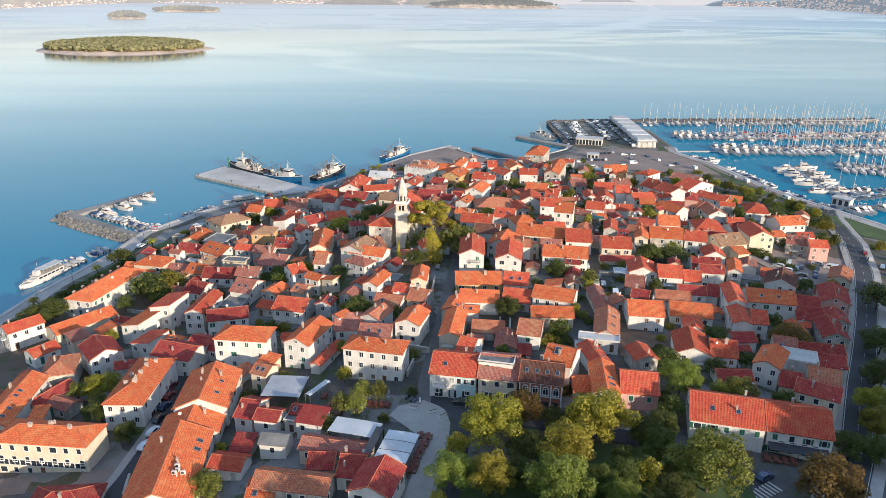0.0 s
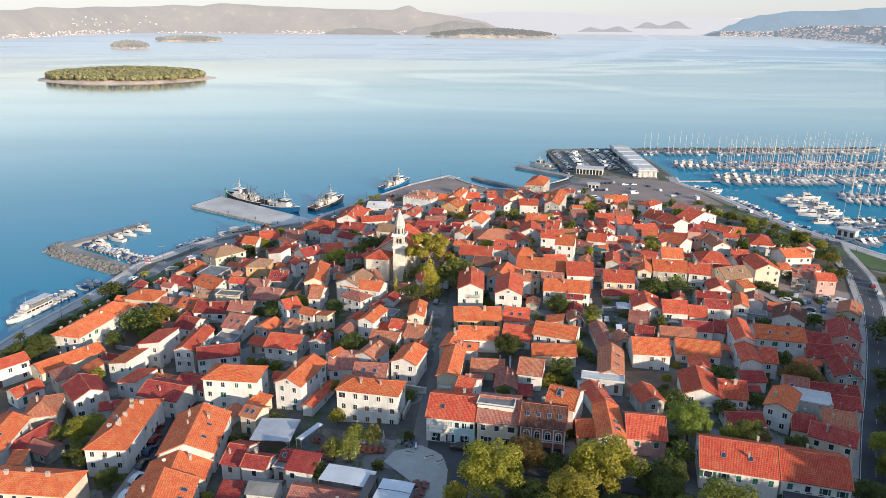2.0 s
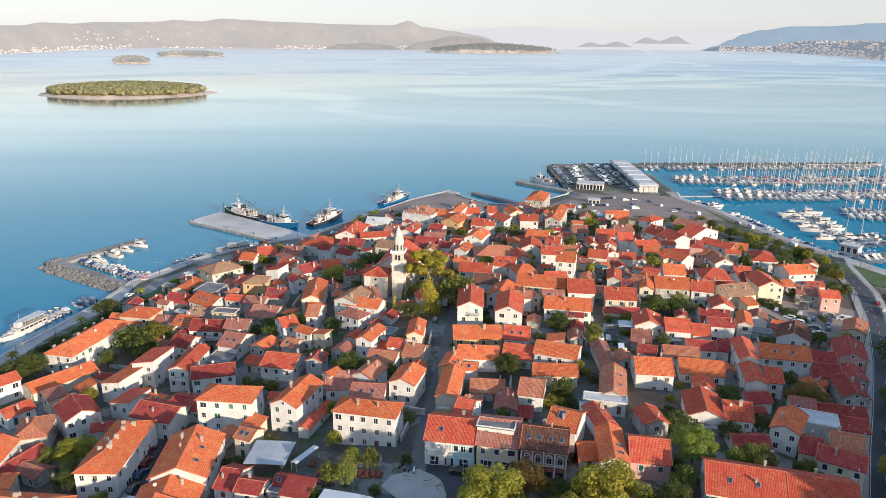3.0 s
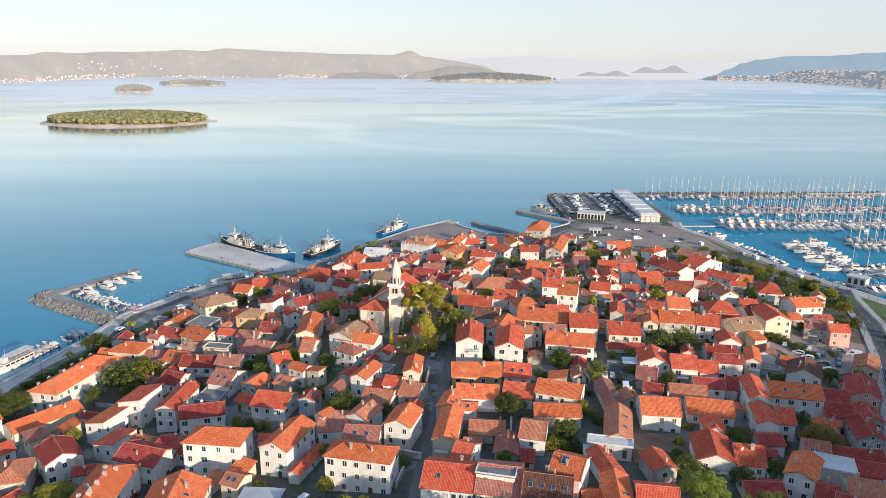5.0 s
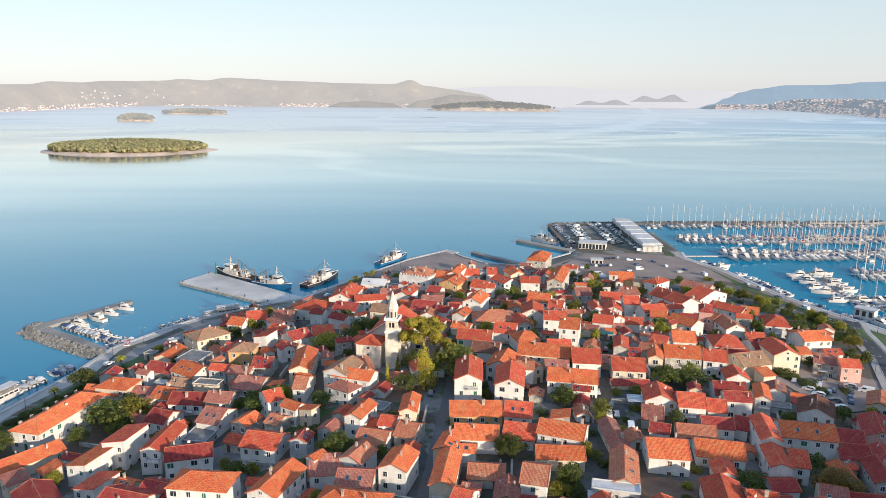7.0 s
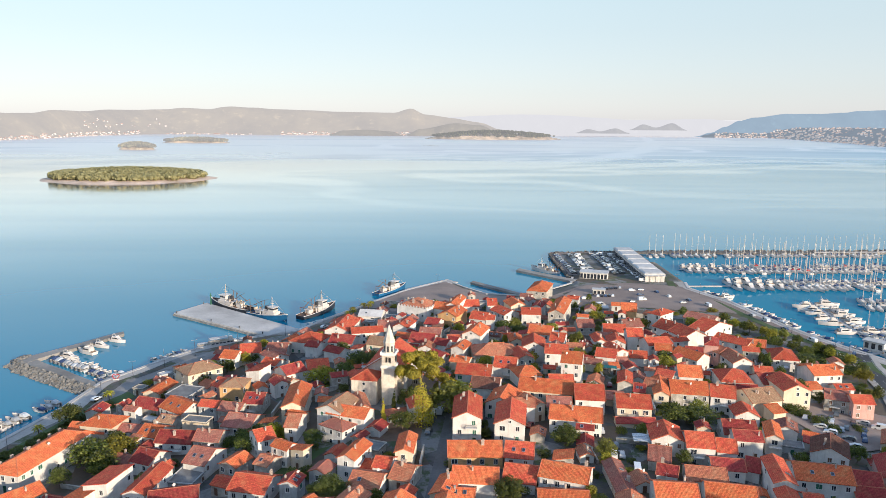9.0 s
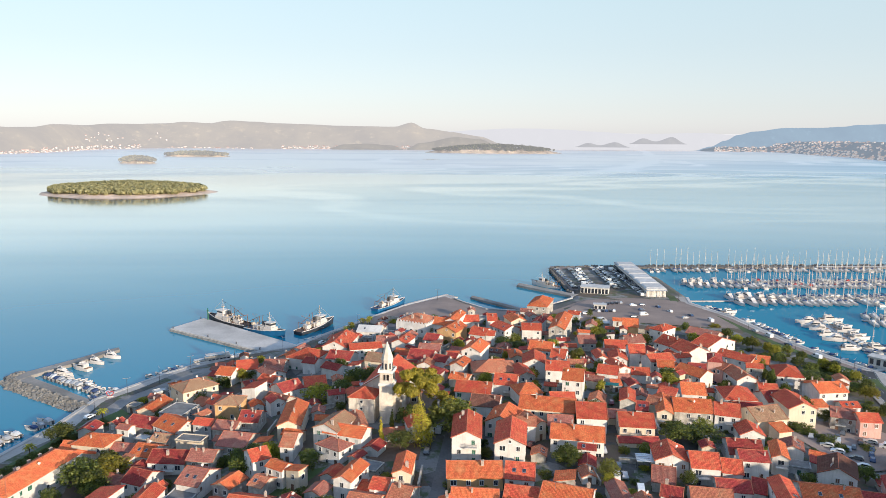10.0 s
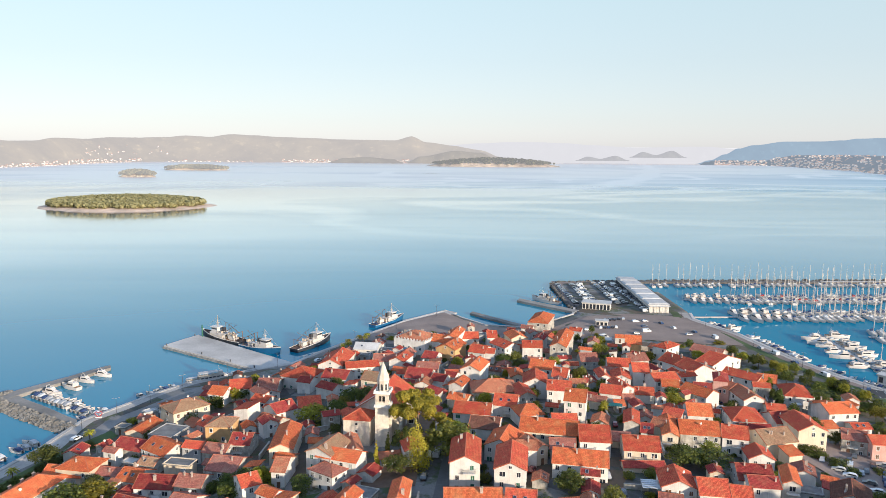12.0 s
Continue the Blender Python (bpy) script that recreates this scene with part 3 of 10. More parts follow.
block("jetty", [(-176.2, 320.3), (-174.0, 326.0), (-168.6, 321.8), (-155.7, 313.6), (-142.2, 304), (-136, 300), (-133.5, 294.5), (-150, 304.5)], -4, 1.3, JETTY, "stone breakwater arm round the small harbour", "breakwater")
strip("breakwater", [(152, 594), (240, 596), (352, 600), (366, 606)], 3.0, 3.0, flat(1.5), DARK_ROCK, "long dark rubble breakwater sheltering the marina", "breakwater", deep=5)
strip("breakwater_cap", [(300, 598.2), (352, 600.2), (365, 605)], 1.6, 2.6, flat(1.7), CONCRETE, "pale concrete head of the breakwater", "breakwater", deep=2)


# ---- houses ----
WORD = {"white": "white plastered", "cream": "cream plastered", "ochre": "ochre plastered", "pink": "pink plastered", "grey": "grey rendered",
        "stone": "rubble stone", "brick": "red brick"}
RWORD = {"orange": "bright orange tiled", "red": "red tiled", "crimson": "shade-toned dark red tiled", "old": "weathered orange tiled", "tan": "tan tiled",
         "faded": "faded pinkish tiled", "brown": "dark brown tiled", "grey": "grey", "white": "pale"}
SPECS = []
HOUSES = []


def house(x, y, rot, w, d, eave, kind, wall, roof, shutters=""):
    SPECS.append((x, y, rot, w, d, eave, kind, wall, roof, shutters))


def roof_mesh(kind, w, d, rise, material, over=0.35, thick=0.16):
    """Tiled slopes with thickness and eaves; UV in metres along and up the slope."""
    a, b = w / 2 + over, d / 2 + over
    if kind == "gable":
        s = rise / (d / 2)
        z = -over * s
        top = [[(-a, -b, z), (a, -b, z), (a, 0, rise), (-a, 0, rise)], [(a, b, z), (-a, b, z), (-a, 0, rise), (a, 0, rise)]]
        ridge = [((-a, 0, rise), (a, 0, rise))] + [((sx * (a - 0.08), sy * b, z + 0.02), (sx * (a - 0.08), 0, rise)) for sx in (-1, 1) for sy in (-1, 1)]
    elif kind == "hip":
        s = rise / (d / 2)
        z = -over * s
        r = max(w / 2 - d / 2, 0.25)
        top = [[(-a, -b, z), (a, -b, z), (r, 0, rise), (-r, 0, rise)], [(a, b, z), (-a, b, z), (-r, 0, rise), (r, 0, rise)],
               [(a, -b, z), (a, b, z), (r, 0, rise)], [(-a, b, z), (-a, -b, z), (-r, 0, rise)]]
        ridge = [((-r, 0, rise), (r, 0, rise))] + [((sx * a, sy * b, z), (sx * r, 0, rise)) for sx in (-1, 1) for sy in (-1, 1)]
    elif kind == "shed":
        s = rise / w
        top = [[(-a, -b, -over * s), (a, -b, rise + over * s), (a, b, rise + over * s), (-a, b, -over * s)]]
        ridge = []
    else:
        top = [[(-a, -b, 0.12), (a, -b, 0.12), (a, b, 0.12), (-a, b, 0.12)]]
        ridge = []
    v, f, uv = [], [], []
    for face in top:
        o = len(v)
        n = len(face)
        e0, e1 = Vector(face[0]), Vector(face[1])
        u = (e1 - e0).normalized()
        if kind == "shed":
            u = Vector((0, 1, 0))
        nrm = (Vector(face[1]) - Vector(face[0])).cross(Vector(face[2]) - Vector(face[1])).normalized()
        up = nrm.cross(u)
        v += [Vector(p) for p in face] + [Vector(p) - Vector((0, 0, thick)) for p in face]
        f.append(tuple(range(o, o + n)))
        f.append(tuple(range(o + n, o + 2 * n))[::-1])
        f += [(o + i, o + n + i, o + n + (i + 1) % n, o + (i + 1) % n) for i in range(n)]
        uv += [(u.dot(p), up.dot(p)) for p in v[o:o + 2 * n]]
    me = mesh_of("roof", v, f, material)
    lay = me.uv_layers.new(name="slope")
    for lp in me.loops:
        lay.data[lp.index].uv = uv[lp.vertex_index]
    return me, ridge


def cap_ridges(me, ridge, r=0.1):
    """Rounded clay caps along ridges, hips and verges, in the roof's own mesh."""
    bm = bmesh.new()
    bm.from_mesh(me)
    me.materials.append(CAP)
    b = Build()
    for p, q in ridge:
        b.bar(p, q, r, sides=5)
    vs = [bm.verts.new(p) for p in b.v]
    for f in b.f:
        bm.faces.new([vs[i] for i in f]).material_index = 1
    bm.to_mesh(me)
    bm.free()


def wall_mesh(kind, w, d, h, rise, material):
    a, b = w / 2, d / 2
    z = {"shed": [h, h + rise, h + rise, h]}.get(kind, [h] * 4)
    v = [(-a, -b, -1.5), (a, -b, -1.5), (a, b, -1.5), (-a, b, -1.5)] + [(x, y, k) for (x, y), k in zip(((-a, -b), (a, -b), (a, b), (-a, b)), z)]
    f = [(0, 1, 5, 4), (2, 3, 7, 6)]
    if kind == "gable":
        v += [(a, 0, h + rise), (-a, 0, h + rise)]
        f += [(1, 2, 6, 8, 5), (3, 0, 4, 9, 7)]
    else:
        f += [(1, 2, 6, 5), (3, 0, 4, 7)]
    if kind == "flat":
        f.append((4, 5, 6, 7))
    return mesh_of("wall", v, f, material)


def ring_window(w, h, t, fill):
    """A surround standing proud of the wall in one piece, with two recessed leaves unless it is left open."""
    b = Build()
    a, c, m = w / 2, h / 2, 0.035
    out_x, out_z, low = a + t, c + t, c + t + 0.06
    v = [(-out_x, 0.02, -low), (out_x, 0.02, -low), (out_x, 0.02, out_z), (-out_x, 0.02, out_z),
         (-out_x, -0.08, -low), (out_x, -0.08, -low), (out_x, -0.08, out_z), (-out_x, -0.08, out_z),
         (-a, -0.08, -c), (a, -0.08, -c), (a, -0.08, c), (-a, -0.08, c), (-a, -0.012, -c), (a, -0.012, -c), (a, -0.012, c), (-a, -0.012, c)]
    f = [(0, 1, 5, 4), (1, 2, 6, 5), (2, 3, 7, 6), (3, 0, 4, 7), (4, 5, 9, 8), (5, 6, 10, 9), (6, 7, 11, 10), (7, 4, 8, 11),
         (8, 9, 13, 12), (9, 10, 14, 13), (10, 11, 15, 14), (11, 8, 12, 15)]
    b.add(v, f)
    if fill:
        b.v += [(-m, -0.012, -c), (m, -0.012, -c), (m, -0.012, c), (-m, -0.012, c)]
        b.f += [(12, 16, 19, 15), (17, 13, 14, 18), (16, 17, 18, 19)]
        b.k += [1, 1, 0]
    return b


def window_meshes():
    """Stone surround with sill, a recessed pane, and leaves of shutters; made once and shared."""
    out = {}
    for key, (w, h) in {"std": (0.95, 1.3), "small": (0.7, 0.8), "wide": (1.5, 1.35)}.items():
        fr = Build()
        t = 0.13
        fr.box(-w / 2 - t, w / 2 + t, -0.07, 0.02, h / 2, h / 2 + t).box(-w / 2 - t - 0.06, w / 2 + t + 0.06, -0.14, 0.02, -h / 2 - t, -h / 2)
        fr.box(-w / 2 - t, -w / 2, -0.07, 0.02, -h / 2, h / 2).box(w / 2, w / 2 + t, -0.07, 0.02, -h / 2, h / 2)
        fr.box(-0.03, 0.03, -0.045, 0.02, -h / 2, h / 2)
        pn = Build().box(-w / 2, w / 2, -0.02, 0.015, -h / 2, h / 2)
        sh = Build().box(-w / 4 + 0.02, w / 4 - 0.02, -0.06, 0, -h / 2, h / 2)
        for i in range(5):
            z = -h / 2 + (i + 0.5) * h / 5
            sh.box(-w / 4 + 0.06, w / 4 - 0.06, -0.085, -0.06, z - h / 14, z + h / 14)
        FAR_WINDOW[key] = ring_window(w, h, t, PANE).mesh("window", [TRIM, PANE])
        for c, m in (("green", GREEN_WOOD), ("brown", BROWN_WOOD), ("grey", GREY_WOOD)):
            FAR_WINDOW[key + c] = ring_window(w, h, t, m).mesh("window", [TRIM, m])
        out[key] = (w, h, ring_window(w, h, t, None).mesh("window", TRIM), pn.mesh("pane", PANE), {c: sh.mesh("shutter", m) for c, m in (("green", GREEN_WOOD), ("brown", BROWN_WOOD), ("grey", GREY_WOOD))})
    return out


FAR_WINDOW = {}
WINDOW = window_meshes()
DOOR = {c: Build().box(-0.5, 0.5, -0.06, 0.02, 0, 2.1).box(-0.4, 0.4, -0.08, -0.06, 1.2, 1.9).box(-0.4, 0.4, -0.08, -0.06, 0.2, 1.0).mesh("door", m)
        for c, m in (("green", GREEN_WOOD), ("brown", BROWN_WOOD), ("grey", GREY_WOOD))}
CHIMNEY = [Build().box(-0.32, 0.32, -0.26, 0.26, -1.2, 1.0).box(-0.4, 0.4, -0.34, 0.34, 1.0, 1.1).box(-0.3, -0.18, -0.24, 0.24, 1.1, 1.35).box(0.18, 0.3, -0.24, 0.24, 1.1, 1.35)
           .box(-0.42, 0.42, -0.36, 0.36, 1.35, 1.45).mesh("chimney", CHIM),
           Build().box(-0.5, 0.5, -0.28, 0.28, -1.4, 1.3).box(-0.58, 0.58, -0.36, 0.36, 1.3, 1.42).bar((-0.22, 0, 1.4), (-0.22, 0, 1.8), 0.13).bar((0.22, 0, 1.4), (0.22, 0, 1.8), 0.13).mesh("chimney", CHIM),
           Build().box(-0.24, 0.24, -0.24, 0.24, -1.0, 0.8).box(-0.3, 0.3, -0.3, 0.3, 0.8, 0.88).bar((0, 0, 0.88), (0, 0, 1.25), 0.12).mesh("chimney", CHIM)]
SKYLIGHT = Build().box(-0.45, 0.45, -0.6, 0.6, 0, 0.1).mesh("skylight_frame", METAL)
SKYPANE = Build().box(-0.37, 0.37, -0.52, 0.52, 0.1, 0.112).mesh("pane", PANE)


def dish_mesh():
    b = Build().bar((0, 0, 0), (0, 0, 0.9), 0.03)
    rings = []
    for k in range(5):
        r, depth = 0.42 * k / 4 + 0.01, 0.12 * (k / 4) ** 2
        rings.append([(r * math.cos(i * math.pi / 5), -0.12 - depth, 0.95 + r * math.sin(i * math.pi / 5)) for i in range(10)])
    b.loft(rings, close=False)
    b.bar((0, -0.1, 0.6), (0, -0.55, 0.9), 0.015, sides=4)
    return b.mesh("satellite_dish", HULL)


DISH = dish_mesh()
AERIAL = Build().bar((0, 0, -0.5), (0, 0, 2.4), 0.025, sides=4).bar((-0.6, 0, 2.2), (0.6, 0, 2.2), 0.012, sides=4).bar((-0.3, -0.4, 2.2), (-0.3, 0.4, 2.2), 0.01, sides=4).bar((0, -0.35, 2.2), (0, 0.35, 2.2), 0.01, sides=4).bar((0.3, -0.3, 2.2), (0.3, 0.3, 2.2), 0.01, sides=4).mesh("aerial", METAL)


def balcony_meshes():
    """A slab on two brackets, and the railing round it."""
    slab = Build().box(-1.7, 1.7, -1.2, 0.02, -0.08, 0.08).box(-1.3, -1.1, -0.9, 0.02, -0.4, -0.08).box(1.1, 1.3, -0.9, 0.02, -0.4, -0.08)
    rail = Build().box(-1.7, 1.7, -1.2, -1.13, 0.95, 1.02).box(-1.7, -1.63, -1.13, 0, 0.95, 1.02).box(1.63, 1.7, -1.13, 0, 0.95, 1.02)
    for k in range(15):
        rail.box(-1.69 + k * 0.2386, -1.65 + k * 0.2386, -1.18, -1.14, 0.08, 0.95)
    for k in range(1, 5):
        for sx in (-1.68, 1.64):
            rail.box(sx, sx + 0.04, -1.18 + k * 0.23, -1.14 + k * 0.23, 0.08, 0.95)
    return slab.mesh("balcony", TRIM), rail.mesh("rail", METAL)


BALCONY = balcony_meshes()


def buried(px, py, me_i):
    for j, (x, y, rot, w, d, *_rest) in enumerate(SPECS):
        if j == me_i or abs(px - x) > 25 or abs(py - y) > 25:
            continue
        c, s = math.cos(radians(rot)), math.sin(radians(rot))
        u, v = (px - x) * c + (py - y) * s, -(px - x) * s + (py - y) * c
        if abs(u) < w / 2 and abs(v) < d / 2 and SPECS[j][5] > SPECS[me_i][5] - 2.5:
            return True
    return False


def build_house(i, spec):
    x, y, rot, w, d, eave, kind, wall, roof, shutters = spec
    rng = random.Random(1000 + i)
    c, s = math.cos(radians(rot)), math.sin(radians(rot))
    base = min(ground_height(x + c * u * w / 2 - s * v * d / 2, y + s * u * w / 2 + c * v * d / 2) for u in (-1, 0, 1) for v in (-1, 0, 1)) - 0.1
    h = max(eave - base, 2.4)
    rise = {"gable": d / 2 * rng.uniform(0.42, 0.5), "hip": d / 2 * rng.uniform(0.42, 0.5), "shed": w * 0.2, "flat": 0}[kind]
    rise = min(rise, 3.2)
    shape = {"gable": "gabled", "hip": "hipped", "shed": "sloping", "flat": "flat"}[kind]
    storeys = max(1, round((h - 0.2) / 2.9))
    many = {1: "single-storey", 2: "two-storey", 3: "three-storey"}.get(min(storeys, 3))
    if w * d < 52 and h < 6.2:
        root = thing("outbuilding", pose(x, y, base, 0, 0, rot), f"small {WORD[wall]} outbuilding with {shape} {RWORD[roof]} roof", "outbuilding", "outbuildings between the houses")
    else:
        root = thing("house", pose(x, y, base, 0, 0, rot), f"{many} {WORD[wall]} house with {shape} {RWORD[roof]} roof", "house", "houses of the old town")
    part("wall", wall_mesh(kind, w, d, h, rise, WALL[wall]), root)
    me, ridge = roof_mesh(kind, w, d, rise, ROOF[roof])
    if ridge and roof not in ("grey", "white"):
        cap_ridges(me, ridge)
    part("roof", me, root, pose(0, 0, h + 0.1))
    if kind == "flat" and w > 3.2:
        b = Build()
        for bx in ((-w / 2 - 0.2, w / 2 + 0.2, -d / 2 - 0.2, -d / 2), (-w / 2 - 0.2, w / 2 + 0.2, d / 2, d / 2 + 0.2), (-w / 2 - 0.2, -w / 2, -d / 2, d / 2), (w / 2, w / 2 + 0.2, -d / 2, d / 2)):
            b.box(*bx, h, h + 0.5)
        part("parapet", b.mesh("parapet", WALL[wall]), root)
    if kind in ("gable", "hip"):
        for k in range((rng.choice((0, 1, 1, 2)) + (int(w * d / 130) if kind == "gable" else 0)) if w * d > 40 else rng.choice((0, 0, 1))):
            cx, cy = rng.uniform(-0.4, 0.4) * w, rng.choice((-1, 1)) * rng.uniform(0.06, 0.3) * d
            cz = h + rise * (1 - abs(cy) / (d / 2)) + 0.3
            if kind == "hip":
                cx *= 0.55
            part("chimney", CHIMNEY[rng.choice((0, 1, 2, 2))], root, pose(cx, cy, cz, 0, 0, rng.choice((0, 90))) @ Matrix.Diagonal((0.8, 0.8, 0.85, 1)))
        if rng.random() < (0.22 if y < 260 else 0.08):
            cy = rng.uniform(-0.3, 0.3) * d
            part("aerial", AERIAL, root, pose(rng.uniform(-0.3, 0.3) * w, cy, h + rise * (1 - abs(cy) / (d / 2)), 0, 0, rng.uniform(0, 180)))
        if rng.random() < 0.16:
            cy = rng.choice((-1, 1)) * d * 0.2
            part("satellite_dish", DISH, root, pose(rng.uniform(-0.35, 0.35) * w, cy, h + rise * 0.6, 0, 0, 30 - rot))
        if kind == "gable" and rng.random() < 0.16:
            for k in range(rng.choice((1, 2))):
                tilt = math.degrees(math.atan2(rise, d / 2))
                side = -1 if c > -0.3 else 1
                sk = part("skylight", SKYLIGHT, root, pose(-w * 0.2 + k * w * 0.35, side * d * 0.27, h + 0.12 + rise * 0.46, tilt if side < 0 else -tilt, 0, 0))
                part("pane", SKYPANE, sk)
    style = shutters or rng.choices(("", "brown", "green", "grey"), (5, 2, 1.6, 1.4))[0]
    big = "small" if h < 2.9 else "std"
    for side in range(4):
        ang = radians(rot + (-90, 0, 90, 180)[side])
        ny = math.sin(ang)
        outward = math.cos(ang) * x + math.sin(ang) * (y - 25) > 0      # turned from the land side: blank party walls
        if outward or ny > 0.6 or (y > 235 and w * d < 45 and ny > -0.6) or (y > 330 and ny > -0.5) or (wall == "brick" and ny < -0.7):
            continue
        run, off = ((w, d / 2), (d, w / 2))[side % 2]
        cols = max(1, int(run / (2.9 if storeys > 1 else 3.4)))
        door_col = rng.randrange(cols) if ny < -0.4 else -1
        for st in range(storeys):
            z = h - 1.45 - 2.9 * st
            if z < 0.6:
                continue
            for k in range(cols):
                u = (k - (cols - 1) / 2) * run / cols + rng.uniform(-0.2, 0.2)
                m = pose(0, 0, 0, 0, 0, (0, 90, 180, 270)[side]) @ pose(u, -off - 0.004, 0)
                p = pose(x, y, 0, 0, 0, rot) @ m @ Vector((0, -0.5, 0))
                keep = rng.random() < ((0.97 if y < 165 else 0.82 if y < 260 else 0.6) if abs(ny) > 0.5 else 0.3)
                last = st == storeys - 1
                if buried(p.x, p.y, i) or not keep:
                    continue
                if last and k == door_col and z < 2.4:
                    part("door", DOOR[style or "brown"], root, m @ pose(0, 0, max(z - 1.5, 0.1)), "panelled wooden door")
                    continue
                size = big if rng.random() < 0.9 else "wide"
                if y > 152:
                    part("window", FAR_WINDOW[size + (style if style and rng.random() < 0.5 else "")], root, m @ pose(0, 0, z))
                    continue
                ww, wh, fr, pn, sh = WINDOW[size]
                wob = part("window", fr, root, m @ pose(0, 0, z))
                r = rng.random()
                if style and r < 0.45:
                    for sx in (-1, 1):
                        part("shutter", sh[style], wob, pose(sx * ww / 4, 0, 0))
                else:
                    part("pane", pn, wob)
                    if style and r < 0.85:
                        for sx in (-1, 1):
                            part("shutter", sh[style], wob, pose(sx * ww * 0.83, -0.03, 0))
        if side % 2 and kind == "gable" and rise > 1.6 and rng.random() < 0.5:
            m = pose(0, 0, 0, 0, 0, (0, 90, 180, 270)[side]) @ pose(0, -off - 0.004, h + rise * 0.3)
            p = pose(x, y, 0, 0, 0, rot) @ m @ Vector((0, -0.5, 0))
            if not buried(p.x, p.y, i):
                part("window", FAR_WINDOW["small"], root, m)
    if storeys > 1 and w > 6.5 and 158 < y < 300 and kind == "gable" and rng.random() < 0.35:
        side = min((0, 1, 2, 3), key=lambda q: math.sin(radians(rot + (-90, 0, 90, 180)[q])))
        run, off = ((w, d / 2), (d, w / 2))[side % 2]
        m = pose(0, 0, 0, 0, 0, (0, 90, 180, 270)[side]) @ pose(rng.uniform(-0.2, 0.2) * run, -off - 0.002, max(h - 2.75, 2.4))
        p = pose(x, y, 0, 0, 0, rot) @ m @ Vector((0, -1.0, 0))
        if run > 4 and not buried(p.x, p.y, i):
            part("rail", BALCONY[1], part("balcony", BALCONY[0], root, m))
    HOUSES.append((root, w, d, h, rise, kind))
    return root


house(-115.6, 226.4, 77, 28.4, 9.9, 8.2, "hip", "white", "orange", "green")
house(-113.5, 202.9, 52, 19.0, 7.5, 5.4, "gable", "cream", "orange")
house(-127.9, 195.5, 51, 10.4, 6.5, 7.6, "gable", "white", "red")
house(-91.9, 199.2, 343, 6.2, 13.1, 8.4, "shed", "white", "orange", "green")
house(-86.6, 206.6, 347, 7.2, 10.6, 10.6, "shed", "white", "red")
house(-85.6, 187.2, 340, 6.6, 8.6, 7.5, "shed", "white", "red")
house(-96.2, 179.0, 130, 10.9, 8.7, 8.6, "gable", "white", "crimson")
house(-87.8, 174.7, 17, 5.1, 4.5, 6.0, "gable", "white", "crimson")
house(-76.1, 157.9, 90, 22.3, 9.4, 11.1, "hip", "white", "orange")
house(-106.5, 152.9, 95, 22.9, 7.6, 8.0, "gable", "white", "orange")
house(-104.2, 172.2, 107, 10.9, 7.9, 7.1, "hip", "stone", "old")
house(-101.2, 159.9, 67, 11.8, 5.5, 5.4, "gable", "white", "crimson")
house(-87.9, 135.8, 355, 21.7, 8.5, 10.6, "hip", "cream", "orange")
house(-76.4, 117.6, 6, 13.4, 10.0, 6.8, "hip", "white", "crimson")
house(-55.8, 121.8, 97, 24.0, 13.0, 12.2, "gable", "white", "orange")
house(-56.6, 150.8, 94, 17.0, 12.2, 13.0, "gable", "white", "orange")
house(-56.9, 138.9, 95, 7.0, 13.0, 11.0, "gable", "white", "orange")
house(-45.2, 160.0, 339, 4.3, 5.6, 13.3, "gable", "cream", "old")
house(-53.6, 174.2, 354, 14.2, 8.4, 16.2, "hip", "white", "orange", "green")
house(-72.6, 176.1, 343, 11.9, 9.5, 9.9, "gable", "white", "crimson")
house(-66.4, 181.9, 343, 10.2, 7.5, 9.2, "gable", "grey", "crimson")
house(-74.9, 204.3, 84, 14.9, 5.8, 11.2, "gable", "white", "red")
house(-65.6, 197.8, 16, 11.7, 8.3, 10.7, "gable", "white", "crimson")
house(-107.8, 248.8, 350, 11.3, 9.1, 7.9, "hip", "cream", "orange")
house(-111.7, 247.9, 354, 12.6, 7.5, 5.8, "gable", "cream", "orange")
house(-92.9, 295.9, 45, 14.1, 10.8, 9.2, "hip", "cream", "tan")
house(-103.1, 283.0, 79, 12.0, 6.6, 6.0, "gable", "cream", "orange")
house(-91.1, 274.9, 345, 9.0, 9.9, 7.6, "flat", "grey", "grey")
house(-99.5, 267.5, 342, 11.1, 8.7, 6.1, "gable", "stone", "crimson")
house(-87.1, 261.8, 327, 11.7, 9.9, 7.8, "gable", "white", "orange")
house(-88.2, 253.2, 345, 5.8, 5.5, 6.8, "gable", "stone", "tan")
house(-76.9, 247.5, 350, 8.4, 4.5, 9.0, "flat", "cream", "grey")
house(-89.3, 244.1, 344, 7.0, 8.9, 6.7, "gable", "white", "orange")
house(-79.4, 237.7, 356, 11.3, 8.9, 7.7, "gable", "white", "crimson")
house(-83.4, 225.7, 339, 7.0, 8.9, 7.2, "gable", "white", "crimson")
house(-68.8, 236.0, 354, 7.9, 7.9, 9.0, "gable", "stone", "faded")
house(-65.2, 220.2, 343, 6.9, 10.9, 10.3, "gable", "white", "faded")
house(-67.6, 212.1, 351, 7.1, 8.5, 8.1, "flat", "grey", "grey")
house(-72.4, 274.5, 87, 8.8, 8.4, 11.4, "hip", "ochre", "tan")
house(-78.0, 279.2, 329, 4.9, 7.9, 9.5, "gable", "pink", "red")
house(-66.6, 284.7, 341, 5.7, 7.7, 12.9, "shed", "white", "red")
house(-65.3, 302.4, 335, 7.0, 6.5, 9.6, "gable", "white", "red")
house(-66.8, 310.3, 131, 9.9, 7.6, 9.8, "gable", "white", "faded")
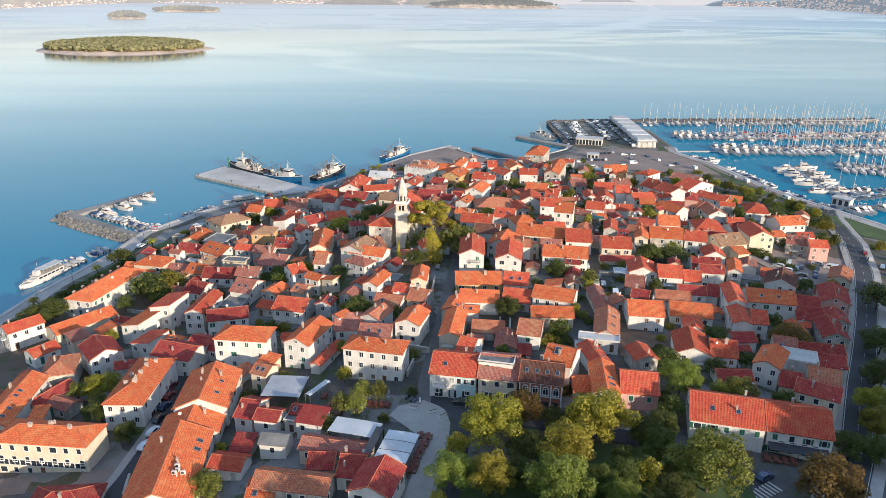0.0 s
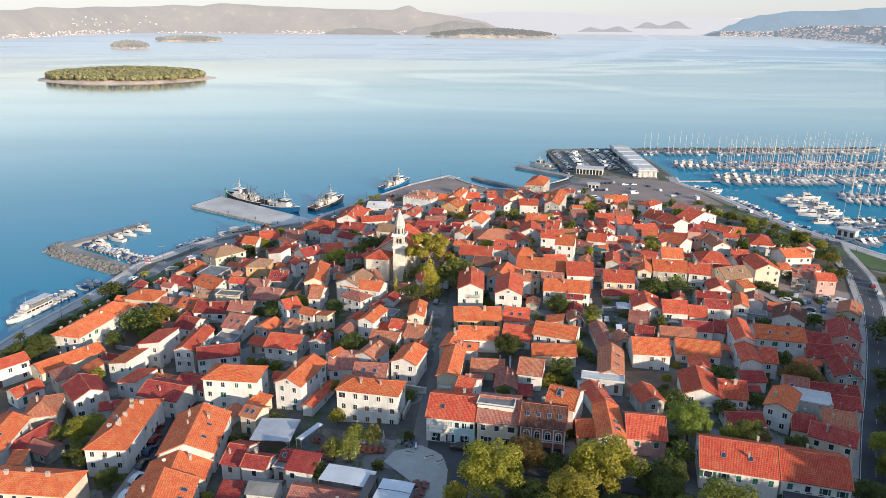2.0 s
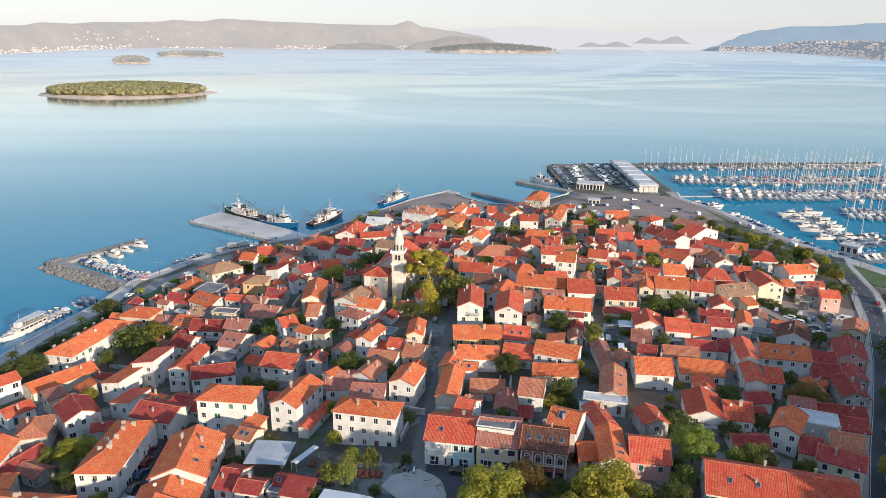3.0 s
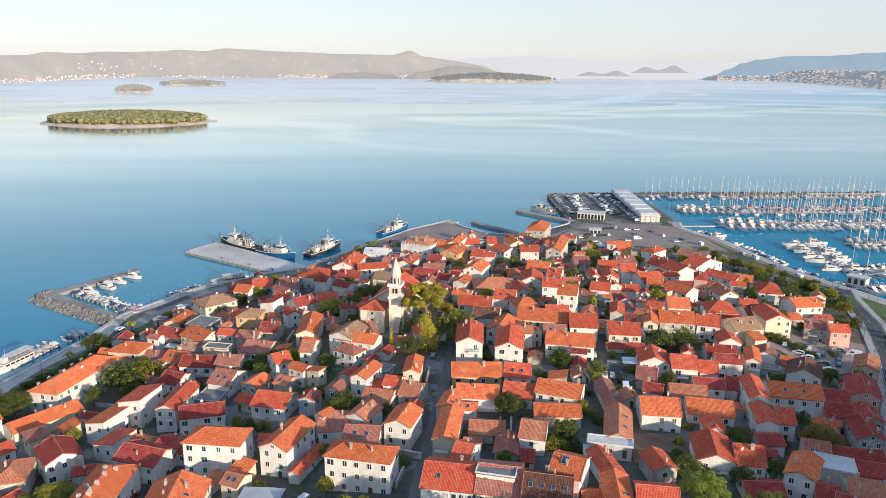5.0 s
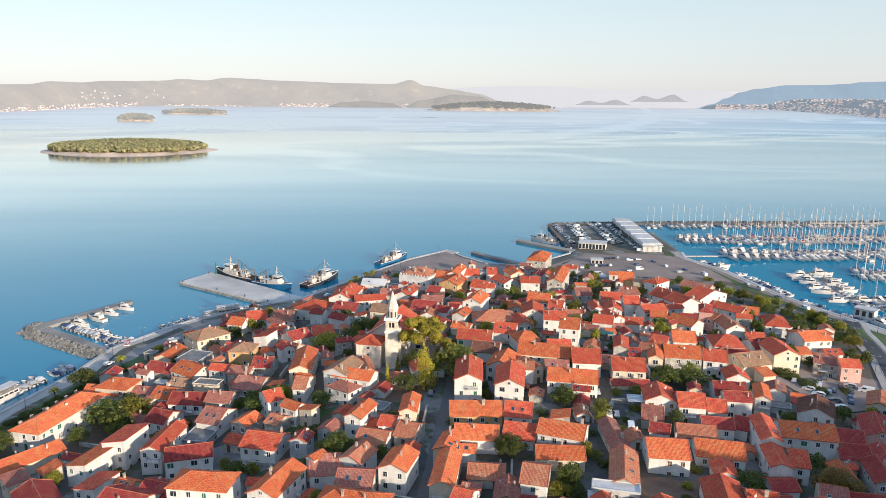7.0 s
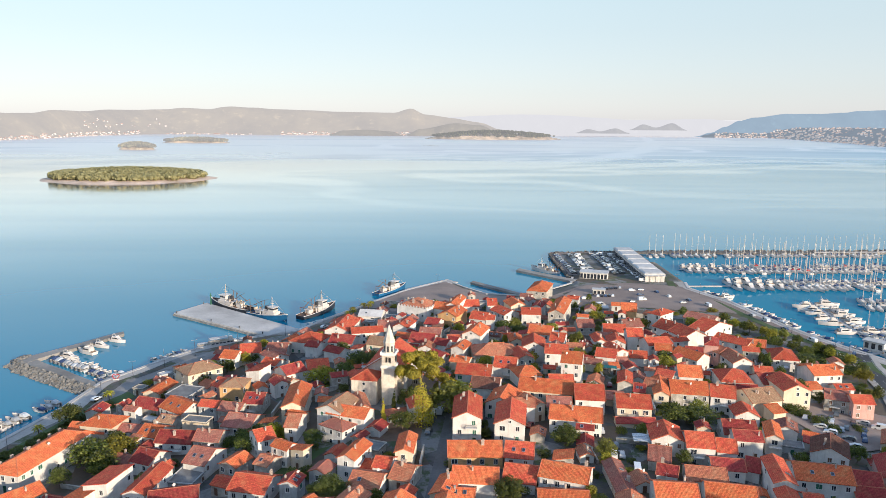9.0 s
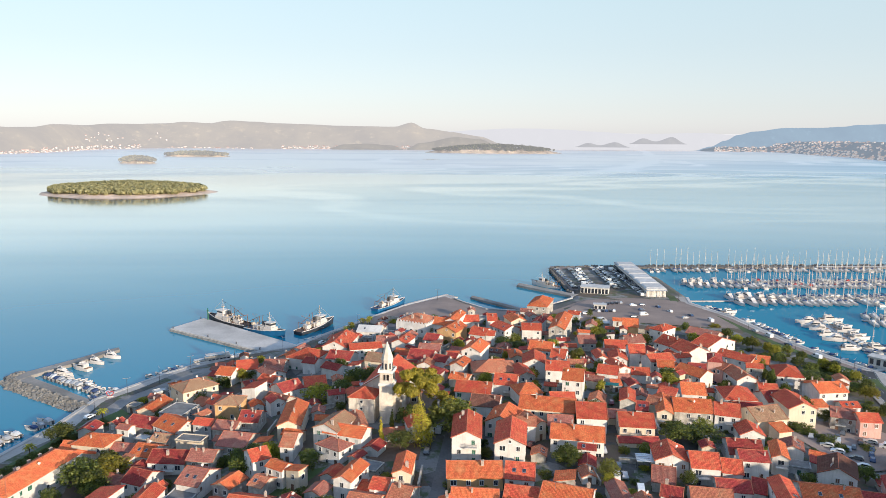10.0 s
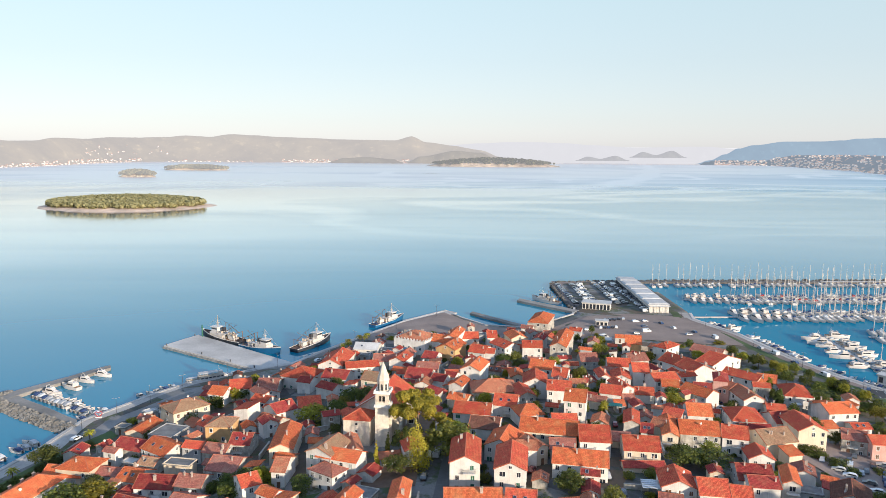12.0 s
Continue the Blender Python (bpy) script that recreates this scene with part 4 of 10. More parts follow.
house(-56.1, 279.1, 330, 9.1, 7.5, 10.3, "gable", "stone", "brown")
house(-55.2, 287.1, 44, 8.5, 8.9, 12.0, "gable", "white", "crimson")
house(-56.8, 275.0, 122, 5.5, 5.0, 11.8, "gable", "white", "crimson")
house(-46.0, 255.0, 93, 18.8, 7.1, 14.5, "gable", "cream", "orange")
house(-43.8, 245.0, 345, 5.9, 4.5, 12.6, "gable", "cream", "orange")
house(-42.7, 236.9, 354, 3.9, 9.9, 13.8, "gable", "white", "old")
house(-61.5, 262.2, 356, 6.6, 8.9, 10.5, "gable", "stone", "crimson")
house(-68.0, 257.1, 348, 7.6, 7.5, 9.5, "gable", "stone", "faded")
house(-61.3, 245.4, 348, 9.4, 10.9, 9.9, "gable", "stone", "faded")
house(-41.9, 218.1, 329, 5.8, 4.5, 14.8, "gable", "white", "orange")
house(-50.3, 226.3, 33, 5.2, 7.9, 14.1, "gable", "white", "red")
house(-55.0, 215.3, 66, 7.1, 5.8, 11.4, "gable", "stone", "orange")
house(-45.6, 213.9, 334, 4.4, 6.5, 12.2, "gable", "stone", "old")
house(-45.5, 199.7, 348, 9.9, 9.9, 13.3, "gable", "white", "red")
house(-20.8, 208.1, 70, 10.3, 4.9, 18.2, "gable", "white", "orange")
house(-12.5, 204.6, 346, 4.4, 6.5, 16.8, "gable", "white", "red")
house(-16.0, 206.7, 321, 4.9, 5.5, 14.6, "gable", "white", "red")
house(-7.3, 212.9, 86, 10.9, 4.7, 18.1, "gable", "cream", "orange")
house(-6.8, 200.7, 340, 5.4, 8.9, 16.1, "gable", "stone", "old")
house(-15.9, 197.5, 345, 8.0, 8.9, 15.6, "gable", "white", "old")
house(-18.8, 184.9, 65, 7.7, 6.2, 17.4, "gable", "white", "old")
house(-8.3, 179.2, 74, 9.5, 6.8, 19.0, "gable", "white", "orange")
house(-26.7, 184.4, 6, 7.3, 10.9, 14.9, "gable", "white", "faded")
house(-36.2, 173.4, 72, 13.9, 7.2, 16.9, "gable", "white", "orange")
house(-29.0, 184.1, 54, 4.1, 2.8, 17.4, "gable", "white", "orange")
house(-30.6, 168.8, 70, 13.1, 2.7, 13.1, "gable", "white", "red")
house(-16.6, 160.4, 348, 15.1, 7.1, 20.3, "hip", "white", "orange")
house(-18.0, 175.6, 355, 8.4, 8.7, 16.5, "gable", "white", "faded")
house(-21.9, 126.1, 348, 14.7, 5.5, 14.6, "gable", "cream", "faded")
house(-17.5, 119.6, 352, 4.9, 8.5, 15.0, "gable", "white", "crimson")
house(-12.2, 112.1, 75, 9.3, 8.1, 17.3, "gable", "white", "crimson")
house(-24.3, 122.4, 357, 5.2, 6.5, 14.0, "gable", "white", "crimson")
house(-28.6, 114.3, 351, 14.7, 6.1, 15.0, "gable", "stone", "old")
house(-34.4, 114.2, 357, 5.1, 9.9, 12.9, "gable", "stone", "orange")
house(-35.6, 129.9, 352, 5.7, 4.7, 13.7, "gable", "white", "grey")
house(-38.9, 138.9, 348, 5.5, 5.3, 13.8, "gable", "white", "crimson")
house(-44.3, 143.6, 347, 4.3, 8.9, 12.5, "gable", "white", "crimson")
house(-32.8, 141.3, 350, 2.8, 4.2, 13.6, "gable", "white", "crimson")
house(-33.1, 139.7, 344, 3.4, 5.5, 13.0, "flat", "white", "grey")
house(3.5, 153.2, 350, 11.0, 11.9, 19.2, "gable", "white", "red")
house(13.9, 151.9, 351, 9.0, 12.9, 19.3, "gable", "cream", "faded")
house(23.7, 148.0, 348, 9.8, 10.5, 20.0, "gable", "brick", "brown")
house(13.0, 150.4, 347, 8.2, 3.5, 21.7, "flat", "white", "grey")
house(6.9, 163.9, 338, 4.1, 8.9, 18.4, "gable", "white", "red")
house(3.0, 176.8, 82, 15.9, 5.5, 18.4, "gable", "cream", "orange")
house(11.1, 197.0, 355, 11.3, 8.9, 17.5, "gable", "white", "orange")
house(3.4, 190.4, 74, 9.5, 4.9, 17.9, "gable", "cream", "orange")
house(7.3, 190.1, 355, 6.5, 4.5, 16.5, "gable", "white", "orange")
house(11.4, 212.5, 1, 14.5, 9.9, 17.0, "gable", "ochre", "orange")
house(23.7, 211.9, 351, 7.5, 9.9, 17.0, "gable", "white", "red")
house(12.8, 179.7, 354, 8.5, 7.9, 16.0, "gable", "stone", "old")
house(17.0, 170.5, 82, 8.9, 5.5, 16.5, "gable", "stone", "faded")
house(24.1, 175.4, 346, 6.0, 9.9, 18.0, "gable", "white", "old")
house(22.9, 199.7, 347, 8.1, 9.9, 16.5, "gable", "white", "red")
house(33.8, 196.9, 340, 12.0, 8.9, 18.5, "gable", "white", "orange")
house(31.5, 187.5, 357, 11.8, 7.5, 17.0, "gable", "cream", "orange")
house(29.3, 155.1, 336, 6.7, 9.9, 20.5, "gable", "white", "orange")
house(45.8, 179.7, 77, 15.9, 6.5, 17.3, "gable", "stone", "old")
house(47.6, 198.8, 91, 15.9, 4.7, 16.3, "gable", "stone", "faded")
house(41.7, 170.5, 347, 10.3, 3.7, 17.4, "flat", "white", "white")
house(38.8, 161.3, 100, 11.5, 4.9, 17.4, "gable", "white", "red")
house(38.2, 148.0, 84, 13.7, 5.7, 18.4, "gable", "white", "orange")
house(46.2, 147.4, 351, 8.3, 10.9, 17.8, "gable", "pink", "red")
house(33.2, 149.4, 358, 4.1, 7.5, 16.0, "gable", "white", "orange")
house(36.6, 167.2, 351, 3.0, 5.5, 16.5, "flat", "white", "white")
house(58.4, 188.4, 353, 9.8, 10.9, 17.9, "gable", "white", "orange")
house(73.3, 192.6, 348, 11.7, 10.1, 15.5, "gable", "white", "orange")
house(70.9, 202.8, 350, 9.9, 8.5, 15.2, "gable", "white", "old")
house(61.8, 204.5, 339, 5.1, 6.5, 15.3, "gable", "white", "crimson")
house(62.0, 212.8, 344, 5.6, 9.9, 15.8, "gable", "stone", "faded")
house(79.2, 209.7, 350, 8.4, 7.5, 14.5, "gable", "white", "crimson")
house(86.8, 210.6, 335, 3.5, 8.9, 13.9, "gable", "white", "crimson")
house(66.7, 223.2, 82, 9.9, 8.9, 16.9, "gable", "white", "red")
house(74.7, 219.1, 351, 7.5, 9.9, 16.9, "gable", "white", "red")
house(82.0, 218.0, 346, 5.1, 8.9, 15.8, "gable", "white", "red")
house(89.1, 201.1, 79, 13.9, 5.2, 17.1, "gable", "white", "red")
house(102.9, 206.7, 348, 14.0, 10.9, 13.8, "gable", "white", "orange", "green")
house(117.3, 210.1, 343, 6.5, 9.9, 10.1, "gable", "white", "crimson")
house(112.8, 200.8, 347, 7.7, 9.5, 10.6, "gable", "white", "crimson")
house(127.2, 213.3, 68, 13.9, 8.5, 11.5, "gable", "pink", "crimson")
house(120.6, 199.0, 77, 9.3, 5.9, 10.6, "gable", "stone", "crimson")
house(113.8, 188.4, 77, 11.9, 6.9, 11.5, "gable", "stone", "crimson")
house(85.7, 187.0, 79, 10.9, 4.9, 16.4, "gable", "white", "red")
house(92.2, 189.7, 347, 4.2, 9.9, 14.7, "gable", "white", "red")
house(83.0, 178.2, 1, 6.3, 6.3, 14.0, "gable", "white", "crimson")
house(65.5, 168.4, 79, 11.9, 8.4, 17.1, "gable", "white", "red")
house(73.2, 166.8, 348, 6.3, 9.9, 16.5, "gable", "white", "red")
house(83.2, 160.3, 55, 10.7, 6.2, 17.4, "gable", "white", "orange")
house(92.4, 172.7, 340, 5.5, 10.9, 14.2, "gable", "cream", "faded")
house(92.5, 165.4, 338, 9.4, 6.5, 15.1, "flat", "white", "white")
house(102.4, 166.9, 344, 6.4, 7.5, 12.9, "gable", "cream", "crimson")
house(100.8, 170.4, 350, 11.3, 6.5, 14.5, "gable", "cream", "crimson")
house(86.0, 154.9, 337, 4.7, 8.5, 14.4, "gable", "cream", "crimson")
house(89.6, 148.1, 328, 9.4, 7.5, 15.6, "gable", "cream", "crimson")
house(93.5, 154.0, 339, 6.5, 9.9, 15.6, "gable", "cream", "old")
house(72.0, 155.7, 356, 8.3, 7.9, 14.6, "gable", "white", "crimson")
house(71.4, 147.2, 353, 4.5, 8.9, 15.1, "gable", "white", "faded")
house(62.3, 135.7, 345, 14.9, 12.9, 18.2, "gable", "white", "red", "green")
house(76.9, 133.3, 344, 12.7, 12.9, 17.3, "gable", "white", "red", "green")
house(144.0, 239.8, 58, 11.9, 7.2, 7.9, "gable", "cream", "old")
house(115.3, 225.0, 63, 10.9, 9.7, 12.0, "gable", "white", "brown")
house(91.7, 233.5, 351, 9.4, 10.9, 14.2, "gable", "white", "crimson")
house(91.1, 225.9, 352, 7.7, 7.5, 15.2, "gable", "white", "crimson")
house(101.6, 231.9, 72, 10.9, 4.4, 14.1, "gable", "white", "orange")
house(101.1, 251.0, 83, 7.9, 7.5, 12.0, "gable", "white", "red")
house(63.0, 246.0, 353, 10.5, 10.9, 17.2, "gable", "cream", "red")
house(61.8, 237.9, 359, 11.8, 4.3, 14.3, "gable", "cream", "crimson")
house(66.4, 269.3, 76, 10.9, 4.9, 16.4, "gable", "stone", "red")
house(70.3, 264.0, 342, 3.7, 7.9, 14.7, "gable", "white", "crimson")
house(77.0, 263.3, 77, 15.9, 4.9, 15.8, "gable", "cream", "orange")
house(74.9, 266.1, 326, 3.6, 7.5, 15.9, "gable", "cream", "old")
house(86.8, 264.3, 351, 12.3, 10.9, 14.7, "gable", "stone", "orange")
house(97.7, 261.6, 343, 7.8, 10.9, 14.6, "gable", "white", "red")
house(93.7, 283.9, 351, 8.3, 10.9, 13.5, "gable", "white", "orange")
house(110.7, 285.2, 354, 11.2, 12.9, 11.5, "hip", "white", "red")
house(111.0, 264.9, 14, 11.5, 11.5, 12.0, "gable", "cream", "tan")
house(110.4, 275.4, 356, 9.9, 6.3, 10.6, "gable", "white", "crimson")
house(127.1, 296.7, 348, 6.6, 8.5, 9.4, "gable", "cream", "red")
house(124.0, 287.0, 9, 7.5, 9.7, 9.7, "gable", "white", "crimson")
house(128.0, 277.6, 91, 13.5, 9.7, 11.5, "gable", "cream", "red")
house(150.7, 299.2, 7, 11.6, 10.9, 9.0, "gable", "white", "orange")
house(146.7, 322.3, 78, 13.9, 10.3, 7.6, "hip", "white", "red")
house(120.7, 307.9, 95, 13.5, 8.2, 11.1, "gable", "white", "old")
house(115.4, 320.2, 71, 10.9, 5.4, 13.9, "hip", "pink", "crimson")
house(117.2, 317.3, 116, 8.5, 7.5, 11.5, "gable", "pink", "old")
house(92.8, 313.4, 351, 6.5, 7.5, 13.1, "gable", "white", "orange")
house(102.4, 307.2, 306, 11.8, 8.5, 12.3, "gable", "white", "orange")
house(91.9, 320.1, 12, 10.6, 8.9, 13.7, "gable", "white", "red")
house(106.5, 315.3, 346, 6.6, 8.9, 10.9, "gable", "white", "crimson")
house(114.5, 347.0, 106, 11.9, 12.5, 9.3, "gable", "white", "red")
house(110.6, 359.8, 123, 10.9, 12.4, 8.5, "gable", "white", "red")
house(110.5, 376.2, 42, 11.6, 7.4, 11.2, "hip", "white", "red")
house(134.8, 385.6, 318, 15.0, 9.9, 5.7, "gable", "stone", "faded")
house(133.1, 368.5, 122, 9.5, 20.2, 6.4, "gable", "white", "red")
house(135.2, 344.5, 311, 15.8, 8.5, 6.8, "gable", "white", "red")
house(143.3, 340.0, 335, 7.6, 9.9, 6.5, "gable", "white", "orange")
house(80.7, 347.5, 353, 9.9, 9.9, 10.9, "gable", "white", "red")
house(68.9, 326.4, 92, 9.9, 4.6, 12.9, "gable", "white", "red")
house(76.2, 325.1, 81, 9.9, 7.5, 12.7, "gable", "white", "red")
house(85.0, 329.5, 356, 6.6, 9.9, 14.3, "gable", "white", "red")
house(72.7, 309.9, 104, 10.9, 5.6, 13.9, "gable", "white", "red")
house(66.9, 300.2, 340, 7.7, 8.9, 14.9, "gable", "white", "red")
house(81.1, 307.7, 352, 7.0, 7.9, 11.9, "gable", "white", "red")
house(72.1, 297.7, 1, 4.3, 5.5, 13.1, "gable", "stone", "faded")
house(98.6, 391.4, 347, 7.6, 11.9, 9.0, "gable", "ochre", "orange")
house(92.1, 362.6, 12, 9.0, 9.9, 8.9, "gable", "stone", "faded")
house(10.0, 231.2, 87, 15.9, 8.2, 21.0, "gable", "white", "red")
house(22.5, 227.9, 83, 14.9, 8.5, 20.5, "gable", "white", "red")
house(28.4, 241.2, 354, 5.7, 6.5, 18.5, "gable", "white", "old")
house(22.1, 246.6, 72, 11.9, 9.1, 18.0, "gable", "white", "orange")
house(30.7, 243.3, 118, 8.7, 3.9, 18.5, "gable", "cream", "old")
house(37.4, 258.1, 347, 17.8, 10.9, 17.4, "gable", "cream", "orange")
house(39.7, 247.0, 355, 7.5, 8.1, 16.4, "gable", "stone", "faded")
house(50.2, 252.1, 354, 9.2, 12.9, 17.7, "gable", "white", "red")
house(42.9, 234.4, 349, 15.3, 9.9, 17.8, "gable", "white", "orange")
house(32.1, 274.5, 14, 8.7, 9.7, 16.6, "hip", "white", "orange")
house(22.4, 300.8, 5, 17.0, 12.7, 15.8, "hip", "cream", "old")
house(25.9, 284.3, 347, 8.0, 9.9, 16.2, "gable", "white", "red")
house(13.8, 274.1, 350, 12.3, 9.9, 17.2, "gable", "white", "red")
house(17.2, 260.3, 348, 9.2, 9.9, 17.5, "gable", "white", "brown")
house(9.5, 303.8, 68, 8.8, 5.3, 16.4, "gable", "white", "orange")
house(6.8, 320.0, 336, 4.5, 5.5, 14.0, "gable", "white", "crimson")
house(16.4, 331.6, 71, 13.6, 8.3, 14.3, "gable", "white", "orange")
house(6.7, 373.4, 66, 13.5, 9.9, 11.0, "gable", "ochre", "orange")
house(20.5, 369.0, 336, 8.0, 9.9, 10.2, "gable", "white", "red")
house(25.2, 366.1, 350, 4.0, 6.5, 10.4, "gable", "white", "red")
house(45.3, 371.7, 356, 9.3, 8.9, 12.0, "gable", "white", "red")
house(32.9, 377.5, 122, 11.9, 9.2, 10.7, "gable", "white", "red")
house(45.6, 335.9, 344, 9.9, 10.9, 13.3, "gable", "white", "orange")
house(51.4, 323.5, 342, 5.9, 9.9, 13.8, "gable", "white", "red")
house(33.4, 325.5, 92, 8.9, 5.7, 12.8, "gable", "cream", "orange")
house(39.1, 309.5, 84, 11.9, 9.1, 16.1, "gable", "white", "red")
house(47.2, 300.8, 350, 8.8, 9.9, 16.1, "gable", "white", "red")
house(49.1, 276.7, 345, 7.0, 10.9, 20.9, "gable", "white", "orange")
house(43.5, 267.4, 358, 8.1, 7.9, 16.2, "gable", "white", "red")
house(32.8, 295.1, 101, 10.9, 6.5, 16.1, "gable", "stone", "red")
house(61.4, 382.7, 73, 28.9, 7.6, 12.1, "gable", "stone", "orange")
house(58.3, 436.4, 72, 22.1, 10.9, 9.4, "hip", "stone", "orange")
house(27.6, 398.7, 2, 5.0, 10.9, 9.5, "gable", "white", "red")
house(15.9, 399.6, 2, 9.6, 9.9, 8.5, "gable", "white", "red")
house(8.5, 391.3, 74, 19.0, 5.9, 12.1, "gable", "white", "orange")
house(-23.6, 356.0, 2, 9.6, 9.9, 9.6, "gable", "stone", "faded")
house(-15.9, 352.3, 72, 11.9, 7.0, 11.2, "gable", "white", "red")
house(-2.2, 360.1, 339, 6.4, 8.9, 9.8, "gable", "white", "crimson")
house(-6.0, 322.0, 346, 10.1, 10.9, 13.4, "gable", "white", "crimson")
house(2.3, 315.9, 335, 5.7, 7.5, 13.9, "gable", "white", "crimson")
house(-3.2, 337.2, 352, 9.2, 9.9, 11.7, "gable", "stone", "faded")
house(-4.3, 310.9, 80, 6.5, 6.2, 13.7, "gable", "white", "old")
house(6.7, 324.1, 2, 5.0, 7.9, 12.8, "gable", "white", "red")
house(52.2, 395.1, 70, 9.9, 5.3, 9.6, "gable", "white", "crimson")
house(40.3, 400.0, 105, 10.9, 8.7, 8.9, "gable", "cream", "orange")
house(69.3, 359.2, 2, 7.7, 9.9, 9.5, "gable", "stone", "faded")
house(-56.7, 334.1, 70, 13.3, 13.0, 9.5, "hip", "white", "red")
house(-44.7, 350.3, 82, 19.4, 10.9, 10.9, "gable", "white", "red")
house(-32.4, 341.5, 14, 14.1, 7.5, 11.1, "gable", "white", "red")
house(-24.5, 320.5, 343, 8.1, 9.9, 12.6, "gable", "cream", "tan")
house(-41.6, 312.3, 329, 8.1, 6.7, 11.4, "gable", "white", "crimson")
house(-52.6, 322.9, 342, 5.7, 6.5, 10.3, "gable", "white", "crimson")
house(-41.0, 330.1, 346, 10.5, 9.9, 10.2, "gable", "white", "crimson")
house(-68.2, 323.2, 1, 8.3, 12.5, 8.0, "gable", "stone", "faded")
house(-85.9, 316.1, 346, 6.8, 8.5, 7.6, "gable", "white", "orange")
house(-80.0, 322.7, 15, 8.3, 10.9, 8.1, "gable", "white", "red")
house(-46.2, 293.4, 17, 8.0, 9.9, 11.7, "gable", "white", "red")
house(-30.4, 242.3, 68, 11.5, 8.3, 17.1, "gable", "white", "tan")
house(-25.9, 238.6, 341, 12.6, 7.5, 16.2, "gable", "white", "orange")
house(-28.7, 230.9, 326, 8.8, 6.1, 15.4, "hip", "white", "faded")
house(-23.6, 246.5, 106, 11.9, 4.0, 16.3, "gable", "cream", "old")
house(-34.1, 381.0, 352, 11.6, 9.9, 7.8, "gable", "white", "white")
house(-16.1, 389.3, 336, 6.5, 7.9, 6.7, "flat", "white", "grey")
house(149.7, 269.8, 354, 7.0, 7.5, 8.8, "gable", "pink", "red")
house(144.4, 275.1, 336, 7.7, 8.9, 8.2, "gable", "stone", "faded")
house(73.8, 278.9, 75, 6.2, 4.5, 13.3, "gable", "white", "faded")
house(59.0, 299.2, 337, 4.4, 3.5, 13.6, "gable", "white", "crimson")
house(92.4, 336.4, 358, 5.1, 3.5, 10.2, "gable", "white", "old")
house(62.4, 337.8, 184, 4.4, 4.0, 9.5, "gable", "stone", "crimson")
house(-108.7, 301.9, 48, 4.4, 3.2, 4.4, "flat", "grey", "white")
house(1.0, 278.8, 77, 4.4, 3.2, 14.7, "gable", "cream", "crimson")
house(-29.5, 278.4, 105, 5.3, 4.3, 13.5, "gable", "cream", "red")
house(86.3, 381.2, 345, 3.9, 2.9, 6.3, "shed", "white", "brown")
house(37.7, 418.3, 105, 3.6, 2.9, 5.2, "gable", "stone", "red")
house(82.5, 276.4, 59, 5.0, 5.8, 15.0, "shed", "stone", "red")
house(145.8, 201.0, 67, 7.7, 5.6, 5.8, "gable", "stone", "orange")
house(64.0, 326.1, 95, 5.0, 4.5, 10.6, "gable", "cream", "crimson")
house(-0.0, 294.1, 159, 5.0, 5.5, 16.1, "shed", "stone", "crimson")
house(-21.6, 226.8, 60, 4.4, 3.0, 13.9, "gable", "stone", "crimson")
house(38.7, 412.7, 196, 4.3, 4.1, 5.7, "gable", "white", "red")
house(-103.3, 186.8, 216, 4.0, 3.3, 4.8, "gable", "grey", "red")
house(155.2, 290.9, 3, 6.7, 5.5, 5.3, "gable", "white", "red")
house(-54.3, 205.6, 159, 6.9, 5.3, 10.1, "gable", "stone", "red")
house(129.6, 225.7, 72, 4.1, 3.1, 7.0, "gable", "white", "crimson")
house(11.3, 409.5, 4, 3.8, 3.3, 7.4, "gable", "stone", "red")
house(-98.3, 248.0, 350, 6.9, 5.9, 5.8, "gable", "white", "faded")
house(112.9, 254.7, 103, 5.0, 4.7, 11.0, "shed", "cream", "orange")
house(-24.3, 287.1, 15, 6.7, 5.4, 12.6, "flat", "stone", "white")
house(-103.0, 196.9, 53, 5.0, 4.2, 5.6, "shed", "stone", "orange")
house(-28.8, 203.9, 70, 5.4, 4.9, 15.2, "gable", "grey", "faded")
house(9.3, 358.4, 67, 4.9, 3.5, 9.3, "gable", "stone", "red")
house(60.8, 420.4, 164, 6.0, 5.0, 5.0, "gable", "stone", "faded")
house(24.2, 415.5, 2, 6.6, 4.9, 5.2, "flat", "grey", "grey")
house(88.9, 408.0, 81, 7.0, 5.4, 5.1, "flat", "grey", "white")
house(43.6, 379.5, 355, 8.0, 5.6, 8.8, "gable", "white", "red")
house(-116.8, 159.2, 91, 6.0, 4.8, 4.5, "gable", "cream", "faded")
house(-63.3, 351.4, 70, 6.9, 5.7, 6.9, "gable", "white", "faded")
house(45.5, 360.2, 354, 6.3, 5.1, 8.3, "gable", "cream", "faded")
house(-17.2, 232.5, 67, 5.4, 4.7, 14.2, "gable", "white", "crimson")
house(134.9, 326.4, 164, 6.5, 4.7, 8.4, "gable", "stone", "red")
house(91.3, 343.2, 354, 6.3, 5.4, 8.2, "gable", "white", "crimson")
house(-85.4, 337.1, 104, 4.0, 3.5, 7.8, "gable", "white", "brown")
house(95.8, 304.9, 36, 3.8, 3.4, 12.5, "gable", "cream", "crimson")
house(49.0, 424.7, 160, 6.1, 5.0, 7.0, "gable", "white", "faded")
house(148.8, 307.4, 8, 5.1, 4.3, 7.9, "gable", "stone", "orange")
house(-11.9, 344.9, 160, 4.3, 3.1, 9.3, "shed", "white", "crimson")
house(30.0, 348.8, 77, 7.1, 6.3, 9.0, "gable", "stone", "faded")
house(-29.4, 291.1, 14, 4.3, 3.1, 12.0, "gable", "stone", "red")
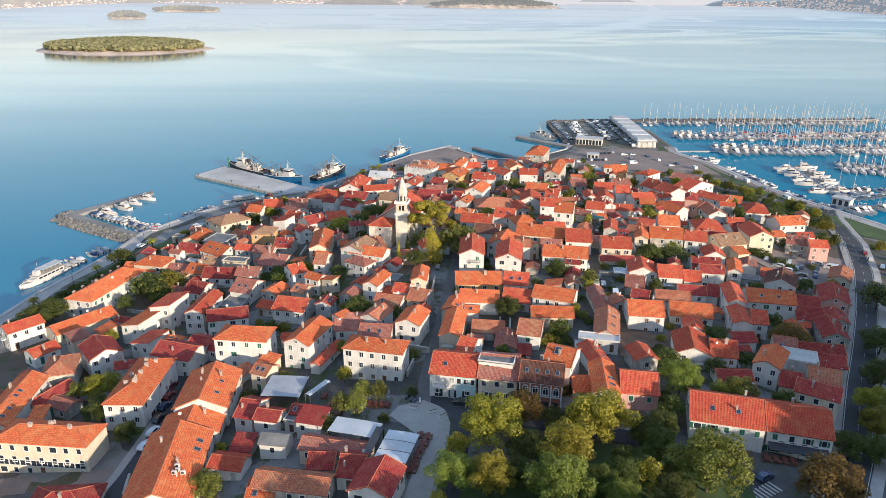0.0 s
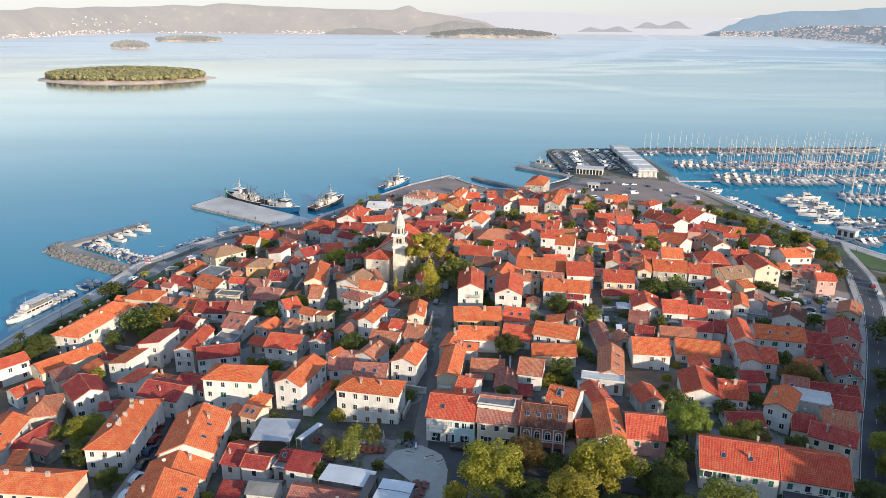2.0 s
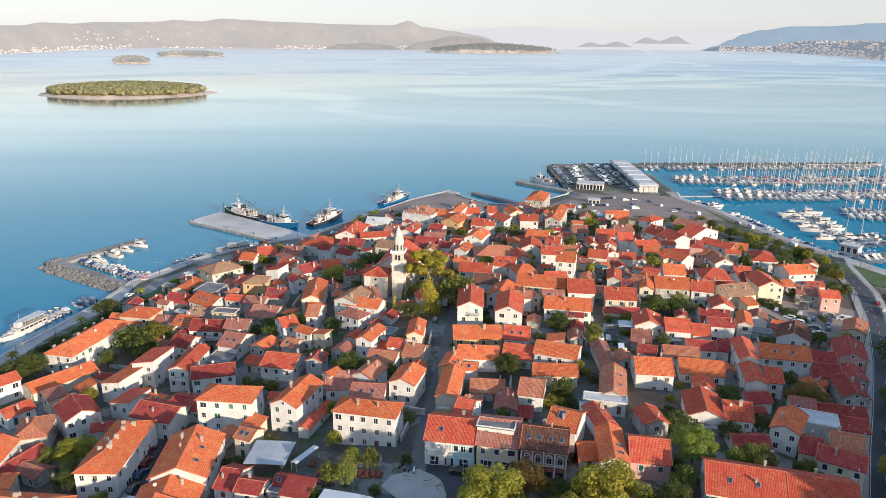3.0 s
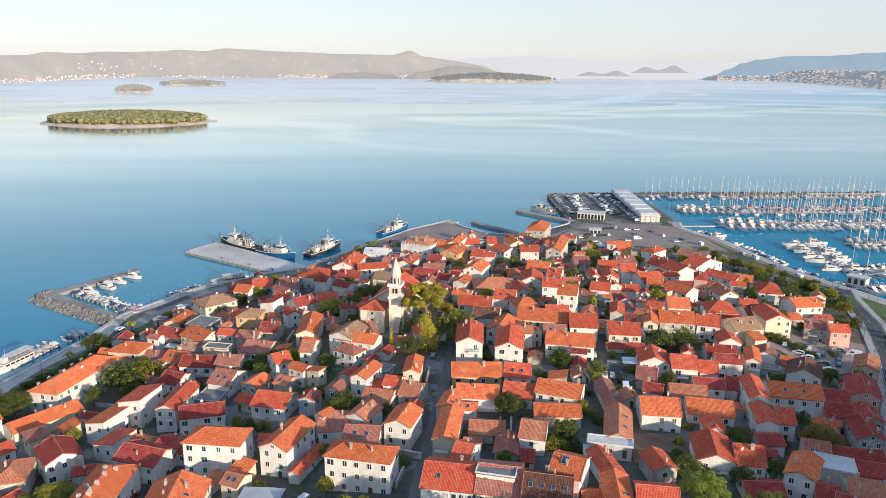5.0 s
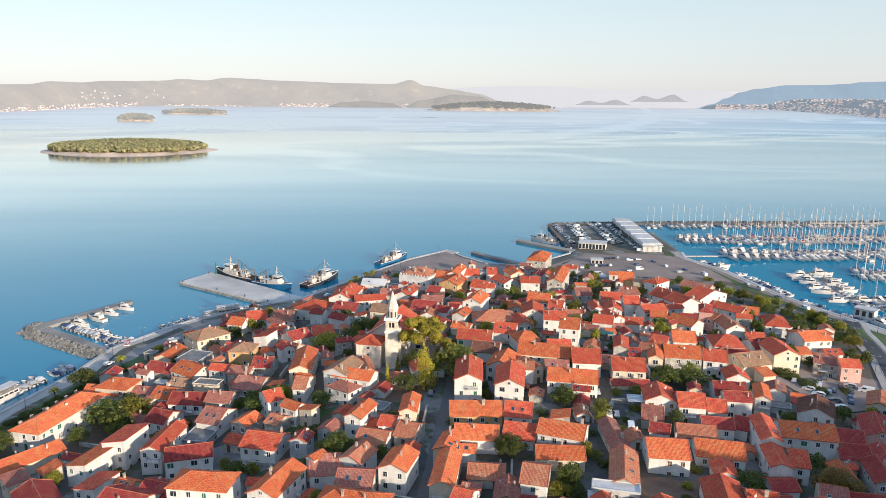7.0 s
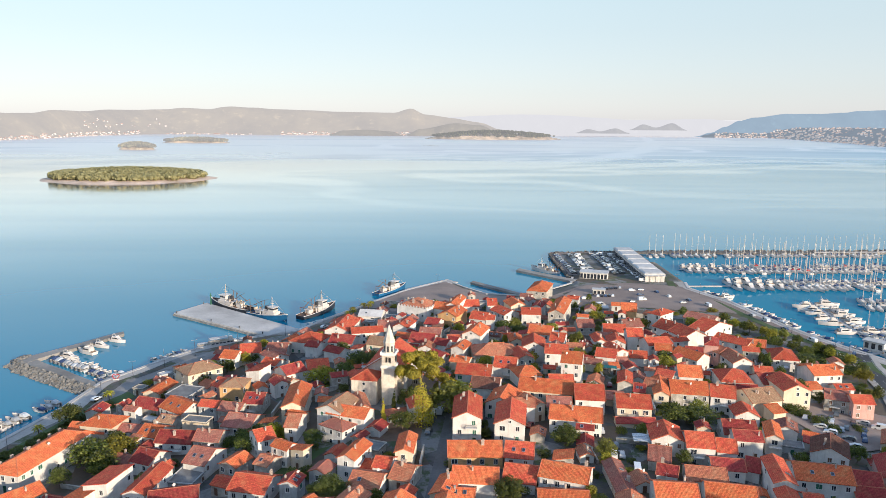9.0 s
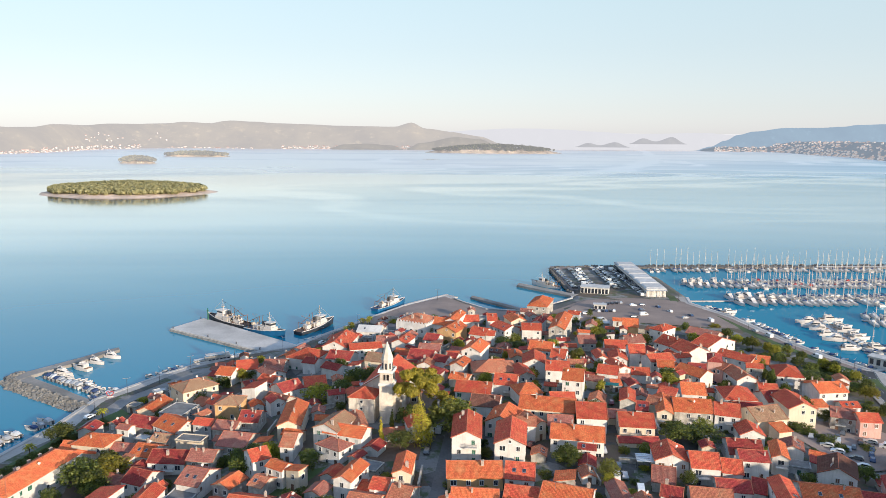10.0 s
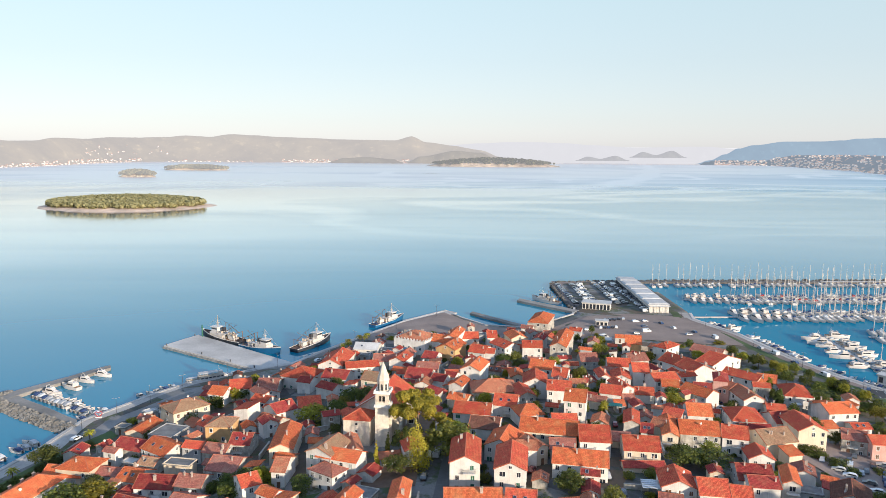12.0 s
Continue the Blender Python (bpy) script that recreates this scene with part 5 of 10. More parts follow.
house(-31.1, 357.9, 5, 4.4, 2.9, 7.5, "gable", "stone", "red")
house(103.6, 189.3, 80, 7.1, 5.6, 11.2, "gable", "white", "orange")
house(91.3, 332.1, 84, 3.5, 3.0, 8.5, "gable", "white", "crimson")
house(-39.7, 372.1, 81, 5.0, 3.6, 6.6, "gable", "white", "red")
house(96.9, 376.6, 134, 5.2, 4.8, 6.4, "gable", "white", "crimson")
house(140.8, 190.2, 77, 7.9, 5.2, 6.0, "flat", "grey", "grey")
house(41.8, 213.5, 93, 4.9, 3.7, 15.4, "gable", "white", "old")
house(81.0, 233.2, 82, 4.2, 3.8, 14.9, "gable", "cream", "crimson")
house(-24.0, 380.1, 352, 6.5, 4.9, 6.5, "flat", "white", "grey")
house(96.8, 410.7, 348, 5.0, 4.5, 5.9, "gable", "white", "orange")
house(-38.4, 390.4, 82, 4.6, 3.9, 5.9, "gable", "stone", "crimson")
house(-52.6, 242.2, 348, 4.5, 3.7, 11.0, "shed", "stone", "orange")
house(30.5, 226.3, 79, 4.7, 4.1, 15.5, "gable", "stone", "old")
house(17.9, 423.4, 92, 4.9, 3.8, 7.8, "gable", "stone", "faded")
house(59.3, 362.6, 1, 5.9, 4.2, 8.7, "gable", "white", "crimson")
house(7.3, 409.1, 88, 4.0, 3.3, 8.3, "gable", "cream", "old")
house(109.5, 386.3, 131, 7.0, 5.4, 7.3, "gable", "cream", "old")
house(85.1, 287.1, 79, 6.2, 5.0, 12.6, "gable", "grey", "red")
house(-78.2, 188.0, 340, 5.1, 4.4, 6.9, "gable", "cream", "orange")
house(88.2, 391.2, 350, 4.3, 3.3, 6.6, "gable", "grey", "red")
house(20.6, 382.5, 120, 8.0, 6.0, 7.7, "gable", "white", "old")
house(49.0, 312.2, 85, 5.2, 3.6, 14.7, "gable", "white", "faded")
house(157.1, 315.7, 76, 4.7, 3.6, 5.1, "shed", "white", "faded")
house(115.5, 234.5, 154, 5.0, 5.3, 8.9, "shed", "white", "crimson")
house(15.2, 351.2, 84, 4.5, 4.0, 11.6, "gable", "white", "crimson")
house(143.3, 289.1, 93, 5.0, 5.1, 6.0, "shed", "stone", "orange")
house(95.8, 272.0, 71, 3.5, 3.2, 11.3, "gable", "white", "orange")
house(104.4, 342.4, 106, 5.1, 3.6, 9.1, "gable", "grey", "red")
house(-64.1, 277.2, 118, 4.9, 4.1, 9.0, "gable", "white", "orange")
house(63.8, 321.1, 94, 4.2, 3.5, 11.0, "gable", "grey", "old")
house(-117.7, 264.4, 87, 6.5, 5.3, 5.3, "gable", "white", "crimson")
house(93.4, 384.0, 77, 4.7, 3.6, 8.6, "gable", "white", "red")
house(83.1, 196.8, 77, 3.8, 2.9, 12.7, "gable", "stone", "orange")
house(40.5, 426.5, 164, 4.2, 4.0, 5.3, "gable", "stone", "crimson")
house(-37.1, 257.8, 180, 4.2, 3.9, 12.2, "gable", "stone", "orange")
house(-112.4, 286.9, 166, 4.0, 3.5, 4.3, "flat", "stone", "grey")
house(73.9, 338.0, 351, 5.7, 4.2, 11.1, "gable", "grey", "faded")
house(-19.0, 375.5, 67, 4.1, 3.4, 8.8, "gable", "white", "crimson")
house(20.7, 347.4, 70, 5.0, 5.0, 10.1, "shed", "white", "crimson")
house(46.1, 353.8, 358, 6.0, 4.8, 9.5, "gable", "grey", "old")
house(136.6, 181.9, 79, 7.0, 5.9, 8.4, "gable", "white", "crimson")
house(84.5, 297.3, 83, 4.1, 3.4, 13.9, "gable", "white", "crimson")
house(-82.4, 171.4, 18, 4.7, 3.9, 7.0, "gable", "stone", "faded")
house(-6.3, 190.7, 72, 4.8, 4.1, 15.8, "gable", "grey", "red")
house(79.4, 284.6, 348, 3.5, 2.9, 14.2, "gable", "white", "old")
house(32.1, 334.9, 182, 6.3, 4.8, 11.1, "gable", "stone", "red")
house(-40.1, 365.7, 175, 3.7, 2.9, 9.5, "gable", "cream", "crimson")
house(59.6, 255.4, 82, 5.0, 5.8, 14.8, "shed", "cream", "faded")
house(80.9, 172.8, 360, 4.1, 3.2, 12.9, "gable", "stone", "crimson")
house(-99.1, 122.0, 353, 7.9, 6.1, 5.8, "gable", "cream", "red")
house(-94.8, 333.2, 16, 3.6, 3.0, 4.8, "gable", "stone", "faded")
house(-116.1, 184.1, 55, 7.4, 5.9, 5.3, "gable", "white", "red")
house(-12.3, 299.1, 78, 4.2, 3.7, 14.6, "shed", "stone", "red")
house(-101.1, 205.2, 347, 5.0, 3.5, 4.9, "gable", "white", "crimson")
house(-5.6, 242.2, 104, 7.3, 5.4, 17.6, "gable", "white", "red")
house(-94.0, 238.2, 70, 4.2, 3.3, 6.1, "shed", "white", "old")
house(-50.6, 362.1, 86, 3.9, 3.0, 9.1, "gable", "white", "faded")
house(-52.6, 164.6, 69, 5.1, 3.7, 10.2, "gable", "white", "old")
house(41.6, 386.7, 215, 4.9, 3.4, 6.6, "gable", "white", "orange")
house(-67.8, 250.3, 345, 4.7, 3.8, 7.8, "gable", "white", "faded")
house(24.1, 311.4, 4, 6.1, 4.5, 14.2, "gable", "cream", "orange")
house(6.7, 312.5, 62, 6.3, 4.3, 12.4, "gable", "stone", "orange")
house(-97.7, 148.7, 95, 4.2, 3.2, 6.9, "shed", "stone", "orange")
house(72.0, 368.3, 1, 5.1, 4.8, 7.1, "flat", "white", "grey")
house(2.3, 403.5, 73, 5.1, 3.7, 7.7, "gable", "grey", "red")
house(-7.7, 222.0, 86, 5.3, 4.8, 14.9, "gable", "white", "crimson")
house(-6.6, 269.4, 78, 4.3, 3.0, 16.4, "gable", "stone", "orange")
house(46.2, 417.1, 102, 5.0, 4.6, 5.2, "gable", "white", "orange")
house(-16.1, 290.3, 171, 7.9, 6.1, 15.8, "gable", "white", "crimson")
house(-108.4, 190.3, 139, 5.0, 5.3, 6.5, "shed", "cream", "faded")
house(-44.1, 376.9, 79, 7.9, 6.1, 6.2, "gable", "stone", "faded")
house(-100.6, 300.3, 44, 5.8, 4.8, 4.6, "flat", "white", "white")
house(-54.5, 349.0, 79, 3.8, 3.3, 7.6, "shed", "stone", "crimson")
house(104.9, 405.7, 74, 4.3, 3.9, 4.9, "flat", "stone", "grey")
house(-77.1, 221.0, 69, 3.6, 3.4, 6.8, "gable", "cream", "red")
house(128.1, 310.0, 95, 5.6, 4.6, 6.8, "gable", "cream", "old")
house(-17.3, 411.0, 334, 7.7, 5.4, 5.7, "gable", "stone", "crimson")
house(-35.5, 276.9, 21, 5.7, 4.4, 13.9, "gable", "stone", "crimson")
house(-5.6, 367.8, 343, 3.5, 3.2, 7.5, "flat", "stone", "grey")
house(-93.3, 319.6, 79, 3.8, 2.9, 5.0, "shed", "cream", "crimson")
house(43.0, 219.6, 79, 5.7, 4.4, 16.0, "gable", "white", "crimson")
house(-15.3, 340.9, 160, 6.2, 4.9, 9.3, "gable", "stone", "orange")
house(-17.3, 219.1, 159, 6.1, 5.3, 14.2, "flat", "stone", "grey")
house(9.7, 340.7, 157, 7.3, 5.0, 10.1, "gable", "white", "faded")
house(56.5, 271.5, 72, 7.1, 5.4, 14.6, "gable", "white", "old")
house(59.1, 293.4, 338, 8.4, 5.2, 14.0, "gable", "cream", "faded")
house(-30.5, 391.4, 78, 8.5, 6.3, 6.8, "gable", "white", "faded")
house(-28.7, 310.3, 70, 3.6, 3.3, 10.8, "gable", "stone", "old")
house(106.1, 334.8, 197, 7.4, 5.3, 10.1, "gable", "white", "red")
house(35.4, 210.8, 347, 5.0, 5.4, 15.1, "shed", "stone", "orange")
house(79.5, 395.6, 76, 7.7, 5.5, 7.6, "gable", "stone", "faded")
house(-47.7, 368.7, 80, 7.4, 4.9, 6.4, "gable", "white", "orange")
house(25.5, 341.3, 160, 6.6, 5.4, 9.6, "gable", "stone", "brown")
house(-10.7, 313.8, 81, 5.0, 4.4, 11.8, "shed", "grey", "crimson")
house(-46.1, 167.1, 69, 5.0, 4.5, 11.4, "shed", "cream", "orange")
house(139.4, 296.3, 99, 7.2, 4.9, 5.8, "gable", "white", "orange")
house(50.8, 161.9, 98, 7.2, 5.7, 17.6, "gable", "stone", "red")
house(-107.4, 294.9, 167, 4.3, 4.1, 4.8, "gable", "cream", "faded")
house(-66.3, 339.8, 72, 8.0, 6.0, 7.1, "gable", "stone", "orange")
house(-60.9, 295.1, 332, 3.9, 3.2, 9.0, "gable", "grey", "red")
house(-39.7, 265.4, 95, 4.8, 4.1, 11.7, "gable", "white", "faded")
house(-95.7, 156.4, 156, 6.9, 5.0, 5.2, "gable", "stone", "faded")
house(98.0, 350.2, 105, 7.3, 5.5, 7.5, "gable", "white", "crimson")
house(42.5, 286.4, 346, 4.3, 3.3, 14.0, "gable", "cream", "red")
house(73.9, 290.4, 95, 6.0, 4.5, 13.3, "gable", "white", "crimson")
house(-36.6, 215.1, 329, 4.6, 3.5, 15.1, "shed", "cream", "orange")
house(107.7, 231.4, 159, 5.6, 4.3, 9.7, "flat", "grey", "grey")
house(-75.1, 306.0, 222, 4.4, 3.5, 6.6, "gable", "cream", "crimson")
house(132.3, 175.8, 168, 5.0, 4.8, 7.0, "gable", "white", "faded")
house(53.3, 198.7, 92, 6.0, 4.6, 14.9, "gable", "white", "old")
house(159.5, 225.6, 59, 4.9, 3.8, 4.8, "gable", "stone", "old")
house(72.3, 381.4, 161, 5.1, 4.0, 7.4, "gable", "stone", "faded")
house(-71.1, 290.6, 69, 6.2, 4.7, 6.9, "flat", "stone", "grey")
house(110.1, 241.1, 68, 7.0, 6.3, 11.4, "gable", "white", "faded")
house(-8.9, 404.0, 335, 5.1, 3.6, 5.8, "gable", "stone", "faded")
house(-80.5, 333.1, 109, 5.0, 4.5, 5.3, "gable", "white", "red")
house(-109.6, 266.8, 69, 4.1, 3.2, 6.4, "gable", "stone", "crimson")
house(-24.3, 371.2, 80, 5.9, 5.3, 6.9, "gable", "white", "crimson")
house(-103.4, 259.9, 342, 4.6, 3.5, 7.4, "gable", "white", "faded")
house(75.9, 425.3, 159, 6.3, 5.6, 5.8, "gable", "grey", "red")
house(-42.9, 130.5, 85, 5.0, 4.2, 11.6, "shed", "stone", "crimson")
house(9.5, 292.1, 155, 7.4, 6.1, 14.6, "gable", "cream", "orange")
house(67.6, 290.6, 89, 3.9, 3.5, 13.1, "shed", "grey", "orange")
house(-14.2, 331.4, 352, 3.7, 3.5, 11.1, "gable", "white", "red")
house(-78.8, 287.7, 331, 5.0, 3.6, 8.1, "shed", "cream", "crimson")
house(2.4, 299.0, 65, 3.7, 3.1, 14.0, "gable", "stone", "crimson")
house(59.4, 316.0, 69, 4.2, 3.0, 13.3, "gable", "cream", "crimson")
house(-81.4, 270.8, 63, 4.4, 3.5, 8.0, "gable", "stone", "old")
house(-82.2, 210.3, 87, 3.6, 3.3, 6.0, "gable", "stone", "faded")
house(108.4, 194.4, 346, 3.9, 3.1, 10.0, "gable", "stone", "red")
house(-34.1, 371.3, 350, 4.2, 4.1, 6.6, "flat", "grey", "grey")
house(21.9, 355.3, 350, 4.6, 4.2, 8.9, "gable", "stone", "faded")
house(-12.4, 242.4, 194, 6.3, 4.8, 14.5, "gable", "grey", "old")
house(53.2, 346.4, 73, 4.3, 3.0, 9.0, "flat", "grey", "white")
house(111.3, 145.1, 341, 5.5, 4.2, 11.2, "gable", "cream", "old")
house(101.6, 328.3, 99, 4.3, 3.9, 8.2, "gable", "stone", "orange")
house(166.8, 317.2, 79, 5.5, 5.1, 6.4, "gable", "white", "old")
house(-104.4, 306.7, 47, 4.2, 3.8, 5.5, "gable", "cream", "orange")
house(-14.5, 373.4, 67, 6.8, 6.1, 7.2, "gable", "white", "faded")
house(54.2, 330.1, 68, 3.6, 3.3, 10.7, "gable", "stone", "orange")
house(-38.2, 299.1, 106, 5.0, 4.0, 11.0, "gable", "cream", "old")
house(-43.2, 181.3, 358, 4.1, 3.4, 11.8, "gable", "white", "red")
house(-35.4, 197.7, 79, 5.2, 4.7, 15.2, "gable", "grey", "crimson")
house(-29.9, 403.0, 67, 4.2, 3.0, 7.4, "gable", "grey", "brown")
house(43.6, 323.8, 69, 3.5, 3.0, 13.0, "gable", "grey", "crimson")
house(38.7, 340.4, 347, 5.0, 5.6, 10.7, "shed", "cream", "crimson")
house(142.8, 312.2, 166, 3.7, 3.1, 5.4, "flat", "stone", "white")
house(-0.5, 346.9, 355, 5.0, 5.1, 11.1, "shed", "cream", "old")
house(166.0, 231.9, 56, 4.0, 3.4, 4.8, "gable", "cream", "red")
house(64.4, 408.0, 164, 3.7, 3.2, 5.4, "shed", "white", "crimson")
house(-15.7, 307.5, 81, 3.9, 3.0, 12.1, "gable", "stone", "red")
house(-5.8, 304.3, 170, 4.7, 3.9, 12.7, "gable", "cream", "old")
house(117.3, 239.4, 150, 4.3, 3.6, 9.5, "gable", "cream", "orange")
house(50.1, 411.6, 102, 7.1, 5.0, 8.1, "gable", "grey", "faded")
house(-88.9, 234.5, 77, 5.5, 4.5, 5.8, "gable", "white", "crimson")
house(150.0, 210.5, 66, 7.0, 5.6, 6.3, "gable", "stone", "faded")
house(21.4, 165.6, 84, 4.1, 3.1, 15.5, "shed", "white", "crimson")
house(94.5, 297.3, 40, 8.2, 5.6, 10.3, "gable", "stone", "crimson")
house(-94.3, 328.0, 347, 4.8, 3.8, 4.7, "gable", "white", "faded")
house(-96.5, 256.8, 342, 4.3, 3.1, 4.9, "flat", "stone", "white")
house(-91.2, 227.2, 336, 6.1, 5.3, 5.5, "gable", "stone", "faded")
house(125.0, 327.1, 67, 6.4, 5.7, 6.6, "gable", "stone", "brown")
house(98.2, 333.3, 353, 4.3, 3.3, 8.9, "gable", "grey", "crimson")
house(-26.9, 216.9, 69, 5.9, 4.8, 13.4, "gable", "white", "red")
house(2.9, 265.9, 78, 4.1, 3.1, 16.8, "shed", "grey", "crimson")
house(-85.9, 287.2, 134, 6.9, 5.4, 5.7, "gable", "white", "old")
house(57.5, 348.7, 94, 3.4, 3.0, 9.8, "gable", "stone", "crimson")
house(-89.2, 332.7, 107, 6.0, 4.8, 4.8, "gable", "white", "red")
house(162.6, 311.2, 10, 5.0, 5.3, 5.5, "shed", "stone", "orange")
house(103.2, 294.0, 351, 4.1, 3.2, 9.4, "gable", "white", "red")
house(55.8, 310.3, 353, 6.0, 4.9, 14.7, "gable", "white", "old")
house(61.3, 353.4, 358, 5.3, 3.8, 8.5, "gable", "cream", "red")
house(9.0, 173.3, 169, 4.1, 3.5, 15.5, "gable", "white", "faded")
house(70.8, 182.1, 80, 7.0, 5.2, 15.7, "gable", "white", "red")
house(52.4, 379.2, 165, 5.9, 4.4, 7.0, "gable", "stone", "faded")
house(-2.7, 286.9, 155, 7.6, 5.6, 13.7, "flat", "white", "grey")
house(44.0, 225.3, 347, 4.8, 3.7, 17.7, "gable", "white", "crimson")
house(-44.3, 124.7, 350, 7.1, 5.4, 11.6, "gable", "white", "red")
house(59.4, 411.3, 69, 7.3, 5.4, 5.5, "gable", "stone", "red")
house(-76.5, 260.1, 349, 6.5, 5.3, 9.4, "gable", "grey", "red")
house(-112.7, 169.0, 104, 6.1, 4.3, 4.5, "gable", "stone", "red")
house(-8.2, 252.9, 103, 4.0, 2.9, 15.7, "gable", "white", "orange")
house(71.6, 373.9, 165, 5.3, 3.6, 9.6, "gable", "grey", "orange")
house(-42.4, 273.6, 120, 3.6, 3.2, 11.2, "gable", "white", "crimson")
house(26.6, 421.7, 93, 4.9, 4.0, 5.1, "gable", "white", "crimson")
house(-28.6, 135.7, 76, 5.0, 5.8, 15.2, "shed", "white", "crimson")
house(-33.8, 319.5, 342, 5.0, 5.6, 10.0, "shed", "white", "red")


for i, spec in enumerate(SPECS):
    build_house(i, spec)


# ---- church, bell tower and the crenellated house ----
def church():
    root = thing("church", pose(-20.5, 262, 10.6, 0, 0, -10), "pale stone church with red tiled roofs on the hilltop", "church")
    for name, (cx, cy, w, d, h, kind, rise) in {"nave": (2.5, 12.5, 22.0, 14.0, 10.2, "gable", 4.6), "chancel": (-2.2, -2.6, 8.4, 8.6, 9.4, "hip", 2.2)}.items():
        m = pose(cx, cy, 0, 0, 0, 90)
        part("wall", wall_mesh(kind, w, d, h, rise, WALL["ashlar"]), root, m, "warm pale stone wall")
        me, ridge = roof_mesh(kind, w, d, rise, ROOF["red"])
        part("roof", me, root, m @ pose(0, 0, h + 0.1), "red tiled roof")
        b = Build()
        for p, q in ridge:
            b.bar((p[0], p[1], p[2] + h + 0.1), (q[0], q[1], q[2] + h + 0.1), 0.12)
        part("ridge_cap", b.mesh("ridge_cap", CAP), root, m)
    # coping and cross on the front gable of the nave
    b = Build()
    for s in (-1, 1):
        b.bar((2.5 + s * 7.3, 1.4, 10.2), (2.5, 1.4, 15.2), 0.22, sides=4)
    b.box(2.2, 2.8, 1.1, 1.7, 15.0, 15.8).bar((2.5, 1.4, 15.8), (2.5, 1.4, 17.0), 0.08, sides=4).bar((2.1, 1.4, 16.6), (2.9, 1.4, 16.6), 0.07, sides=4)
    part("gable_coping", b.mesh("gable_coping", TRIM), root)
    for u, z in ((-2.2, 5.6), (-2.2, 8.0)):
        rim, pane = Build(), Build()
        for i in range(12):
            a0, a1 = 2 * math.pi * i / 12, 2 * math.pi * (i + 1) / 12
            rim.bar((u + 0.5 * math.cos(a0), -6.85, z + 0.5 * math.sin(a0)), (u + 0.5 * math.cos(a1), -6.85, z + 0.5 * math.sin(a1)), 0.09, sides=4)
        pane.bar((u, -6.83, z), (u, -6.79, z), 0.46, sides=12)
        win = part("window", rim.mesh("round_window", TRIM), root)
        part("pane", pane.mesh("pane", PANE), win)
    for k in range(3):
        win = part("window", WINDOW["std"][2], root, pose(2.05, -4.6 + k * 2.1, 6.2, 0, 0, 90))
        part("pane", WINDOW["std"][3], win)
    return root


def bell_tower():
    root = thing("bell_tower", pose(-15.3, 256.2, 10.4, 0, 0, -10), "square stone bell tower with an octagonal spire", "bell tower")
    w = 2.15
    b = Build().box(-w - 0.25, w + 0.25, -w - 0.25, w + 0.25, -1.5, 1.4).box(-w, w, -w, w, 1.4, 14.2)
    for z in (5.6, 9.8):
        b.box(-w - 0.12, w + 0.12, -w - 0.12, w + 0.12, z, z + 0.25)
    part("shaft", b.mesh("shaft", WALL["ashlar"]), root, None, "pale ashlar shaft with string courses")
    part("cornice", Build().box(-w - 0.35, w + 0.35, -w - 0.35, w + 0.35, 14.2, 14.6).box(-w - 0.2, w + 0.2, -w - 0.2, w + 0.2, 14.6, 15.0).mesh("cornice", TRIM), root)
    # belfry storey with twin arched openings on each side
    t = w - 0.1
    pier = Build().box(-0.5, 0.5, -0.5, 0.5, 15.9, 17.9).mesh("pier", WALL["ashlar"])
    for sx in (-1, 1):
        for sy in (-1, 1):
            part("pier", pier, root, pose(sx * (t - 0.5), sy * (t - 0.5), 0))
    part("belfry_floor", Build().box(-t, t, -t, t, 15.0, 15.9).mesh("belfry_floor", WALL["ashlar"]), root)
    part("belfry_head", Build().box(-t, t, -t, t, 17.9, 18.6).mesh("belfry_head", WALL["ashlar"]), root)
    shaft = Build().bar((0, -t + 0.25, 15.9), (0, -t + 0.25, 17.9), 0.14).mesh("colonnette", WALL["ashlar"])
    for a in range(4):
        part("colonnette", shaft, root, pose(0, 0, 0, 0, 0, 90 * a))
    # solid dark box in place of the shade inside the belfry
    part("core", Build().box(-t + 0.9, t - 0.9, -t + 0.9, t - 0.9, 15.9, 17.9).mesh("core", DARK), root, None, "dark box standing in for the shade inside the belfry")
    part("balustrade", Build().box(-w - 0.4, w + 0.4, -w - 0.4, w + 0.4, 18.6, 18.95).box(-w - 0.3, w + 0.3, -w - 0.3, -w - 0.18, 18.95, 19.6).box(-w - 0.3, w + 0.3, w + 0.18, w + 0.3, 18.95, 19.6)
         .box(-w - 0.3, -w - 0.18, -w - 0.18, w + 0.18, 18.95, 19.6).box(w + 0.18, w + 0.3, -w - 0.18, w + 0.18, 18.95, 19.6).mesh("balustrade", TRIM), root)
    ring = lambda r, z: [(r * math.cos((i + 0.5) * math.pi / 4), r * math.sin((i + 0.5) * math.pi / 4), z) for i in range(8)]
    part("drum", Build().loft([ring(1.85, 18.6), ring(1.85, 22.4), ring(2.05, 22.5), ring(2.05, 22.8)]).mesh("drum", WALL["ashlar"]), root)
    # dark arched plates in place of the shade within the drum's openings
    for i in range(8):
        arch = Build().box(-0.32, 0.32, -0.04, 0.05, 0, 1.7).loft([[(0.32 * math.cos(math.pi * k / 6), y, 1.7 + 0.32 * math.sin(math.pi * k / 6)) for k in range(7)] for y in (-0.04, 0.05)])
        part("drum_opening", arch.mesh("drum_opening", DARK), root, pose(0, 0, 19.6, 0, 0, 45 * i) @ pose(0, -1.72, 0))
    part("spire", Build().loft([ring(1.98, 22.8), ring(1.35, 24.9), ring(0.72, 26.8), ring(0.1, 28.4)]).mesh("spire", WALL["ashlar"]), root, None, "pale stone spire")
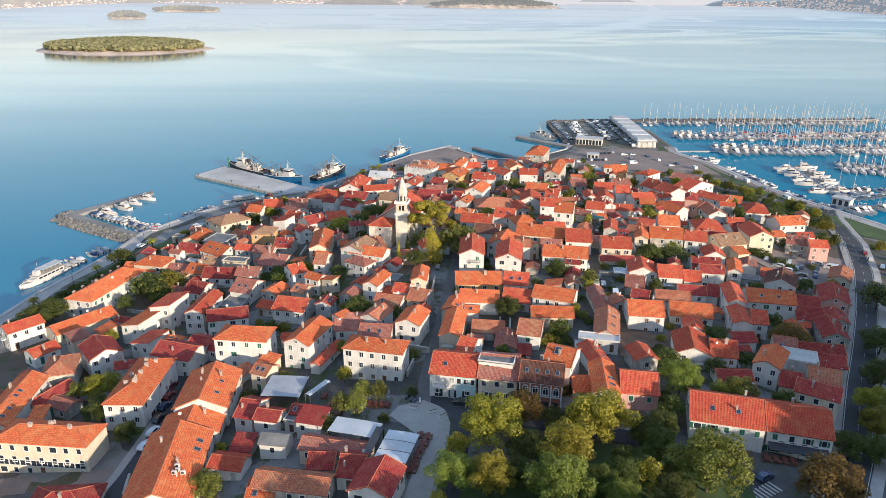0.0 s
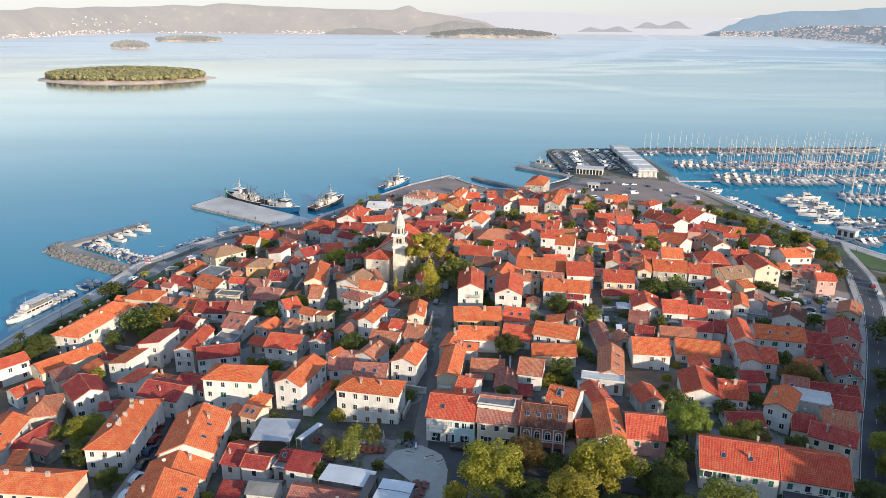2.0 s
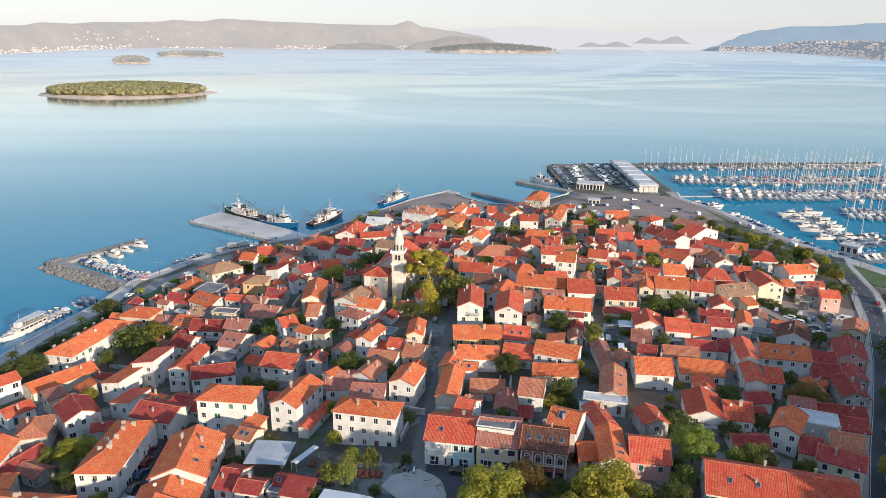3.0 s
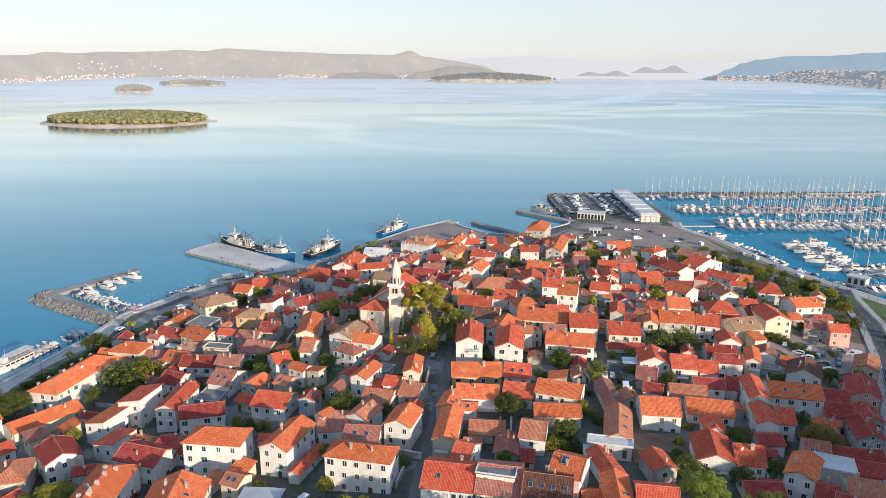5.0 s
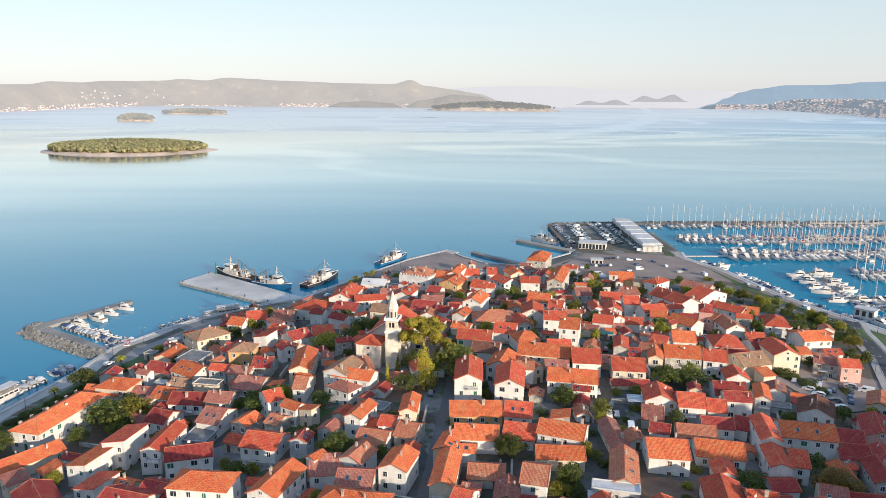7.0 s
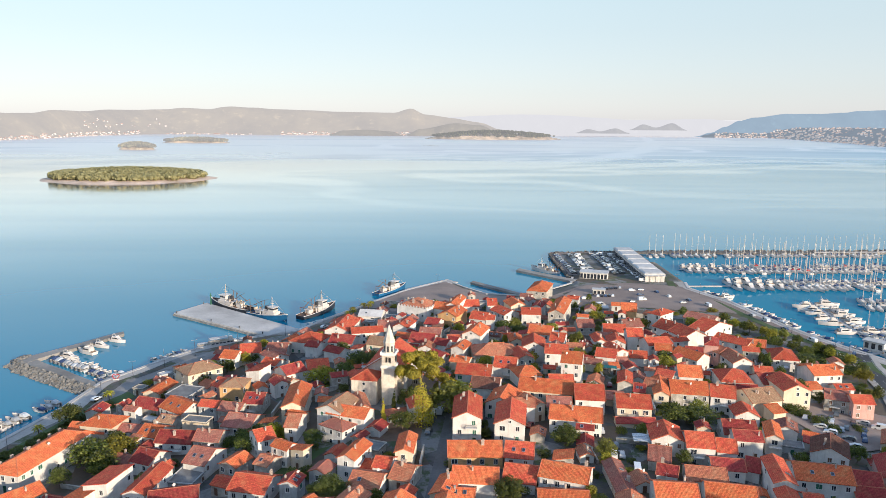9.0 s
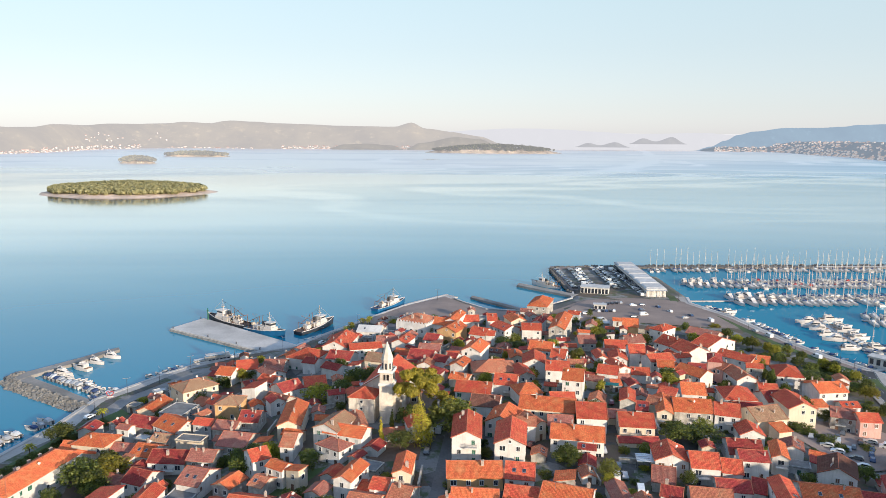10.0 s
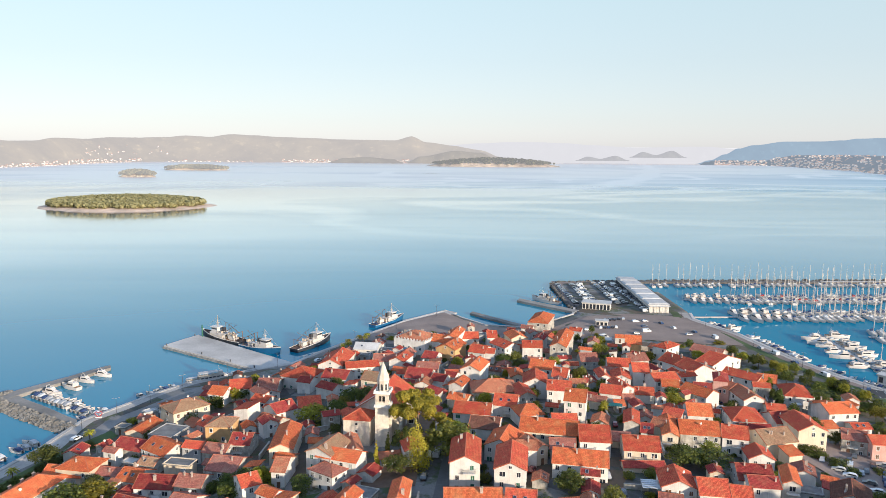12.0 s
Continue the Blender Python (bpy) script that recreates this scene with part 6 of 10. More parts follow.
    part("cross", Build().bar((0, 0, 28.3), (0, 0, 29.6), 0.05, sides=4).bar((-0.35, 0, 29.2), (0.35, 0, 29.2), 0.05, sides=4).mesh("cross", DARK), root)
    return root


def crenellated_house():
    root = thing("fortified_house", pose(-10.4, 389, 1.6, 0, 0, -27), "white fortified house with crenellated parapet and orange roof", "house")
    w, d, h = 17.5, 15.5, 9.4
    part("wall", wall_mesh("flat", w, d, h, 0, WALL["white"]), root)
    me, ridge = roof_mesh("hip", w - 0.9, d - 0.9, 3.2, ROOF["old"], 0.0)
    part("roof", me, root, pose(0, 0, h + 0.25))
    merlon = Build().box(-0.36, 0.36, -0.2, 0.2, 0, 0.62).box(-0.2, 0.2, -0.14, 0.14, 0.62, 0.9).mesh("merlon", WALL["white"])
    for side, (run, off) in enumerate(((w, d / 2), (d, w / 2), (w, d / 2), (d, w / 2))):
        n = int(run / 1.6)
        for k in range(n):
            part("merlon", merlon, root, pose(0, 0, h, 0, 0, 90 * side) @ pose((k - (n - 1) / 2) * run / n, -off + 0.22, 0))
    for k in range(5):
        win = part("window", FAR_WINDOW["std"], root, pose((k - 2) * 3.1, -d / 2 - 0.004, 5.6))
    wing = part("wing", wall_mesh("gable", 13.0, 8.6, h - 0.6, 2.6, WALL["white"]), root, pose(w / 2 + 6.2, 3.0, 0), "white wing with an orange gable roof")
    me, ridge = roof_mesh("gable", 13.0, 8.6, 2.6, ROOF["orange"])
    part("wing_roof", me, root, pose(w / 2 + 6.2, 3.0, h - 0.6))
    for k in range(4):
        part("window", FAR_WINDOW["std"], wing, pose((k - 1.5) * 2.8, -4.3 - 0.004, 5.2))
    for cx, cy in ((-5, -3), (-1, -4.5), (4, -4), (2, 2)):
        part("chimney", CHIMNEY[1], root, pose(cx, cy, h + 1.9))
    return root


church()
bell_tower()
crenellated_house()


# ---- marina buildings, canopies ----
def long_shed(x, y, rot, w, d, h):
    root = thing("marina_hall", pose(x, y, 1.2, 0, 0, rot), "long white marina hall with pale roof and glazed front", "building")
    part("wall", wall_mesh("flat", w, d, h, 0, WALL["white"]), root)
    n = 6
    for k in range(n):
        y0, y1 = -d / 2 + k * d / n, -d / 2 + (k + 1) * d / n
        part("roof", Build().box(-w / 2 - 0.6, w / 2 + 0.6, y0 + 0.25, y1 - 0.25, h, h + 0.5).box(-w / 2, w / 2, y0 + 1.5, y1 - 1.5, h + 0.5, h + 1.0, None, 0, 0.6).mesh("roof", ROOF["white"]), root)
    bay = Build().box(-1.9, 1.9, -0.05, 0.02, 0.3, 3.2).mesh("glazed_bay", PANE)
    for k in range(int(d / 4.4)):
        for a, off in ((90, w / 2), (-90, w / 2)):
            part("glazed_bay", bay, root, pose(0, 0, 0, 0, 0, a) @ pose(-d / 2 + 2.4 + k * 4.4, -off - 0.01, 0))
    for k in range(4):
        part("column", Build().bar((0, 0, 0), (0, 0, h), 0.18).mesh("column", TRIM), root, pose(-w / 2 + 0.8 + k * (w - 1.6) / 3, -d / 2 - 1.6, 0))
    part("porch_roof", Build().box(-w / 2 - 0.4, w / 2 + 0.4, -d / 2 - 2.2, -d / 2, h - 0.5, h - 0.2).mesh("porch_roof", ROOF["white"]), root)
    return root


def pavilion(x, y, rot, w, d, h, z, label, name="pavilion"):
    root = thing(name, pose(x, y, z, 0, 0, rot), label, "pavilion")
    part("wall", wall_mesh("flat", w, d, h, 0, WALL["white"]), root)
    part("roof", Build().box(-w / 2 - 0.5, w / 2 + 0.5, -d / 2 - 0.5, d / 2 + 0.5, h, h + 0.4).mesh("roof", ROOF["white"]), root)
    n = max(2, int(w / 2.2))
    bay = Build().box(-0.8, 0.8, -0.05, 0.02, 0.4, h - 0.6).mesh("glazed_bay", PANE)
    for k in range(n):
        part("glazed_bay", bay, root, pose((k - (n - 1) / 2) * w / n, -d / 2 - 0.01, 0))
    return root


long_shed(140.4, 535, -1, 12.5, 98, 5)
pavilion(102.5, 498, -17, 17.8, 9.5, 4.2, 1.2, "white flat-roofed pavilion with dark glazing", "harbour_office")
pavilion(203.7, 351, -48, 8.5, 5.5, 3.6, 1.2, "small white flat-roofed marina kiosk", "kiosk")
pavilion(96, 452, -12, 7, 4, 3.2, 1.2, "small white box kiosk beside the car park", "kiosk")


def awning(x, y, rot, w, d, z, h, cloth, label, bays=1):
    """A cloth roof on slender posts."""
    root = thing("awning", pose(x, y, z, 0, 0, rot), label, "awning")
    post = Build().bar((0, 0, -0.3), (0, 0, h), 0.07).mesh("post", METAL)
    for sx in (-1, 1):
        for sy in (-1, 0, 1):
            part("post", post, root, pose(sx * (w / 2 - 0.1), sy * (d / 2 - 0.1), 0))
    n = 10
    for k in range(bays):
        y0, y1 = -d / 2 + k * d / bays + 0.12, -d / 2 + (k + 1) * d / bays - 0.12
        v, f = [], []
        for i in range(n + 1):
            for j in (0, 1):
                u = i / n
                v.append((-w / 2 + u * w, (y0, y1)[j], h + 0.1 * math.sin(math.pi * u) - 0.03 * math.sin(7 * u)))
        v += [(p[0], p[1], p[2] - 0.06) for p in v]
        o = 2 * (n + 1)
        f += [(2 * i, 2 * i + 2, 2 * i + 3, 2 * i + 1) for i in range(n)] + [(o + 2 * i + 1, o + 2 * i + 3, o + 2 * i + 2, o + 2 * i) for i in range(n)]
        f += [(2 * i, o + 2 * i, o + 2 * i + 2, 2 * i + 2) for i in range(n)] + [(2 * i + 3, o + 2 * i + 3, o + 2 * i + 1, 2 * i + 1) for i in range(n)]
        f += [(0, 1, o + 1, o), (2 * n, o + 2 * n, o + 2 * n + 1, 2 * n + 1)]
        part("cloth", mesh_of("cloth", v, f, cloth), root)
    rail = Build().box(-0.05, 0.05, -d / 2, d / 2, h - 0.14, h - 0.02).mesh("rail", METAL)
    for sx in (-1, 1):
        part("rail", rail, root, pose(sx * (w / 2 - 0.05), 0, 0))
    return root


g_at = lambda x, y: land(0.0)(x, y)
awning(-38.4, 152.4, -4, 9.4, 9.8, g_at(-38.4, 152.4), 3.3, GREYCLOTH, "large grey cloth awning over a restaurant terrace")
awning(-9.2, 123.9, -14, 6.8, 10.4, g_at(-9.9, 123.9), 3.8, CLOTH, "white cloth awning in three bays on dark frame", 3)
awning(-18.6, 131.0, -15, 10.6, 5.8, g_at(-18.6, 131.0), 4.0, CLOTH, "flat white terrace roof beside the awning")
band = thing("roof_band", pose(-14.4, 125.4, g_at(-14.4, 125.4), 0, 0, -13), "dark slate-grey strip between two white terrace roofs", "roof")
part("panel", Build().box(-0.85, 0.85, -5.4, 5.4, 3.9, 4.05).mesh("panel", DARK), band)
for sy in (-1, 1):
    part("post", Build().box(-0.1, 0.1, -0.1, 0.1, -0.4, 3.9).mesh("post", DARK), band, pose(0.7, sy * 5.2, 0))
awning(-17.9, 381.5, -27, 8.0, 3.6, g_at(-17.9, 381.5), 3.2, BLUEHULL, "bright blue awning beside the fortified house")
awning(59.6, 222.6, -8, 4.6, 5.4, g_at(59.6, 222.6), 3.0, CLOTH, "white cloth canopy in five narrow strips over a yard", 5)
awning(65.4, 288.2, -14, 5.2, 3.4, g_at(68.6, 287.2), 3.2, TEALCLOTH, "deep teal awning over a street terrace")
awning(-30.0, 150.5, -30, 1.6, 8.0, g_at(-30, 150), 3.0, CLOTH, "narrow white awning over an entrance path")


def parasol(x, y):
    z = g_at(x, y)
    root = thing("parasol", pose(x, y, z), "closed white parasol on the cafe terrace", "parasol", "closed parasols on the terrace")
    part("pole", Build().bar((0, 0, -0.2), (0, 0, 3.0), 0.035).mesh("pole", METAL), root)
    ring = lambda r, z: [(r * (1 + 0.25 * (i % 2)) * math.cos(i * math.pi / 6), r * (1 + 0.25 * (i % 2)) * math.sin(i * math.pi / 6), z) for i in range(12)]
    part("canopy", Build().loft([ring(0.26, 1.0), ring(0.3, 1.6), ring(0.2, 2.4), ring(0.04, 3.0)]).mesh("canopy", CLOTH), root)
    part("foot", Build().box(-0.3, 0.3, -0.3, 0.3, 0, 0.08).mesh("foot", CONCRETE), root)


for p in ((-17.2, 148.4), (-12.8, 148.5), (-18.7, 143.2)):
    parasol(*p)


TABLE = surface("dark_red_wood", (0.17, 0.045, 0.03), 0.7, 0.8, 8, 0.3)


def table_set(x, y, rot):
    z = g_at(x, y)
    root = thing("picnic_table", pose(x, y, z, 0, 0, rot), "dark red wooden table with two benches", "table", "tables on the cafe terrace")
    part("tabletop", Build().box(-0.45, 0.45, -1.1, 1.1, 0.7, 0.76).mesh("tabletop", TABLE), root)
    for s in (-1, 1):
        part("bench", Build().box(s * 0.85 - 0.17, s * 0.85 + 0.17, -1.1, 1.1, 0.42, 0.47).mesh("bench", BROWN_WOOD), root)
        part("leg", Build().box(-0.8, 0.8, s * 0.8 - 0.05, s * 0.8 + 0.05, -0.2, 0.42).box(-0.06, 0.06, s * 0.8 - 0.05, s * 0.8 + 0.05, 0.42, 0.7).mesh("leg", BROWN_WOOD), root)


for k, (x, y) in enumerate(((-17.0, 145.4), (-15.6, 144.8), (-14.2, 144.7), (-12.9, 144.6), (-23.9, 142.6), (-27.0, 145.4), (-26.0, 147.7), (-28.5, 150.6), (-24, 146.5), (-25.5, 143.5), (-21.8, 149))):
    table_set(x, y, -8 + 3 * (k % 3))

zebra(92.8, 134.0, 58, 7, 1.0, 3.2, g_at(92, 134) + 0.16)
zebra(63.0, 114.8, 30, 8, 1.0, 3.2, g_at(63, 115) + 0.12)


def arched_window(m, parent, w, h, label=""):
    fr, pn = Build(), Build()
    arc = [(w / 2 * math.cos(math.pi * k / 8), w / 2 * math.sin(math.pi * k / 8)) for k in range(9)]
    for (xa, za), (xb, zb) in zip(arc, arc[1:]):
        fr.bar((xa, -0.06, h + za), (xb, -0.06, h + zb), 0.13, sides=4)
    for sx in (-1, 1):
        fr.bar((sx * w / 2, -0.06, 0), (sx * w / 2, -0.06, h), 0.13, sides=4)
    fr.box(-w / 2 - 0.25, w / 2 + 0.25, -0.2, 0, -0.18, 0).box(-0.04, 0.04, -0.09, 0, 0, h + w / 2).box(-w / 2, w / 2, -0.09, 0, h - 0.04, h + 0.04)
    pn.loft([[(x, y, z + h) for x, z in arc] + [(-w / 2, y, 0), (w / 2, y, 0)] for y in (-0.04, -0.01)])
    win = part("window", fr.mesh("arched_window", TRIM), parent, m, "white arched window")
    part("pane", pn.mesh("pane", PANE), win)


def brick_front():
    """White stone dressings on the street front of the red brick house."""
    x, y, rot, w, d, eave, *_r = next(q for q in SPECS if q[7] == "brick")
    root = thing("brick_front", pose(x, y, 0, 0, 0, rot) @ pose(0, -d / 2 - 0.02, 0), "white arched windows and stone bands on red brick", "facade")
    base = eave - 7.4
    for k in range(4):
        arched_window(pose((k - 1.5) * w / 4.2, -0.03, eave - 3.0), root, 1.25, 1.35)
        part("shop_opening", Build().box(-0.8, 0.8, -0.04, 0.02, 0, 2.3).mesh("shop_opening", PANE), root, pose((k - 1.5) * w / 4.2, 0, base + 0.1), "dark shop opening")
    for k, z in enumerate((eave - 0.45, eave - 3.7)):
        part("stone_band", Build().box(-w / 2, w / 2, -0.16, 0, z, z + 0.22).mesh("stone_band", TRIM), root)
    for k in range(5):
        part("pilaster", Build().box(-0.14, 0.14, -0.12, 0, base, eave - 0.45).mesh("pilaster", TRIM), root, pose((k - 2) * w / 4.1, 0, 0))


brick_front()


def shop_awning(i, label):
    """A dark awning with an unreadable sign band along the front of a house."""
    x, y, rot, w, d, eave, *_r = SPECS[i]
    root = thing("shop_awning", pose(x, y, 0, 0, 0, rot) @ pose(0, -d / 2 - 0.02, eave - 3.6), label, "awning")
    part("canopy", Build().loft([[(px, -0.0, 0.9), (px, -1.9, 0.1), (px, -1.9, 0.0), (px, 0, 0.8)] for px in (-w * 0.46, w * 0.46)]).mesh("canopy", DARK), root, None, "black cloth canopy")
    part("sign_board", Build().box(-w * 0.4, w * 0.4, -0.06, 0, 0.95, 1.5).mesh("sign_board", TRIM), root)
    bar = Build().box(-0.5, 0.5, -0.075, -0.06, 1.12, 1.34).mesh("sign_bar", DARK)
    for k in range(4):
        part("sign_bar", bar, root, pose((k - 1.5) * w * 0.17, 0, 0))
    for sx in (-1, 0, 1):
        part("post", Build().bar((sx * w * 0.45, -1.85, -2.9), (sx * w * 0.45, -1.85, 0.05), 0.05).mesh("post", DARK), root)


shop_awning(next(i for i, q in enumerate(SPECS) if q[:2] == (76.9, 133.3)), "black shop awning with a pale sign band on the house")


# ---- fittings of the houses nearest the square ----
def nearest_house(x, y):
    return min(HOUSES, key=lambda q: (q[0].matrix_world.translation - Vector((x, y, q[0].matrix_world.translation.z))).length)


def skylights(x, y, spots, size=1.0):
    """Roof lights in a slope; spots are shares of the length and of the half depth, minus to the front."""
    root, w, d, h, rise, kind = nearest_house(x, y)
    tilt = math.degrees(math.atan2(rise, d / 2))
    for u, v in spots:
        m = pose(u * w / 2, v * d / 2, h + 0.12 + rise * (1 - abs(v)), tilt if v < 0 else -tilt, 0, 0) @ Matrix.Scale(size, 4)
        part("pane", SKYPANE, part("skylight", SKYLIGHT, root, m))


def chimneys(x, y, spots, shape=1, turn=0):
    root, w, d, h, rise, kind = nearest_house(x, y)
    for u, v in spots:
        part("chimney", CHIMNEY[shape], root, pose(u * w / 2, v * d / 2, h + rise * (1 - abs(v)) + 0.1, 0, 0, turn) @ Matrix.Diagonal((0.9, 0.9, 0.62, 1)))


def glazed_front(x, y, count, share, z, bay_w, bay_h, side=0):
    """A row of large dark panes in pale frames low on a front."""
    root, w, d, h, rise, kind = nearest_house(x, y)
    run, off = ((w, d / 2), (d, w / 2))[side % 2]
    fr = Build().box(-bay_w / 2 - 0.1, bay_w / 2 + 0.1, -0.09, 0.02, bay_h, bay_h + 0.14).box(-bay_w / 2 - 0.1, bay_w / 2 + 0.1, -0.12, 0.02, -0.14, 0).box(-bay_w / 2 - 0.1, -bay_w / 2, -0.09, 0.02, 0, bay_h).box(bay_w / 2, bay_w / 2 + 0.1, -0.09, 0.02, 0, bay_h).box(-0.04, 0.04, -0.06, 0.02, 0, bay_h)
    frame_me = fr.mesh("shop_window", TRIM)
    pane_me = Build().box(-bay_w / 2, bay_w / 2, -0.03, 0.01, 0, bay_h).mesh("pane", PANE)
    for k in range(count):
        m = pose(0, 0, 0, 0, 0, (0, 90, 180, 270)[side]) @ pose((k - (count - 1) / 2) * run * share / count, -off - 0.012, z)
        part("pane", pane_me, part("shop_window", frame_me, root, m, "wide shop window"))


def air_conditioner(x, y, z, rot):
    root = thing("air_conditioner", pose(x, y, z, 0, 0, rot), "boxy white air conditioning unit on a roof", "air conditioner", "air conditioners on the roof")
    part("case", Build().box(-0.5, 0.5, -0.2, 0.2, 0.12, 0.95).box(-0.45, -0.35, -0.2, 0.2, -0.3, 0.12).box(0.35, 0.45, -0.2, 0.2, -0.3, 0.12).mesh("case", HULL), root)
    part("fan_grille", Build().bar((-0.12, -0.2, 0.53), (-0.12, -0.225, 0.53), 0.32, 0.32, 12).mesh("fan_grille", DARK), root)


skylights(13.9, 151.9, ((-0.6, -0.45), (0.0, -0.45), (0.6, -0.45)))
skylights(23.7, 148.0, ((-0.72, -0.5), (-0.24, -0.5), (0.24, -0.5), (0.72, -0.5)))
skylights(29.3, 155.1, ((-0.2, -0.3),), 1.8)
skylights(38.2, 148.0, ((-0.2, -0.55), (-0.6, -0.55)), 1.2)
skylights(-106.5, 152.9, ((-0.75, -0.5), (-0.45, -0.5), (0.0, -0.3), (0.2, -0.3)))
skylights(-56.6, 150.8, ((-0.5, -0.5), (0.1, -0.5)))
skylights(-55.8, 121.8, ((0.35, -0.75), (0.6, -0.75)), 1.2)
chimneys(-76.1, 157.9, ((-0.45, 0.3), (-0.42, -0.12), (-0.1, 0.35), (-0.05, -0.1), (0.28, -0.1), (0.5, 0.1), (0.55, -0.35)), 1, 90)
chimneys(-115.6, 226.4, ((-0.8, 0.75), (-0.5, 0.75), (-0.15, 0.75), (0.2, 0.75), (0.5, 0.75), (0.8, 0.75), (-0.3, 0.1)), 1)
chimneys(-87.9, 135.8, ((-0.35, -0.12), (0.05, 0.1), (0.5, -0.1)), 1)
glazed_front(-87.9, 135.8, 8, 0.94, 2.6, 2.3, 1.3)
glazed_front(3.5, 153.2, 3, 0.9, 0.4, 1.9, 2.0)
corner, cw, cd, ch, _rise, _kind = nearest_house(3.5, 153.2)
part("front_panel", Build().box(0.6, cw / 2 - 0.02, -cd / 2 - 0.03, -cd / 2 + 0.05, 0.3, ch - 0.1).mesh("front_panel", surface("mint_plaster", (0.5, 0.68, 0.68), 0.9, 0.3, 4, 0.12)), corner, None, "pale mint painted half of the front")
for k in range(3):
    mint_window = part("window", WINDOW["std"][2], corner, pose(1.5 + 1.6 * k, -cd / 2 - 0.035, ch - 1.5))
    part("pane", WINDOW["std"][3], mint_window)
part("rail", BALCONY[1], part("balcony", BALCONY[0], corner, pose(-cw * 0.3, -cd / 2 - 0.002, ch - 3.0)))
glazed_front(13.9, 151.9, 2, 0.9, 0.4, 1.7, 2.0)
glazed_front(-76.1, 157.9, 5, 0.7, 0.6, 2.2, 1.9, 0)
roof_root, rw, rd, rh, rrise, rkind = nearest_house(-55.8, 121.8)
for k, (u, v) in enumerate(((-5.6, -2.6), (-4.6, -3.0), (-3.4, -2.7), (-4.9, -4.0))):
    q = roof_root.matrix_world @ Vector((u, v, rh + rrise * (1 - abs(v) / (rd / 2)) + 0.35))
    air_conditioner(q.x, q.y, q.z, -8 + 11 * k)
for k, (x, y) in enumerate(((-4.6, 132.0), (-3.0, 131.5), (-3.7, 129.2), (-4.4, 127.0), (-5.0, 125.0), (-5.5, 122.6), (-5.9, 120.4), (67.9, 125.4), (69.8, 125.2), (71.6, 125.0), (73.3, 124.8))):
    table_set(x, y, -12 + 4 * (k % 3))


def planter(x, y, rot):
    root = thing("planter", pose(x, y, g_at(x, y) + 0.12, 0, 0, rot), "long white stone planter bench on the square", "planter", "planters on the square")
    part("trough", Build().box(-1.1, 1.1, -0.3, 0.3, -0.1, 0.5, None, 0, 0.04).mesh("trough", TRIM), root)
    part("soil", Build().box(-0.98, 0.98, -0.2, 0.2, 0.45, 0.51).mesh("soil", SOIL), root)


def scooter(x, y, rot, paint):
    root = thing("scooter", pose(x, y, g_at(x, y) + 0.14, 0, 0, rot), "motor scooter parked on its stand", "scooter", "scooters on the square")
    part("body", Build().loft([[(px, -pw, z0), (px, pw, z0), (px, pw, z1), (px, -pw, z1)] for px, pw, z0, z1 in ((-0.85, 0.1, 0.5, 0.7), (-0.5, 0.2, 0.35, 0.78), (0.0, 0.18, 0.3, 0.74), (0.1, 0.16, 0.25, 0.36), (0.45, 0.18, 0.25, 0.4), (0.62, 0.2, 0.3, 0.95), (0.7, 0.12, 0.6, 1.0))]).mesh("body", paint), root)
    wheel = Build().loft([[(r * math.cos(i * math.pi / 5), yy, r * math.sin(i * math.pi / 5)) for i in range(10)] for yy, r in ((-0.06, 0.12), (-0.06, 0.24), (0.06, 0.24), (0.06, 0.12))]).mesh("wheel", TYRE)
    for px in (-0.6, 0.78):
        part("wheel", wheel, root, pose(px, 0, 0.24))
    part("handlebar", Build().bar((0.6, -0.33, 1.05), (0.6, 0.33, 1.05), 0.03, sides=5).bar((0.66, 0, 0.9), (0.6, 0, 1.06), 0.03, sides=5).mesh("handlebar", DARK), root)


for x, y, r in ((-2.1, 141.4, 20), (0.2, 139.6, 35), (-6.6, 143.2, -15)):
    planter(x, y, r)
for k, (x, y) in enumerate(((-8.2, 147.2), (-7.2, 146.6), (-6.3, 145.9), (-5.2, 145.4))):
    scooter(x, y, 60 + 9 * k, PAINT[(3, 2, 4, 0)[k]])


# ---- trees ----
def crown_mesh(name, seed, blobs, leaf, count, material, flat=1.0):
    """Many small leaf sprays on an uneven cluster of lobes, unit size."""
    rng = random.Random(seed)
    v, f = [], []
    total = sum(b[3] ** 2 for b in blobs)
    for bx, by, bz, br in blobs:
        for _ in range(int(count * br * br / total)):
            d = Vector((rng.gauss(0, 1), rng.gauss(0, 1), rng.gauss(0, 1) * flat + 0.15)).normalized()
            bump = 0.84 + 0.34 * noise.noise(Vector((bx, by, bz)) * 3 + d * 2.3)
            r = br * bump * (rng.uniform(0.93, 1.06) if rng.random() < 0.8 else rng.uniform(0.55, 0.95))
            p = Vector((bx, by, bz)) + Vector((d.x * r, d.y * r, d.z * r * flat))
            n = (d + Vector((rng.gauss(0, 0.55), rng.gauss(0, 0.55), rng.gauss(0, 0.55) + 0.2))).normalized()
            a = n.orthogonal().normalized()
            a.rotate(Matrix.Rotation(rng.uniform(0, 6.28), 3, n))
            b = n.cross(a)
            s = leaf * rng.uniform(0.6, 1.35)
            o = len(v)
            v += [p + a * s, p + b * s * 0.6 + n * s * 0.18, p - a * s * 0.9, p - b * s * 0.62 - n * s * 0.12]
            f.append((o, o + 1, o + 2, o + 3))
    return mesh_of(name, v, f, material)


